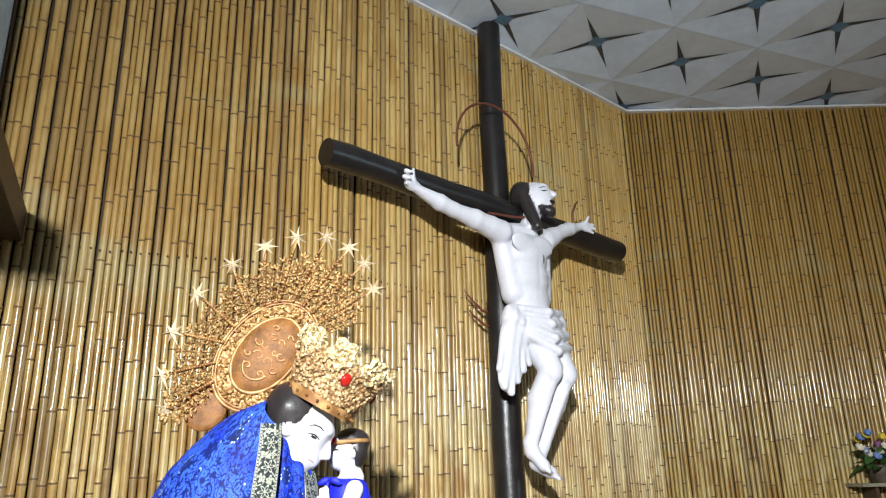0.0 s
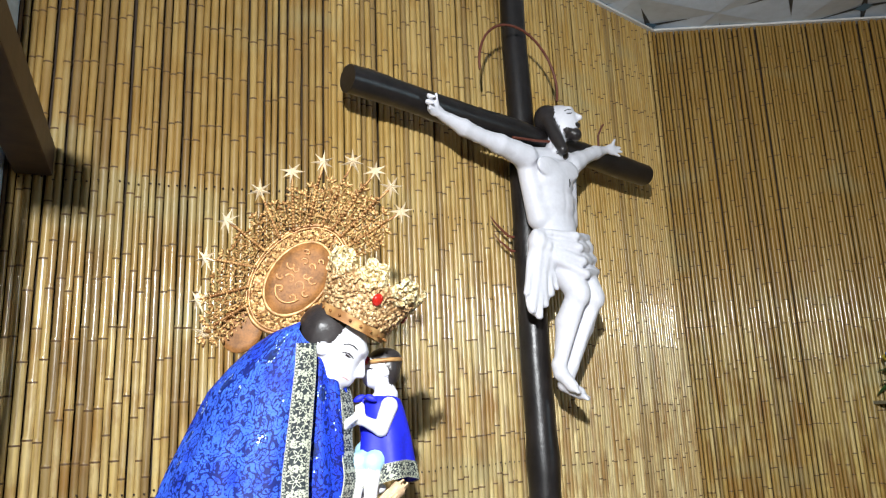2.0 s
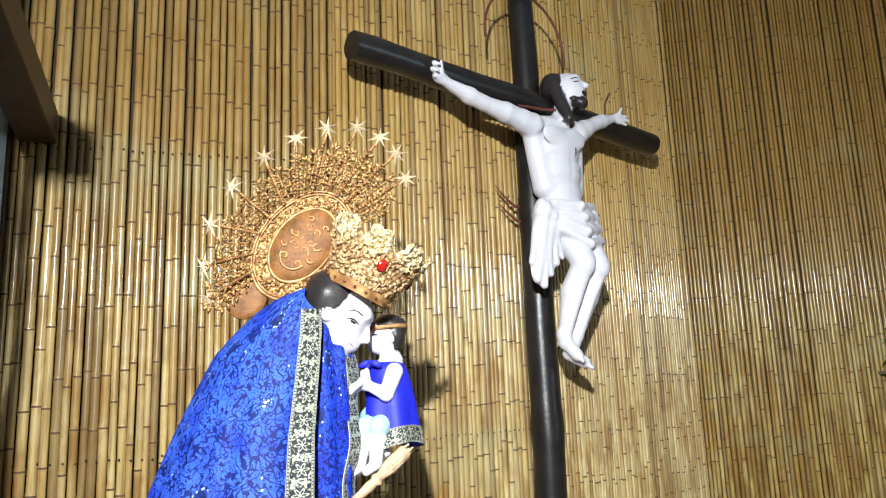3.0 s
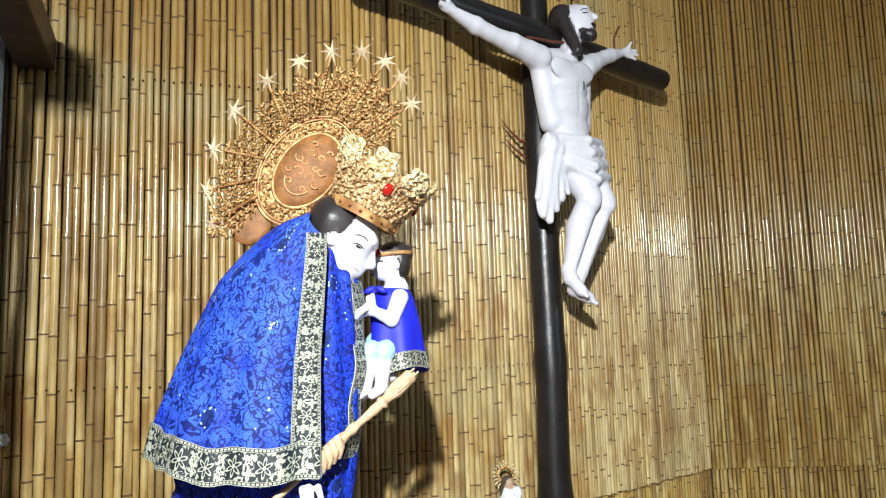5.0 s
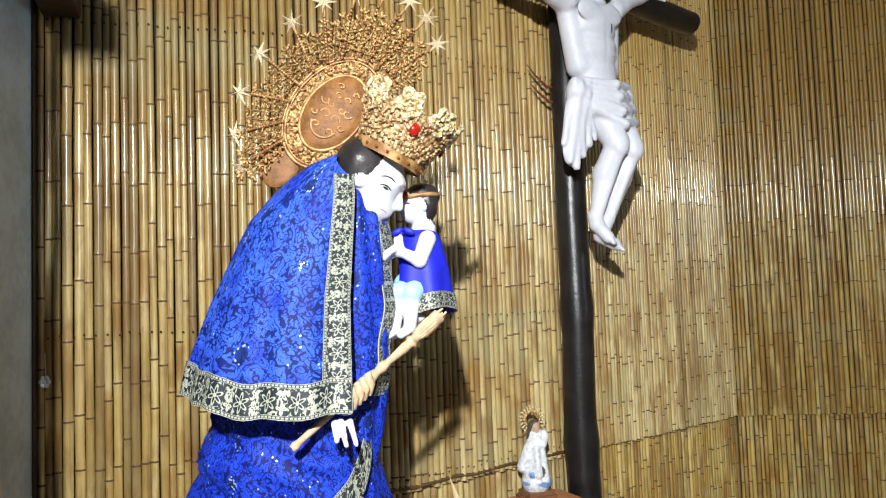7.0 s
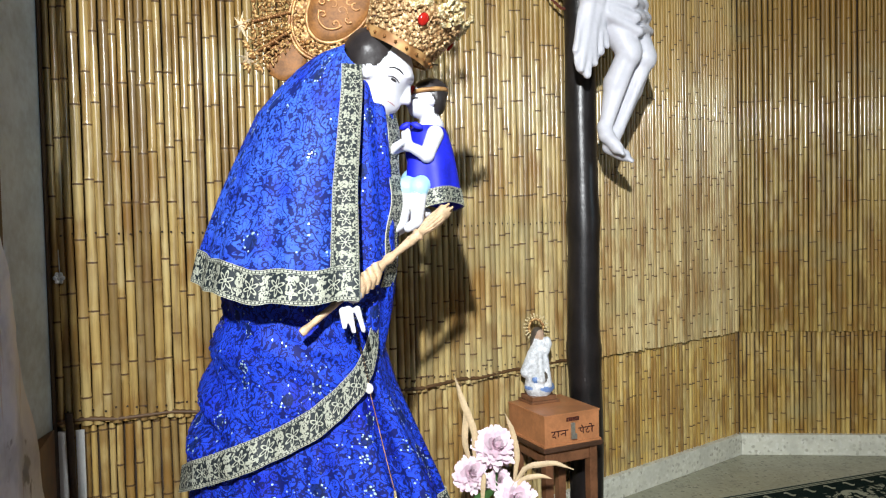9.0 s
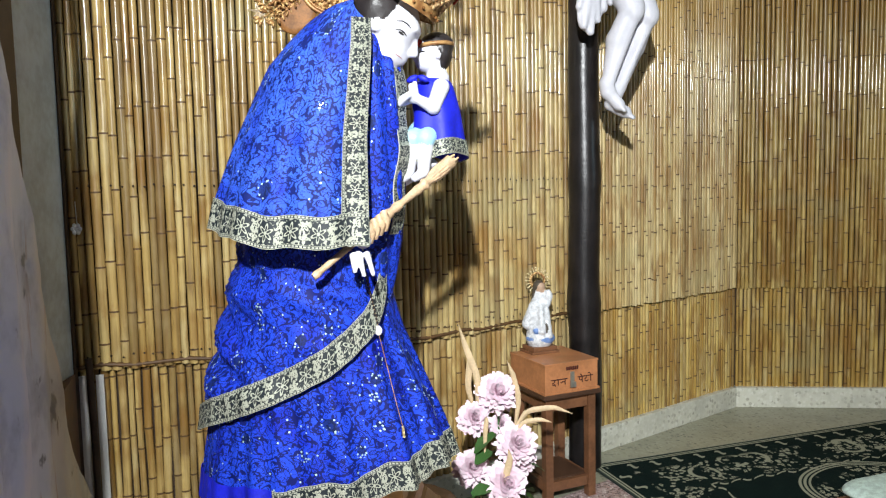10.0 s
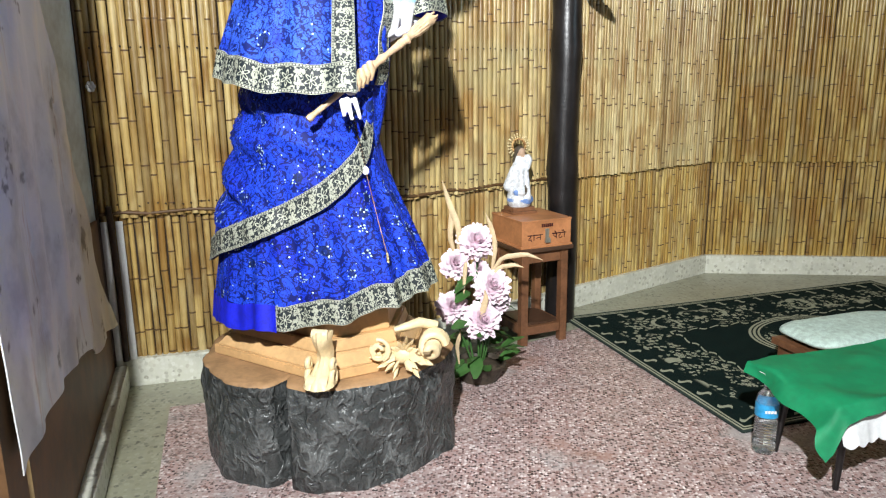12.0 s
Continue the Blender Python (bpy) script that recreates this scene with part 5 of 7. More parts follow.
# ---- sceptre and rosary ----
def sceptre():
    a, b = Vector((-0.505, 1.872, 1.185)), Vector((-0.168, 2.12, 1.478))
    t = thing("sceptre", "turned pale wooden sceptre with a carved head under the cape", "sceptre")
    d = (b - a)
    prof = ((0.0, 0.016), (0.02, 0.018), (0.05, 0.016), (0.30, 0.017), (0.36, 0.026), (0.40, 0.034), (0.46, 0.036), (0.52, 0.028), (0.55, 0.020), (0.58, 0.026), (0.62, 0.020),
            (0.68, 0.024), (0.74, 0.030), (0.77, 0.024), (0.79, 0.034), (0.81, 0.026), (0.86, 0.024), (0.92, 0.030), (0.97, 0.040), (1.0, 0.034))
    part("shaft", tube(bmesh.new(), [a + d * s for s, _ in prof], [r * 0.52 * (1 + 0.10 * math.sin(s * 90)) for s, r in prof], 14, wobble=0.25), M_carved, t, smooth=True)
    bm = bmesh.new()
    side = d.normalized().orthogonal().normalized()
    for k in range(12):
        q = Matrix.Rotation(2 * math.pi * k / 12, 3, d.normalized()) @ side
        tube(bm, [a + d * 0.82 + q * 0.008, a + d * 0.88 + q * 0.014, a + d * 0.94 + q * 0.015, a + d * (1.0 + 0.02 * (k % 3)) + q * 0.010], [0.004, 0.006, 0.006, 0.003], 6)
    part("carved_leaves", bm, M_carved, t, "carved leaf tips", True)
    bm = bmesh.new()
    for k in range(4):
        q = a + d * (0.385 + 0.035 * k)
        tube(bm, [q + Vector((0.004, -0.030, 0.018)), q + Vector((0.014, -0.038, -0.006)), q + Vector((0.006, -0.026, -0.032))], [0.010, 0.011, 0.008], 8)
    part("carved_grip", bm, M_carved, t, "carved finger-like grip", True)


sceptre()


def rosary():
    t = thing("rosary", "dark bead rosary with a silver medal on the sari", "rosary")
    pts = []
    for k in range(46):
        z = 1.23 - 0.0105 * k
        p = skirt_point(-42 + 3 * math.sin(k * 0.1), z, 0.03)
        pts.append(p)
    me = bpy.data.meshes.new("bead")
    bm = ball(bmesh.new(), (0, 0, 0), (0.0045, 0.0045, 0.0045), None, 8)
    bm.to_mesh(me)
    bm.free()
    me.materials.append(M_hair)
    for k, p in enumerate(pts[:20]):
        ob = new("bead", me)
        ob.parent = t
        ob.matrix_basis = Matrix.Translation(p)
    part("cord", tube(bmesh.new(), pts, 0.0012, 6), M_gold_smooth, t, smooth=True)
    part("medal", ball(bmesh.new(), pts[20] + Vector((0, -0.004, 0)), (0.011, 0.004, 0.014)), M_whiteplaster, t, "silvery oval medal", True)
    part("cross_drop", tube(bmesh.new(), [pts[44], pts[45] + Vector((0, 0, -0.02))], 0.004, 6), M_pale_gold, t, smooth=True)


rosary()


# ---- log and plinth ----
LOG = (-0.58, 2.235)


def log_edge(deg, z=0.0):
    a = math.radians(deg)
    notch = 0.0
    for where, depth, wide in ((-98, 0.10, 9), (-98, 0.14, 2.6), (-76, 0.03, 4), (18, 0.03, 12), (120, 0.05, 10)):
        d = (deg - where + 180) % 360 - 180
        notch += depth * math.exp(-(d / wide) ** 2)
    r = 1 - notch + 0.025 * math.sin(math.radians(3 * deg + 40))
    x, y = 0.445 * math.cos(a) * r, 0.418 * math.sin(a) * r
    bark = 0.022 * noise.noise((x * 8, y * 8, z * 6)) + 0.010 * abs(noise.noise((x * 17 + 3, y * 17, z * 14 + x * 9))) + 0.004 * noise.noise((x * 40, y * 40, z * 34)) + 0.02 * (0.36 - z) ** 2
    return Vector((LOG[0] + x * (1 + bark / 0.43), LOG[1] + y * (1 + bark / 0.43), z))


def bark_material():
    m = Nodes("grey_bark")
    pos = m.world_pos()
    big = m.noise(pos, 9.0, 5.0, 0.62, 0.3)
    fold = m.math("ABSOLUTE", m.math("SUBTRACT", m.noise(m.world_pos((1, 1, 0.8)), 19.0, 3.0, 0.5, 0.4), 0.5))
    fold = m.step(fold, 0.11, 0.0)
    h = m.math("ADD", big, m.math("MULTIPLY", fold, 0.16))
    col = m.ramp(h, (0.36, (0.026, 0.029, 0.028, 1)), (0.60, (0.058, 0.062, 0.061, 1)), (0.80, (0.14, 0.147, 0.144, 1)))
    return m.done(col, 0.32, 0.0, h, 1.0, 0.030)


M_bark = bark_material()
M_logtop = plain("sawn_log_top", (0.36, 0.21, 0.10, 1), 0.6, vary=0.3, scale=9, bump=0.3)
M_plinth = plain("tan_plinth_wood", (0.62, 0.38, 0.17, 1), 0.5, vary=0.18, scale=8, bump=0.15)


def log():
    t = thing("log_stand", "broad grey-barked log stand with a sawn brown top", "log")
    n = 300
    part("bark", sheet(lambda u, v: (log_edge(360 * u, 0.352 * v), (u, v)), n, 46), M_bark, t, smooth=True)
    bm = bmesh.new()
    rings = []
    for s, z in ((1.0, 0.350), (0.985, 0.359), (0.9, 0.362), (0.6, 0.363), (0.3, 0.362)):
        ring = []
        for k in range(n):
            p = log_edge(360 * k / n, 0.352)
            ring.append(bm.verts.new((LOG[0] + (p.x - LOG[0]) * s, LOG[1] + (p.y - LOG[1]) * s, z)))
        rings.append(ring)
    for a, b in zip(rings, rings[1:]):
        for k in range(n):
            bm.faces.new((a[k], a[(k + 1) % n], b[(k + 1) % n], b[k]))
    bm.faces.new(rings[-1])
    part("sawn_top", bm, M_logtop, t, "sawn brown top of the log", True)


log()


def plinth():
    t = thing("plinth", "stepped tan wooden plinth with carved cream scrolls on the log", "plinth")
    c = Vector((-0.565, 2.215))
    base = [(-79, 0.352), (-28, 0.37), (28, 0.36), (85, 0.30), (140, 0.38), (-164, 0.405)]

    def tier(s0, s1, z0, z1):
        bm = bmesh.new()
        lo = [bm.verts.new((c.x + r * s0 * math.cos(math.radians(a)), c.y + r * s0 * math.sin(math.radians(a)), z0)) for a, r in base]
        hi = [bm.verts.new((c.x + r * s1 * math.cos(math.radians(a)), c.y + r * s1 * math.sin(math.radians(a)), z1)) for a, r in base]
        bm.faces.new(lo[::-1])
        bm.faces.new(hi)
        for k in range(len(base)):
            bm.faces.new((lo[k], lo[(k + 1) % 6], hi[(k + 1) % 6], hi[k]))
        bmesh.ops.bevel(bm, geom=bm.edges[:], offset=0.004, segments=2, affect="EDGES")
        return bm
    part("bottom_step", tier(1.0, 1.0, 0.362, 0.395), M_plinth, t)
    part("middle_step", tier(0.97, 0.86, 0.395, 0.435), M_plinth, t)
    part("upper_step", tier(0.84, 0.80, 0.435, 0.475), M_plinth, t)
    part("top_block", tier(0.74, 0.72, 0.475, 0.60), M_plinth, t)

    # front bracket: an S-shaped carved console
    m = pose(-0.492, 1.868, 0.362, 0, 0, -3)

    def console(u, v):
        w = 0.031 - 0.013 * math.sin(math.pi * min(1.0, u * 1.05)) - 0.010 * u + 0.008 * max(0, 0.25 - u) * 4
        y = -0.055 + 0.06 * u - 0.028 * math.cos(2 * math.pi * u * 1.05)
        ridge = 0.010 * (0.5 + 0.5 * math.cos(6 * math.pi * (v - 0.5)))
        edge = math.sin(math.pi * v) ** 0.4 if 0 < v < 1 else 0
        return m @ Vector(((v - 0.5) * 2 * w, y - ridge * edge + 0.03 * (1 - edge), 0.012 + 0.165 * u)), (u, v)
    part("console", sheet(console, 40, 24, 0.012), M_cream_carving, t, "cream carved console bracket", True)
    for z, r, w in ((0.022, 0.024, 0.034), (0.165, 0.016, 0.026)):
        ends = [m @ Vector((sx * w, -0.062 if z < 0.1 else -0.02, z + 0.006)) for sx in (-1, 1)]
        part("roll", tube(bmesh.new(), ends, r, 14), M_cream_carving, t, "cream carved roll", True)
    for sx in (-1, 1):
        for zz, rr in ((0.04, 0.022), (0.08, 0.014)):
            pts = [m @ Vector((sx * 0.039, -0.03 + rr * math.cos(k * 0.6), zz + rr * math.sin(k * 0.6))) for k in range(12)]
            part("side_volute", tube(bmesh.new(), pts, 0.009, 8), M_cream_carving, t, "cream carved volute", True)
    # acanthus and rose carving to the right
    bm = bmesh.new()
    rng = random.Random(8)
    for k in range(46):
        a = rng.uniform(0, 2 * math.pi)
        r = rng.uniform(0.015, 0.085)
        p = Vector((-0.265 + r * math.cos(a), 1.985 + 0.02 * math.sin(a), 0.415 + r * 0.5 * math.sin(a)))
        d = Vector((math.cos(a), -0.6, 0.55 * math.sin(a) + 0.1)).normalized()
        tube(bm, [p, p + d * 0.022, p + d * 0.045], [0.005, rng.uniform(0.006, 0.012), 0.001], 6, wobble=0.4)
    ball(bm, (-0.262, 1.995, 0.415), (0.035, 0.02, 0.028))
    part("leaf_carving", bm, M_cream_carving, t, "cream carved leaves", True)
    bm = bmesh.new()
    for k in range(3):
        pts = []
        for j in range(22):
            a = j * 0.45
            r = 0.042 * (1 - j / 26)
            pts.append((-0.165 + r * math.cos(a), 2.02 - 0.004 * j + 0.018 * (k - 1), 0.455 + r * math.sin(a)))
        tube(bm, pts, 0.013, 8)
    tube(bm, [(-0.16, 2.06, 0.50), (-0.21, 2.03, 0.52), (-0.29, 2.0, 0.50)], [0.016, 0.018, 0.010], 10, wobble=0.3)
    part("volute", bm, M_cream_carving, t, "cream carved volute", True)
    bm = bmesh.new()
    for k in range(5):
        pts = []
        for j in range(9):
            a = j * 0.35 + k * 1.3
            r = 0.012 + 0.0055 * k
            pts.append((-0.335 + r * math.cos(a), 1.955, 0.445 + r * math.sin(a) * 1.1))
        tube(bm, pts, 0.0075, 6)
    part("rose_carving", bm, M_cream_carving, t, "cream carved rose", True)


plinth()


# ---- stool, donation box and small statue ----
ST = pose(0.165, 3.385, 0, 0, 0, 30.5)
M_stoolwood = plain("reddish_stool_wood", (0.17, 0.075, 0.035, 1), 0.4, vary=0.35, scale=10)
M_stooltop = plain("dark_stool_top", (0.07, 0.035, 0.02, 1), 0.4, vary=0.3)
M_boxwood = plain("orange_box_wood", (0.44, 0.185, 0.075, 1), 0.42, vary=0.22, scale=10)
M_ink = plain("dark_red_paint", (0.06, 0.012, 0.008, 1), 0.5)
M_steel = plain("dull_steel", (0.45, 0.43, 0.36, 1), 0.35, 0.7)


def stool():
    t = thing("stool", "reddish brown wooden stool with a dark top and low rails", "stool")
    t.matrix_basis = ST
    for sx in (-1, 1):
        for sy in (-1, 1):
            part("leg", boxed(sx * 0.112 - 0.019, sx * 0.112 + 0.019, sy * 0.122 - 0.019, sy * 0.122 + 0.019, 0, 0.478, 0.003), M_stoolwood, t)
    for sy in (-1, 1):
        part("apron", boxed(-0.092, 0.092, sy * 0.122 - 0.011, sy * 0.122 + 0.011, 0.42, 0.476, 0.002), M_stoolwood, t)
        part("rail", boxed(-0.092, 0.092, sy * 0.122 - 0.012, sy * 0.122 + 0.012, 0.055, 0.098, 0.002), M_stoolwood, t)
    for sx in (-1, 1):
        part("apron", boxed(sx * 0.112 - 0.011, sx * 0.112 + 0.011, -0.102, 0.102, 0.42, 0.476, 0.002), M_stoolwood, t)
        part("rail", boxed(sx * 0.112 - 0.012, sx * 0.112 + 0.012, -0.102, 0.102, 0.055, 0.098, 0.002), M_stoolwood, t)
    part("shelf", boxed(-0.10, 0.10, -0.108, 0.108, 0.098, 0.106), M_stooltop, t)
    part("top", boxed(-0.150, 0.150, -0.160, 0.160, 0.478, 0.498, 0.005), M_stooltop, t, "dark worn stool top")


stool()


def donation_box():
    t = thing("donation_box", "orange-brown wooden donation box with painted lettering on the stool", "box")
    t.matrix_basis = ST
    part("body", boxed(-0.138, 0.138, -0.148, 0.148, 0.503, 0.625, 0.003), M_boxwood, t)
    part("base_batten", boxed(-0.144, 0.144, -0.154, 0.154, 0.498, 0.508, 0.002), M_boxwood, t, "pale thin base batten")
    part("lid", boxed(-0.141, 0.141, -0.151, 0.151, 0.625, 0.634, 0.003), M_boxwood, t)
    lock = part("hasp", boxed(-0.010, 0.010, -0.155, -0.149, 0.545, 0.59, 0.002), M_steel, t, "dull metal hasp")
    part("padlock", boxed(-0.014, 0.014, -0.164, -0.152, 0.522, 0.546, 0.004), M_steel, t, "small brass padlock")
    y = -0.1495

    def stroke(name, pts, r=0.0026):
        bm = tube(bmesh.new(), [(px, y, pz) for px, pz in pts], r, 6)
        bmesh.ops.scale(bm, vec=(1, 0.35, 1), space=Matrix.Translation((0, -y, 0)), verts=bm.verts)
        part(name, bm, M_ink, t, "hand-painted dark red letter")
    # the painted word for alms, in its own script
    def word_left(x0, z0, s):
        stroke("letter", [(x0, z0 + s), (x0 + 3.6 * s, z0 + s)])
        stroke("letter", [(x0 + 0.75 * s, z0 + s), (x0 + 0.75 * s, z0 + 0.6 * s), (x0 + 0.35 * s, z0 + 0.45 * s), (x0 + 0.3 * s, z0 + 0.15 * s), (x0 + 0.65 * s, z0 + 0.05 * s), (x0 + 0.75 * s, z0 + 0.3 * s), (x0 + 0.95 * s, z0 - 0.2 * s)])
        stroke("letter", [(x0 + 1.5 * s, z0 + s), (x0 + 1.5 * s, z0 - 0.05 * s)])
        stroke("letter", [(x0 + 2.0 * s, z0 + 0.4 * s), (x0 + 2.25 * s, z0 + 0.3 * s), (x0 + 2.3 * s, z0 + 0.5 * s), (x0 + 3.0 * s, z0 + 0.5 * s)])
        stroke("letter", [(x0 + 3.0 * s, z0 + s), (x0 + 3.0 * s, z0 - 0.05 * s)])

    def word_right(x0, z0, s):
        stroke("letter", [(x0, z0 + s), (x0 + 3.4 * s, z0 + s)])
        stroke("letter", [(x0 + 0.4 * s, z0 + s), (x0 + 0.4 * s, z0 + 0.5 * s), (x0 + 0.7 * s, z0 + 0.35 * s), (x0 + 1.0 * s, z0 + 0.45 * s)])
        stroke("letter", [(x0 + 1.0 * s, z0 + s), (x0 + 1.0 * s, z0 - 0.05 * s)])
        stroke("letter", [(x0 + 1.0 * s, z0 + s), (x0 + 0.6 * s, z0 + 1.5 * s)])
        stroke("letter", [(x0 + 2.0 * s, z0 + s), (x0 + 2.0 * s, z0 + 0.7 * s), (x0 + 1.6 * s, z0 + 0.5 * s), (x0 + 1.65 * s, z0 + 0.1 * s), (x0 + 2.1 * s, z0 + 0.0 * s), (x0 + 2.35 * s, z0 + 0.25 * s)])
        stroke("letter", [(x0 + 2.9 * s, z0 + s), (x0 + 2.9 * s, z0 - 0.05 * s)])
        stroke("letter", [(x0 + 2.9 * s, z0 + s), (x0 + 2.7 * s, z0 + 1.5 * s), (x0 + 2.2 * s, z0 + 1.45 * s)])
    word_left(-0.108, 0.538, 0.024)
    word_right(0.030, 0.538, 0.024)
    for k in range(6):
        part("bar", boxed(-0.030 + 0.011 * k, -0.030 + 0.011 * k + 0.008, y - 0.002, y + 0.001, 0.598, 0.614), M_ink, t, "illegible painted mark")


donation_box()


def small_statue():
    W, H, B, D = 0, 1, 2, 3
    pr = [
        limb((0, 0, 0.05), (0, 0.0, 0.19), 0.062, 0.045, W), limb((0, 0, 0.19), (0.004, 0, 0.25), 0.045, 0.026, W),
        blob((0.005, -0.01, 0.05), (0.066, 0.052, 0.03), None, B), limb((-0.03, -0.02, 0.20), (-0.055, -0.015, 0.12), 0.022, 0.028, W),
        limb((0.03, -0.025, 0.215), (0.045, -0.02, 0.245), 0.02, 0.016, W), limb((0.0, -0.045, 0.20), (0.005, -0.058, 0.09), 0.012, 0.014, W), limb((0.03, -0.04, 0.18), (0.04, -0.045, 0.07), 0.012, 0.014, W),
        blob((0.008, -0.006, 0.285), (0.020, 0.019, 0.024), None, D), blob((0.0, 0.006, 0.293), (0.026, 0.024, 0.026), None, H), limb((-0.012, 0.004, 0.28), (-0.022, 0.004, 0.24), 0.014, 0.012, H),
        blob((0.04, -0.02, 0.262), (0.015, 0.014, 0.016), None, W),
        limb((-0.02, -0.05, 0.09), (-0.022, -0.05, 0.09), 0.012, 0.012, B), blob((0.022, -0.052, 0.105), (0.018, 0.006, 0.02), None, H),
    ]
    ob = blended("figurine", pr, 0.004, 0.012, [M_figwhite, M_figdark, M_figblue, M_figskin], pose(0.105, 3.455, 0.65, 0, 0, 8))
    tagged(ob, "small painted robed figurine in white and blue on the donation box", "figurine")
    t = thing("figurine_stand", "reddish wooden stand under the small robed figurine", "stand")
    t.matrix_basis = pose(0.105, 3.455, 0.634, 0, 0, 30)
    part("base", boxed(-0.072, 0.072, -0.06, 0.06, 0, 0.012, 0.003), M_stoolwood, t)
    part("step", boxed(-0.062, 0.062, -0.052, 0.052, 0.012, 0.032, 0.003), M_stoolwood, t)
    t = thing("figurine_halo", "small gilt ring of rays behind the figurine's head", "halo")
    t.matrix_basis = pose(0.100, 3.475, 0.965, 84, 0, 8)
    part("disc", tube(bmesh.new(), [(0.032 * math.cos(k * math.pi / 12), 0.036 * math.sin(k * math.pi / 12), 0) for k in range(25)], 0.007, 6), M_gold, t, smooth=True)
    for k in range(22):
        a = 2 * math.pi * k / 22
        part("ray", tube(bmesh.new(), [(0.034 * math.cos(a), 0.038 * math.sin(a), 0), (0.058 * math.cos(a), 0.064 * math.sin(a), 0)], [0.003, 0.0042], 6), M_pale_gold, t)


M_figwhite = plain("figurine_white", (0.66, 0.68, 0.70, 1), 0.5, vary=0.35, scale=60, bump=0.4)
M_figdark = plain("figurine_dark", (0.07, 0.055, 0.04, 1), 0.5)
M_figblue = plain("figurine_blue", (0.16, 0.27, 0.55, 1), 0.5, vary=0.3, scale=50)
M_figskin = plain("figurine_tan", (0.45, 0.30, 0.20, 1), 0.5)
small_statue()


# ---- artificial flowers ----
def petal_material():
    m = Nodes("pink_petals")
    r = m.island()
    n = m.noise(m.world_pos(), 60.0, 2.0)
    col = m.mix(m.math("ADD", m.math("MULTIPLY", r, 0.6), m.math("MULTIPLY", n, 0.4)), (0.80, 0.56, 0.66, 1), (0.93, 0.84, 0.89, 1))
    return m.done(col, 0.6, 0.0, n, 0.2, 0.002)


def leaf_material():
    m = Nodes("green_leaves")
    r = m.island()
    n = m.noise(m.world_pos(), 35.0, 2.0)
    col = m.mix(m.math("ADD", m.math("MULTIPLY", r, 0.6), m.math("MULTIPLY", n, 0.4)), (0.018, 0.06, 0.015, 1), (0.09, 0.21, 0.05, 1))
    return m.done(col, 0.4, 0.0, n, 0.2, 0.002)


M_petal, M_leaf = petal_material(), leaf_material()
M_straw = plain("dried_straw_leaf", (0.62, 0.47, 0.28, 1), 0.6, vary=0.2)
M_pot = plain("dark_basket", (0.06, 0.045, 0.03, 1), 0.6, vary=0.5, scale=40, bump=0.6)


def petal(bm, m, w, l, curl):
    n = 4
    rows = []
    for i in range(n + 1):
        s = i / n
        half = w * math.sin(math.pi * (0.12 + 0.80 * s)) * 0.5
        z = curl * s * s
        rows.append([bm.verts.new(m @ Vector((half * k, l * s, z + 0.25 * half * abs(k) + 0.003 * math.sin(9 * s + k * 3)))) for k in (-1, 0, 1)])
    for a, b in zip(rows, rows[1:]):
        for k in range(2):
            bm.faces.new((a[k], a[k + 1], b[k + 1], b[k]))


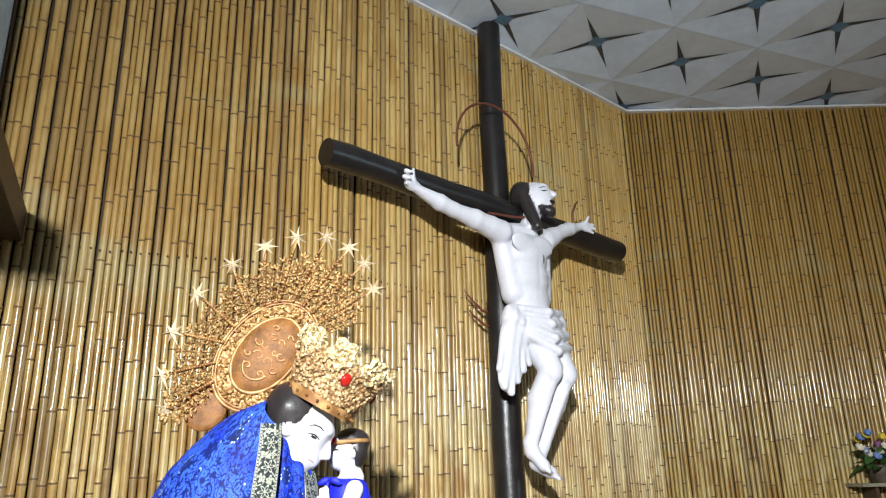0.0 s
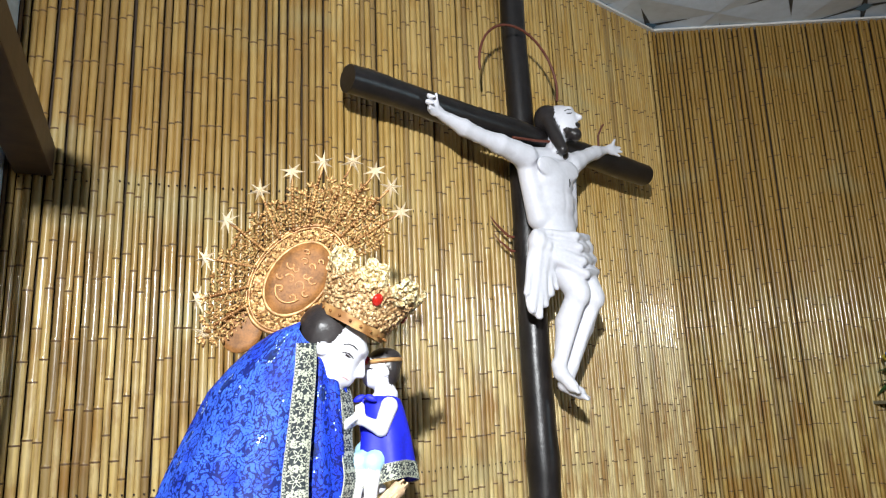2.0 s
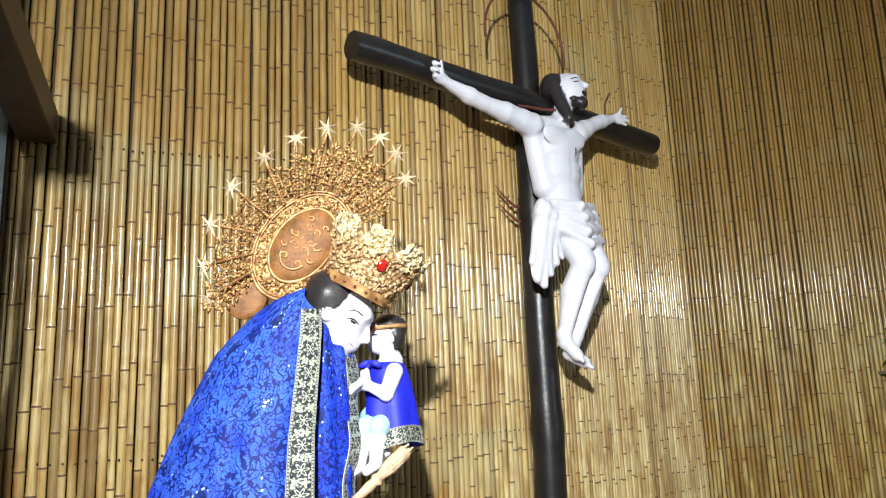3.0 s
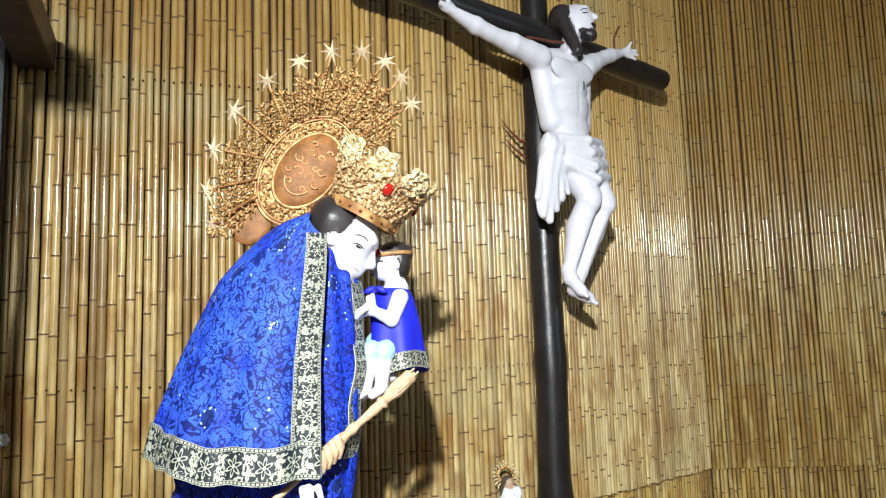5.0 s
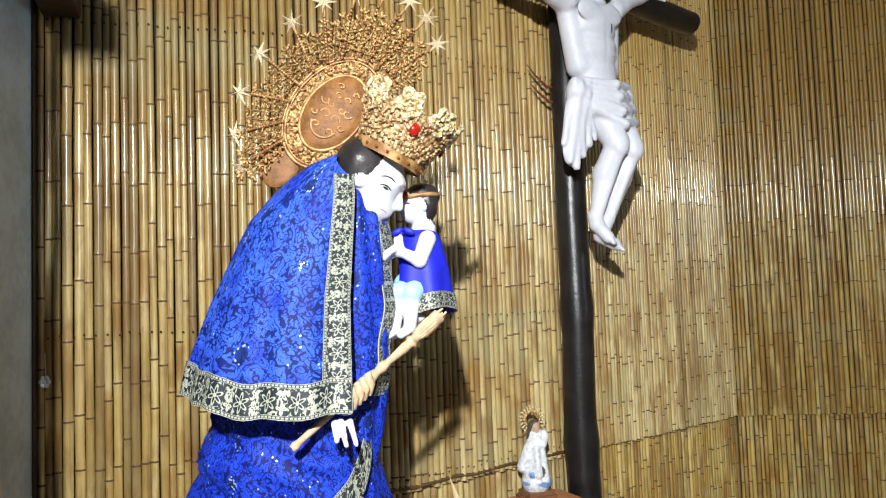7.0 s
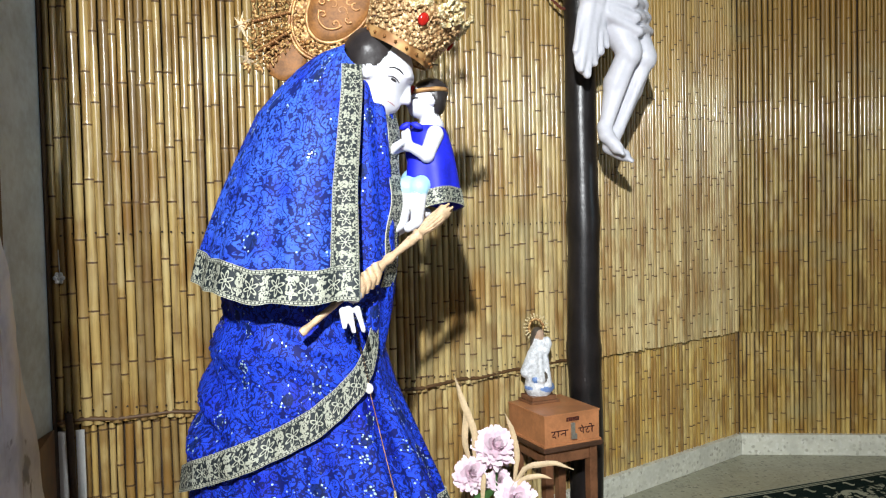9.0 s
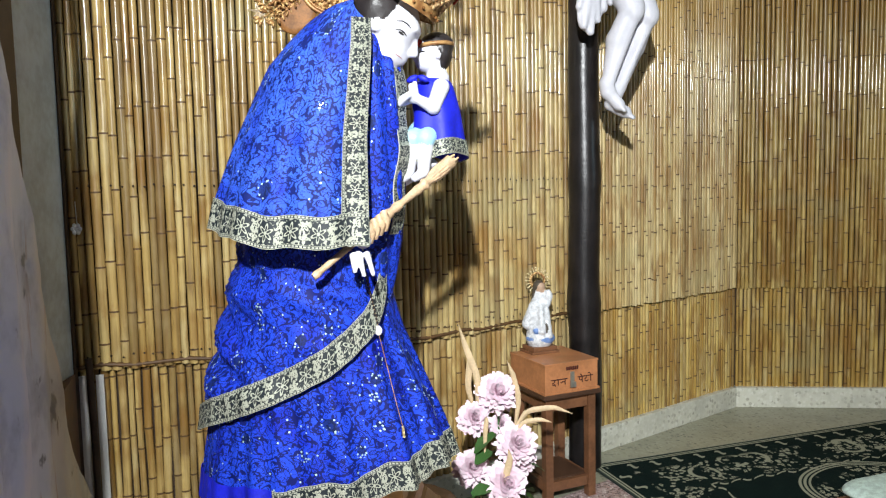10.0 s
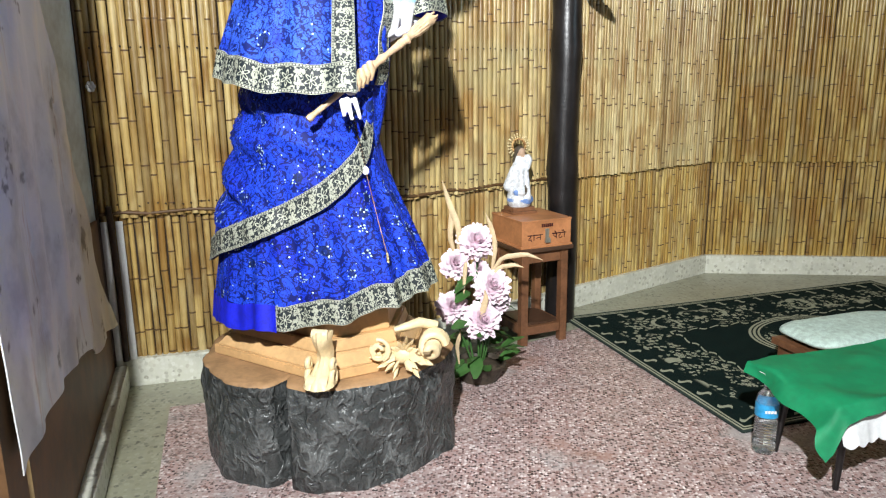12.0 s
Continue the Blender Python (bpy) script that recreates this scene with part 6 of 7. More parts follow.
def flower_arrangement():
    at = Vector((-0.06, 2.80, 0))
    t = thing("flower_arrangement", "pink artificial peonies with dried leaves in a low basket", "flowers")
    t.matrix_basis = Matrix.Translation(at)

    def bowl(u, v):
        a = 2 * math.pi * u
        r = 0.085 + 0.035 * v
        return Vector((r * math.cos(a), r * math.sin(a), 0.005 + 0.075 * v)), (u, v)
    part("basket", sheet(bowl, 40, 6, 0.008), M_pot, t, "low dark woven basket", True)
    part("basket_filling", ball(bmesh.new(), (0, 0, 0.05), (0.105, 0.105, 0.04)), M_pot, t, smooth=True)
    rng = random.Random(12)
    heads = ((-0.01, 0.0, 0.625, 0.085), (-0.10, -0.02, 0.53, 0.070), (0.06, -0.04, 0.44, 0.085), (-0.11, -0.06, 0.35, 0.075), (0.02, -0.08, 0.30, 0.085), (0.075, 0.02, 0.36, 0.065), (0.0, 0.03, 0.49, 0.05))
    for x, y, z, r in heads:
        bm = bmesh.new()
        c = Vector((x, y, z))
        for ring in range(8):
            n = 5 + ring * 3
            for k in range(n):
                tilt = 8 + ring * 17 + rng.uniform(-10, 10)
                m = Matrix.Translation(c) @ pose(0, 0, 0, 62, 0, 20) @ pose(0, 0, 0, 0, 0, 360 * k / n + ring * 23 + rng.uniform(-9, 9)) @ pose(0, 0, 0, 90 - tilt, 0, 0)
                petal(bm, m, r * rng.uniform(0.32, 0.50), r * (0.60 + 0.06 * ring) * rng.uniform(0.85, 1.1), r * 0.22)
        part("bloom", bm, M_petal, t, "ruffled pale pink bloom", True)
        tube_bm = tube(bmesh.new(), [(x * 0.2, y * 0.2, 0.06), (x * 0.6, y * 0.6 + 0.01, z * 0.55), (x, y + 0.01, z - 0.02)], 0.005, 6)
        part("stem", tube_bm, M_leaf, t, smooth=True)
    for k in range(34):
        a, z = rng.uniform(0, 2 * math.pi), rng.choice((rng.uniform(0.08, 0.22), rng.uniform(0.2, 0.55)))
        r = rng.uniform(0.02, 0.10) if z > 0.22 else rng.uniform(0.05, 0.12)
        bm = bmesh.new()
        m = Matrix.Translation((r * math.cos(a), r * math.sin(a) - 0.02, z)) @ pose(0, 0, 0, 0, 0, math.degrees(a) - 90 + rng.uniform(-40, 40)) @ pose(0, 0, 0, rng.uniform(-35, 40), rng.uniform(-25, 25), 0)
        petal(bm, m, rng.uniform(0.045, 0.07), rng.uniform(0.08, 0.12), -0.02)
        part("leaf", bm, M_leaf, t, smooth=True)
    for pts, w in ((((-0.09, 0, 0.56), (-0.085, 0, 0.68), (-0.13, 0, 0.80), (-0.155, 0, 0.885)), 0.026), (((-0.10, 0.01, 0.54), (-0.125, 0.01, 0.64), (-0.115, 0.01, 0.75), (-0.13, 0.01, 0.79)), 0.024),
                   (((0.05, 0.0, 0.45), (0.07, 0, 0.60), (0.05, 0, 0.69), (0.025, 0, 0.75)), 0.022), (((0.04, -0.02, 0.47), (0.10, -0.02, 0.56), (0.20, -0.02, 0.575), (0.27, -0.02, 0.55)), 0.022),
                   (((0.04, -0.03, 0.46), (0.09, -0.03, 0.52), (0.15, -0.03, 0.53), (0.19, -0.03, 0.52)), 0.020), (((0.0, -0.09, 0.22), (0.02, -0.10, 0.34), (0.035, -0.10, 0.40), (0.03, -0.10, 0.44)), 0.026),
                   (((-0.06, -0.08, 0.40), (-0.055, -0.085, 0.50), (-0.05, -0.085, 0.545), (-0.05, -0.085, 0.555)), 0.018), (((-0.08, -0.07, 0.08), (-0.09, -0.08, 0.18), (-0.08, -0.08, 0.22), (-0.075, -0.08, 0.25)), 0.018)):
        n = 10

        def strap(u, v, pts=pts, w=w):
            i = min(2, int(u * 3))
            s = u * 3 - i
            p = Vector(pts[i]).lerp(Vector(pts[i + 1]), s)
            d = (Vector(pts[i + 1]) - Vector(pts[i])).normalized()
            side = d.cross(Vector((0, 1, 0))).normalized()
            return p + side * (v - 0.5) * w * math.sin(math.pi * (0.08 + 0.9 * u)) + Vector((0, -0.006 * math.sin(math.pi * v), 0)), (u, v)
        part("dried_leaf", sheet(strap, n, 3, 0.0015), M_straw, t, "curled straw-coloured dried leaf", True)


flower_arrangement()


# ---- left partition: metal sheet, post, strips, beam ----
def metal_sheet_material():
    m = Nodes("stained_grey_sheet")
    pos = m.coords("Object")
    streak = m.noise(m.coords("Object", (9, 9, 1.3)), 1.0, 4.0)
    spots = m.noise(pos, 7.0, 4.0, 0.6)
    col = m.mix(m.step(streak, 0.52, 0.62), (0.66, 0.69, 0.70, 1), (0.72, 0.71, 0.69, 1))
    col = m.mix(m.math("MULTIPLY", m.step(m.noise(m.coords("Object", (14, 14, 1.1)), 1.0, 5.0, 0.65), 0.60, 0.70), 0.75), col, (0.40, 0.22, 0.11, 1))
    col = m.mix(m.math("MULTIPLY", m.step(spots, 0.60, 0.66), 0.85), col, (0.10, 0.105, 0.095, 1))
    dirt = m.noise(pos, 3.2, 5.0, 0.65)
    col = m.mix(m.math("MULTIPLY", m.step(dirt, 0.46, 0.64), 0.45), col, (0.22, 0.23, 0.23, 1))
    return m.done(col, m.math("ADD", 0.22, m.math("MULTIPLY", dirt, 0.35)), 0.1, dirt, 0.5, 0.012)


M_sheet = metal_sheet_material()


def metal_sheet():
    t = thing("metal_sheet", "stained grey corrugated metal sheet with dents and a torn edge", "metal sheet")
    m, length = wall_frame(A0, C1)
    t.matrix_basis = m
    dents = [(0.62, 0.78), (0.75, 0.88), (0.90, 1.05), (0.70, 0.60), (0.74, 0.60), (1.0, 0.82), (0.95, 0.66), (1.15, 0.62), (1.18, 0.62), (0.78, 1.22), (0.86, 0.95), (1.2, 1.1), (1.3, 0.9)]

    def surface(u, v):
        # v runs along the sheet's height; the free edge swings out towards the corner at the foot
        z_edge = 0.33 + 2.3 * v
        s_edge = 0.165 + 0.17 * min(1, v / 0.05) + 0.486 * max(0.0, z_edge - 0.46)
        s = s_edge + (length - s_edge - 0.01) * u
        lift = max(0.0, 0.33 - 0.0 + (0.17 * math.sin(min(1.0, (s - 0.13) / 1.2) * math.pi * 0.5)))
        z = lift + (2.63 - lift) * v - 0.05 * math.exp(-((s - 0.62) / 0.10) ** 2) * max(0, 1 - v * 6)
        wave = 0.006 * math.sin(s * 26 + z * 1.3) + 0.010 * noise.noise((s * 5, z * 3, 0)) + 0.006 * abs(noise.noise((s * 11, z * 7, 4)))
        flare = 0.03 * math.exp(-v * 9) * math.exp(-u * 3)
        dent = sum(0.010 * math.exp(-((s - a) / 0.014) ** 2 - ((z - b) / 0.011) ** 2) for a, b in dents)
        return Vector((s, 0.022 + wave + flare - dent, z)), (s, z)
    bm = sheet(surface, 110, 150, 0.003)
    part("panel", bm, M_sheet, t, smooth=True)


metal_sheet()


def on_partition(name, label, category, s0, s1, y0, y1, z0, z1, mat, partname):
    t = thing(name, label, category)
    m, _ = wall_frame(A0, RECESS)
    t.matrix_basis = m
    part(partname, boxed(s0, s1, y0, y1, z0, z1, 0.004), mat, t)
    return t


on_partition("timber_post", "dark brown timber post against the partition", "post", 0.36, 0.60, 0.001, 0.020, 0.72, TOP - 0.03, M_brownwood, "post")
on_partition("corner_batten", "dark brown corner batten beside the canes", "batten", 0.004, 0.03, 0.001, 0.007, 0.10, TOP - 0.03, M_brownwood, "batten")

mA, lenA = wall_frame(A0, A1)
for k, (x0, x1) in enumerate(((0.006, 0.034), (0.064, 0.092))):
    t = thing("white_strip", "narrow white painted board strip standing on the skirting", "board", group="white strips in the corner")
    t.matrix_basis = mA
    part("board", boxed(x0, x1, -0.004, 0.006, 0.126, 0.735, 0.002), M_whiteplaster, t)
t = thing("corner_pole", "thin grey-brown pole between two white strips", "pole")
t.matrix_basis = mA
part("pole", tube(bmesh.new(), [(0.048, -0.010, 0.125), (0.051, -0.010, 0.45), (0.046, -0.010, 0.80)], 0.013, 12, wobble=0.2), M_brownwood, t, smooth=True)

t = thing("knob", "small round white ceramic pull hanging on the canes", "knob")
t.matrix_basis = Matrix.Translation((-1.582, 2.573, 1.283))
bm = bmesh.new()
for k in range(6):
    a = math.pi * k / 3
    ball(bm, (0.014 * math.cos(a), -0.008, 0.014 * math.sin(a)), (0.009, 0.006, 0.009), None, 8)
ball(bm, (0, -0.006, 0), (0.014, 0.006, 0.014), None, 10)
part("rosette", bm, M_whiteplaster, t, smooth=True)
part("cord", tube(bmesh.new(), [(0, -0.002, 0.015), (-0.002, -0.002, 0.06), (-0.004, -0.001, 0.10)], 0.0014, 6), M_whiteplaster, t)

t = thing("overhead_beam", "dark brown timber beam end running overhead along the partition", "beam")
m, _ = wall_frame(A0, C1)
t.matrix_basis = m
part("beam", boxed(0.004, 1.65, 0.026, 0.150, 2.577, 2.697, 0.006), M_brownwood, t)


# ---- carpet ----
CARPET = Matrix(((0.911, 0.404, 0, 0.363), (0.413, -0.915, 0, 3.652), (0, 0, 1, 0.004), (0, 0, 0, 1)))
CL, CB = 2.16, 1.42


def carpet_material():
    m = Nodes("green_patterned_carpet")
    uv, u, v = uv_of(m)
    du = m.math("MINIMUM", u, m.math("SUBTRACT", CL, u))
    dv = m.math("MINIMUM", v, m.math("SUBTRACT", CB, v))
    d = m.math("MINIMUM", du, dv)
    along = m.math("ADD", u, v)

    def band(x, at, half, soft=0.003):
        return m.step(m.math("ABSOLUTE", m.math("SUBTRACT", x, at)), half + soft, half)
    edge = m.math("MAXIMUM", band(d, 0.012, 0.003), band(d, 0.028, 0.003))
    inner = m.math("MULTIPLY", band(m.math("ADD", d, m.math("MULTIPLY", m.math("SINE", m.math("MULTIPLY", along, 48.0)), 0.012)), 0.405, 0.005), m.math("GREATER_THAN", m.math("SINE", m.math("MULTIPLY", along, 96.0)), -0.75))
    # running scroll near the edge
    ph = m.math("MULTIPLY", m.math("FRACT", m.math("DIVIDE", along, 0.13)), 6.2832)
    wave = m.math("ADD", 0.078, m.math("MULTIPLY", m.math("SINE", ph), 0.022))
    run = m.math("MULTIPLY", band(d, wave, 0.007), m.math("GREATER_THAN", m.math("COSINE", ph), -0.35))
    # scattered blossoms in the wide border
    warp = m.node("ShaderNodeTexNoise", Vector=uv, Scale=9.0, Detail=2.0)
    bent = m.mix(0.06, uv, warp.outputs[1], "ADD")
    cells = m.voronoi(bent, 38.0)
    ring = m.step(m.math("ABSOLUTE", m.math("SUBTRACT", cells.outputs["Distance"], 0.30)), 0.16, 0.10)
    where = m.math("MULTIPLY", m.step(m.noise(uv, 6.4, 2.0), 0.44, 0.49), m.math("MULTIPLY", m.step(d, 0.13, 0.16), m.step(d, 0.40, 0.36)))
    bloom = m.math("MULTIPLY", ring, where)
    # C-scrolls
    big = m.voronoi(uv, 4.2)
    cs = m.math("MULTIPLY", band(big.outputs["Distance"], 0.28, 0.035, 0.02), m.math("MULTIPLY", m.step(d, 0.12, 0.15), m.step(d, 0.37, 0.34)))
    cs = m.math("MULTIPLY", cs, m.math("GREATER_THAN", m.noise(uv, 6.0, 1.0), 0.47))
    # middle medallion of three rings
    pu = m.math("DIVIDE", m.math("SUBTRACT", u, 1.09), 1.25)
    pv = m.math("SUBTRACT", v, 0.70)
    r = m.math("SQRT", m.math("ADD", m.math("MULTIPLY", pu, pu), m.math("MULTIPLY", pv, pv)))
    med = m.math("MAXIMUM", m.math("MAXIMUM", band(r, 0.30, 0.004), band(r, 0.282, 0.004)), band(r, 0.264, 0.003))
    medbloom = m.math("MULTIPLY", ring, m.math("MULTIPLY", m.step(r, 0.26, 0.24), m.step(m.noise(uv, 7.0, 2.0), 0.46, 0.52)))
    mask = edge
    for x in (inner, run, bloom, cs, med, medbloom):
        mask = m.math("MAXIMUM", mask, x)
    pile = m.noise(uv, 260.0, 2.0)
    mask = m.math("MULTIPLY", mask, m.math("ADD", 0.45, m.math("MULTIPLY", pile, 0.6)))
    ground = m.mix(m.noise(uv, 14.0, 3.0), (0.003, 0.008, 0.008, 1), (0.008, 0.019, 0.016, 1))
    col = m.mix(mask, ground, (0.42, 0.43, 0.31, 1))
    return m.done(col, 0.95, 0.0, pile, 0.6, 0.004, **{"Specular IOR Level": 0.06})


def carpet():
    t = thing("carpet", "dark green carpet with cream scroll and floral border", "carpet")
    t.matrix_basis = CARPET

    def top(u, v):
        z = 0.009 + 0.002 * noise.noise((u * 9, v * 7, 0)) * (1 if 0.01 < u < 0.99 else 0)
        return Vector((CL * u, CB * v, z)), (CL * u, CB * v)
    part("carpet_field", sheet(top, 60, 40, 0.008), carpet_material(), t, smooth=True)
    bm = bmesh.new()
    pts = [(0, 0, 0.006), (CL, 0, 0.006), (CL, CB, 0.006), (0, CB, 0.006), (0, 0, 0.006)]
    for a, b in zip(pts, pts[1:]):
        tube(bm, [a, b], 0.006, 6)
    part("bound_edge", bm, plain("carpet_binding", (0.015, 0.028, 0.022, 1), 0.9, vary=0.4, scale=60), t, "dark bound carpet edge", True)


carpet()

# ---- low table with cloths, cushion bench, bottle ----
M_green_cloth = plain("green_cloth", (0.004, 0.22, 0.085, 1), 0.65, vary=0.22, scale=7, bump=0.25)
M_lace = plain("white_lace", (0.75, 0.76, 0.76, 1), 0.7, vary=0.08, scale=60)
M_pillow = plain("pale_green_print", (0.50, 0.62, 0.55, 1), 0.75, vary=0.25, scale=45, bump=0.3)
TABLE = Matrix(((0.911, 0.404, 0, 0.930), (0.413, -0.915, 0, 2.265), (0, 0, 1, 0), (0, 0, 0, 1)))


def low_table():
    t = thing("low_table", "low dark wooden table on slanting legs under a green cloth", "table")
    t.matrix_basis = TABLE
    part("top", boxed(0.03, 0.92, 0.02, 0.36, 0.272, 0.294, 0.004), M_darkwood, t)
    for x in (0.09, 0.86):
        for y in (0.08, 0.32):
            sy = 1 if y > 0.2 else -1
            part("leg", tube(bmesh.new(), [(x, y, 0.276), (x - (0.025 if x < 0.5 else -0.025), y + 0.012 * sy, 0.0)], [0.016, 0.009], 8), M_darkwood, t, "slender tapered leg", True)
    for y in (0.04, 0.34):
        part("apron", boxed(0.06, 0.90, y - 0.008, y + 0.008, 0.228, 0.273, 0.002), M_darkwood, t)
    c = thing("green_tablecloth", "plain emerald green cloth draped over the low table", "tablecloth")
    c.matrix_basis = TABLE

    def cloth(u, v):
        x, y = -0.12 + 1.11 * u, -0.03 + 0.56 * v
        z = 0.308
        side = min(1.0, max(0.06, y / 0.45))
        over_y = max(0.0, y - 0.37)
        over_x = max(0.0, -x)
        hang = over_y / 0.16 * (0.012 + 0.060 * max(0.0, 1 - (x + 0.12) / 0.27)) + over_x / 0.12 * 0.070 * side
        z -= hang + over_x * 0.35 * (1 - side) + 0.02 * over_y * math.sin(u * 34)
        yy = min(y, 0.37) + over_y / 0.16 * 0.038 + 0.014 * math.sin(u * 24 + hang * 9) * min(1, hang * 9)
        z += 0.006 * noise.noise((x * 9, y * 9, 1)) + 0.022 * max(0, noise.noise((x * 5, y * 6, 3))) + 0.010 * abs(noise.noise((x * 11 + y * 7, y * 4, 8))) + 0.004
        return Vector((max(x, 0.0) - over_x * 0.8 * side + 0.012 * math.sin(y * 26) * min(1, over_x * 12), yy, max(z, 0.09))), (x, y)
    part("cloth", sheet(cloth, 70, 44, 0.003), M_green_cloth, c, smooth=True)
    lace = thing("lace_cloth", "white scalloped lace cloth under the green cloth", "tablecloth")
    lace.matrix_basis = TABLE

    def under(u, v):
        x, y = 0.002 + 0.938 * u, 0.0 + 0.56 * v
        over = max(0.0, y - 0.365)
        z = 0.2980 - over * 0.50 - 0.014 * abs(math.sin(u * 60)) * max(0.0, v * 4 - 3) - max(0.0, -x) * 1.3
        return Vector((x, min(y, 0.365) + over * 0.18 + 0.010 * math.sin(u * 30) * min(1, over * 8), z)), (x, y)
    part("cloth", sheet(under, 120, 26, 0.002), M_lace, lace, smooth=True)


low_table()

BENCH = Matrix(((0.911, 0.404, 0, 1.20), (0.413, -0.915, 0, 2.90), (0, 0, 1, 0), (0, 0, 0, 1)))


def cushion_bench():
    t = thing("kneeling_bench", "low reddish wooden kneeler standing on the carpet", "bench")
    t.matrix_basis = BENCH
    part("top", boxed(0.0, 0.62, 0.0, 0.28, 0.165, 0.195, 0.004), M_stoolwood, t)
    for x in (0.02, 0.56):
        part("side", boxed(x, x + 0.035, 0.02, 0.26, 0.015, 0.165, 0.003), M_stoolwood, t)
    part("rail", boxed(0.055, 0.56, 0.23, 0.25, 0.09, 0.15, 0.003), M_stoolwood, t)
    c = thing("cushion", "flat pale green printed cushion on the kneeler", "cushion")
    c.matrix_basis = BENCH

    def pad(u, v):
        a, b = u * 2 * math.pi, (v - 0.5) * math.pi
        ca, sa, cb = math.cos(a), math.sin(a), max(0.0, math.cos(b))
        k = 0.45
        sx, sy = math.copysign(abs(ca) ** k, ca), math.copysign(abs(sa) ** k, sa)
        rr = cb ** 0.35
        return Vector((0.34 + 0.33 * sx * rr, 0.12 + 0.155 * sy * rr, 0.227 + 0.029 * math.sin(b) + 0.004 * noise.noise((sx * 3 * rr, sy * 3 * rr, b)))), (u, v)
    part("pad", sheet(pad, 60, 20), M_pillow, c, smooth=True)


cushion_bench()


def water_bottle():
    t = thing("water_bottle", "clear ribbed plastic water bottle with a blue label", "bottle")
    t.matrix_basis = pose(0.975, 2.225, 0.004)
    m = Nodes("clear_plastic")
    M_clear = m.done((0.92, 0.96, 0.98, 1), 0.06, 0.0, Transmission_Weight=0.95, IOR=1.33)
    M_blue = plain("blue_label", (0.03, 0.32, 0.62, 1), 0.4, vary=0.3, scale=50)
    prof = [(0.0, 0.020), (0.004, 0.035), (0.016, 0.038)]
    for k in range(10):
        z = 0.026 + 0.0105 * k
        prof += [(z, 0.0385), (z + 0.005, 0.0352)]
    prof += [(0.135, 0.038), (0.19, 0.038), (0.205, 0.036), (0.222, 0.028), (0.237, 0.016), (0.25, 0.0135)]
    part("body", tube(bmesh.new(), [(0, 0, z) for z, _ in prof], [r for _, r in prof], 24), M_clear, t, smooth=True)
    lab = part("label", tube(bmesh.new(), [(0, 0, 0.140), (0, 0, 0.188)], 0.0388, 24, caps=False), M_blue, t, "blue printed label")
    for k in range(4):
        part("bar", boxed(-0.018 + 0.010 * k, -0.011 + 0.010 * k, -0.0402, -0.0386, 0.160, 0.170), M_lace, lab, "unreadable white print")
    part("cap", tube(bmesh.new(), [(0, 0, 0.248), (0, 0, 0.268)], 0.0155, 18), M_lace, t, "white screw cap", True)


water_bottle()


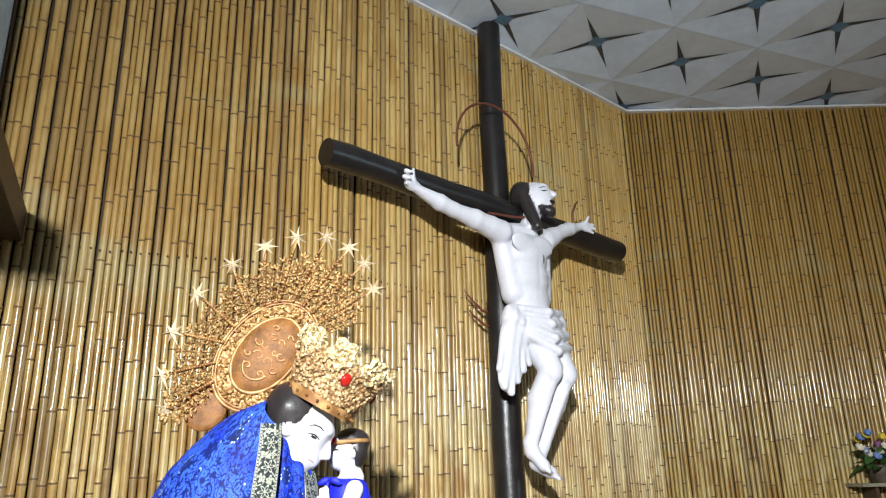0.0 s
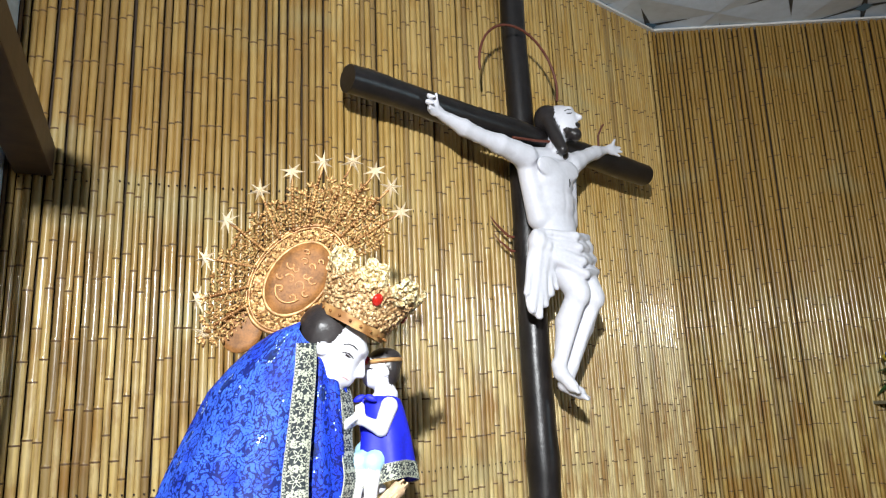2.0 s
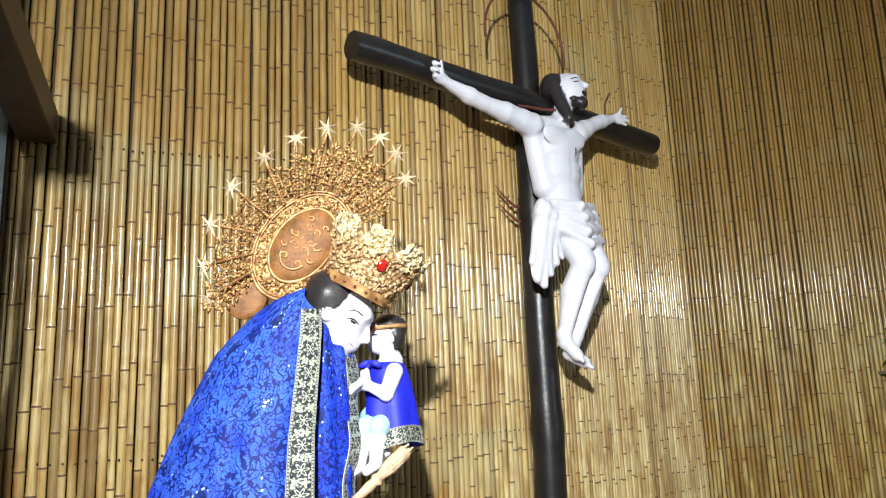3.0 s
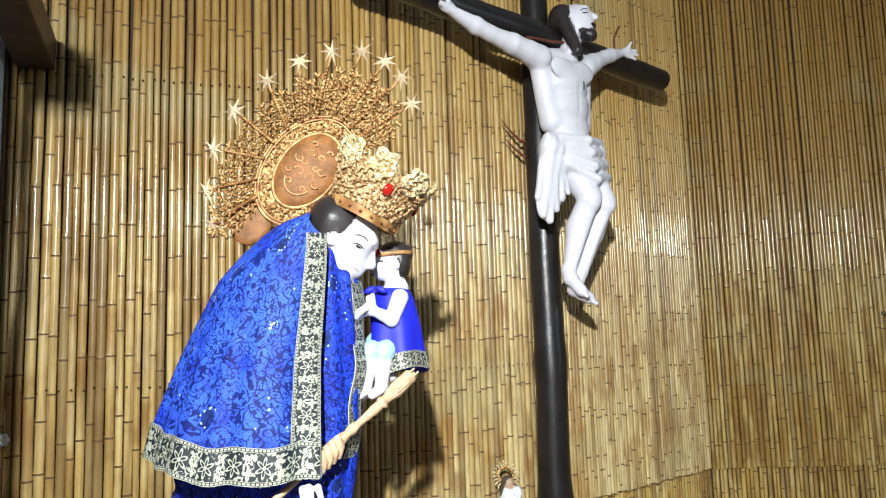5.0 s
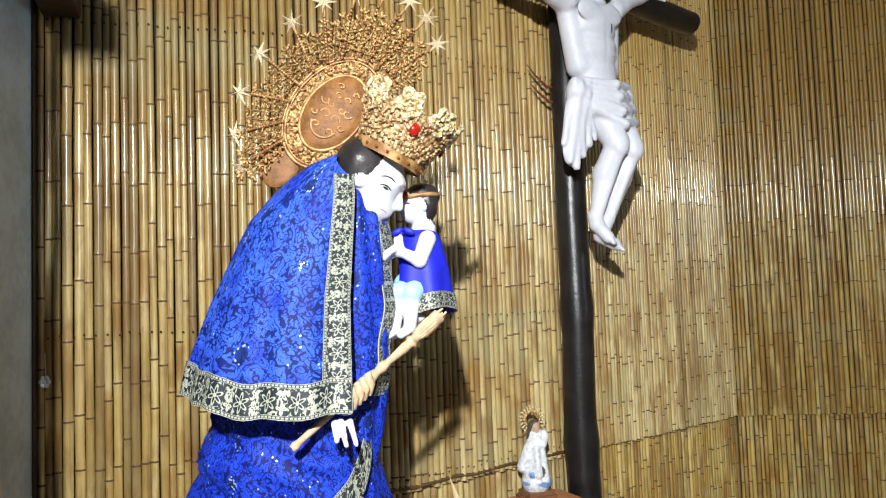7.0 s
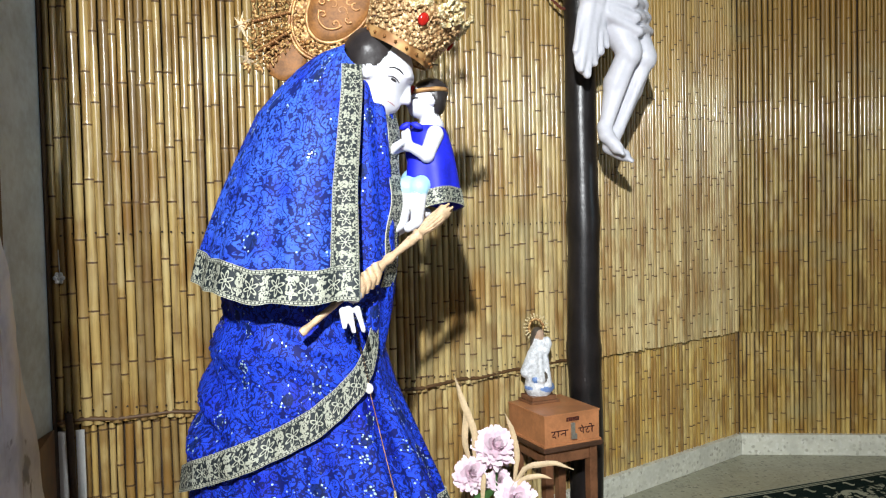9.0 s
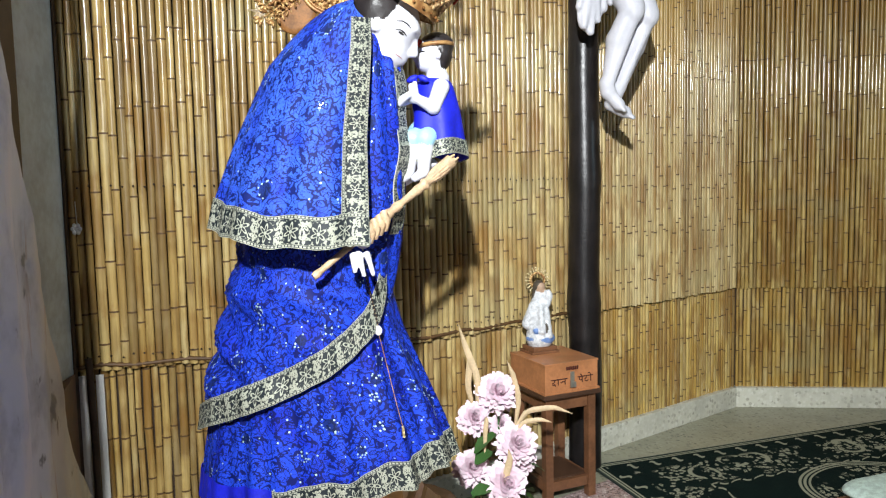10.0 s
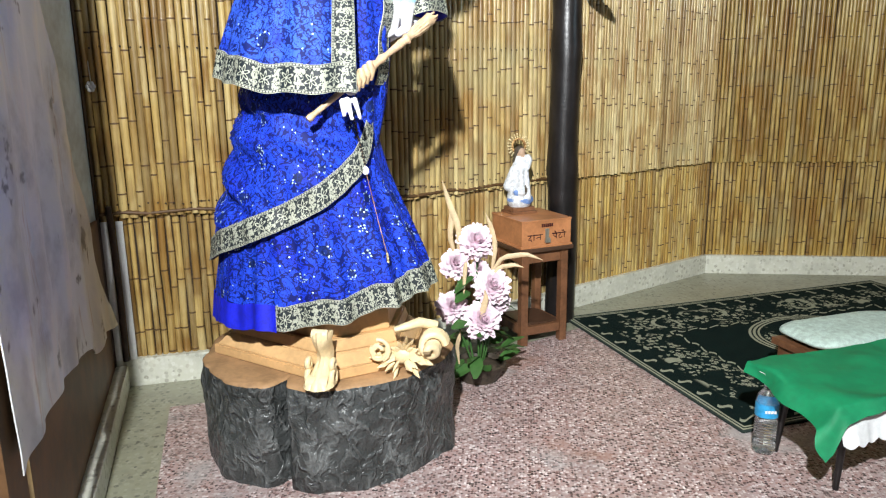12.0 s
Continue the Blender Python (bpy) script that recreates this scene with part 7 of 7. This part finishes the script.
# ---- wall planter ----
def wall_planter():
    sh = thing("wall_shelf", "narrow grey wooden shelf on the cane wall", "shelf")
    part("board", boxed(2.41, 2.95, 4.52, 4.73, 1.625, 1.645, 0.003), plain("grey_shelf", (0.24, 0.22, 0.15, 1), 0.6), sh)
    part("bracket", boxed(2.50, 2.52, 4.56, 4.73, 1.54, 1.626, 0.003), M_brownwood, sh)
    part("bracket", boxed(2.84, 2.86, 4.56, 4.73, 1.54, 1.626, 0.003), M_brownwood, sh)
    t = thing("flower_pot", "dark pot of mixed artificial flowers on the wall shelf", "flowers")
    t.matrix_basis = pose(2.58, 4.61, 1.645)
    part("pot", tube(bmesh.new(), [(0, 0, 0), (0, 0, 0.02), (0, 0, 0.09), (0, 0, 0.10)], [0.06, 0.065, 0.085, 0.08], 20), M_pot, t, smooth=True)
    rng = random.Random(31)
    cols = {"cream": (0.6, 0.55, 0.42, 1), "purple": (0.17, 0.05, 0.14, 1), "yellow": (0.55, 0.42, 0.04, 1), "blue": (0.12, 0.20, 0.42, 1)}
    mats = [plain(k + "_flower", c, 0.6, vary=0.3, scale=60) for k, c in cols.items()]
    for k in range(30):
        a, b = rng.uniform(0, 2 * math.pi), rng.uniform(0.05, 0.23)
        bm = bmesh.new()
        m = Matrix.Translation((b * 0.4 * math.cos(a), b * 0.25 * math.sin(a) - 0.02, rng.uniform(0.08, 0.2))) @ pose(0, 0, 0, 0, 0, math.degrees(a) - 90) @ pose(0, 0, 0, rng.uniform(-20, 60), rng.uniform(-30, 30), 0)
        petal(bm, m, rng.uniform(0.04, 0.06), rng.uniform(0.10, 0.17), -0.03)
        part("leaf", bm, M_leaf, t, smooth=True)
    for k in range(22):
        a, b = rng.uniform(0, 2 * math.pi), rng.uniform(0.0, 0.24)
        bm = bmesh.new()
        c = Vector((b * math.cos(a), b * 0.3 * math.sin(a) - 0.06, 0.13 + 0.17 * rng.random() * (1 - b)))
        for j in range(8):
            petal(bm, Matrix.Translation(c) @ pose(0, 0, 0, 55, 0, 0) @ pose(0, 0, 0, 0, 0, 45 * j) @ pose(0, 0, 0, 35, 0, 0), 0.026, 0.036, 0.006)
        part("bloom", bm, rng.choice(mats), t, smooth=True)


wall_planter()


# ---- lamp behind the walk ----
def wall_lamp():
    t = thing("pendant_lamp", "white pendant lamp hanging behind the walkway", "lamp")
    x, y, z = LAMP
    glow = bpy.data.materials.new("lamp_glow")
    glow.use_nodes = True
    b = glow.node_tree.nodes["Principled BSDF"]
    b.inputs["Emission Color"].default_value = (1, 0.97, 0.93, 1)
    b.inputs["Emission Strength"].default_value = 6.0
    part("rod", tube(bmesh.new(), [(x, y - 0.12, z + 0.1), (x, y - 0.12, TOP + 0.01)], 0.008, 8), M_whiteplaster, t)
    part("housing", boxed(x - 0.13, x + 0.13, y - 0.20, y - 0.06, z - 0.17, z + 0.17, 0.01), M_whiteplaster, t)
    part("tube", boxed(x - 0.09, x + 0.09, y - 0.058, y - 0.05, z - 0.14, z + 0.14, 0.002), glow, t, "glowing lamp front")


wall_lamp()
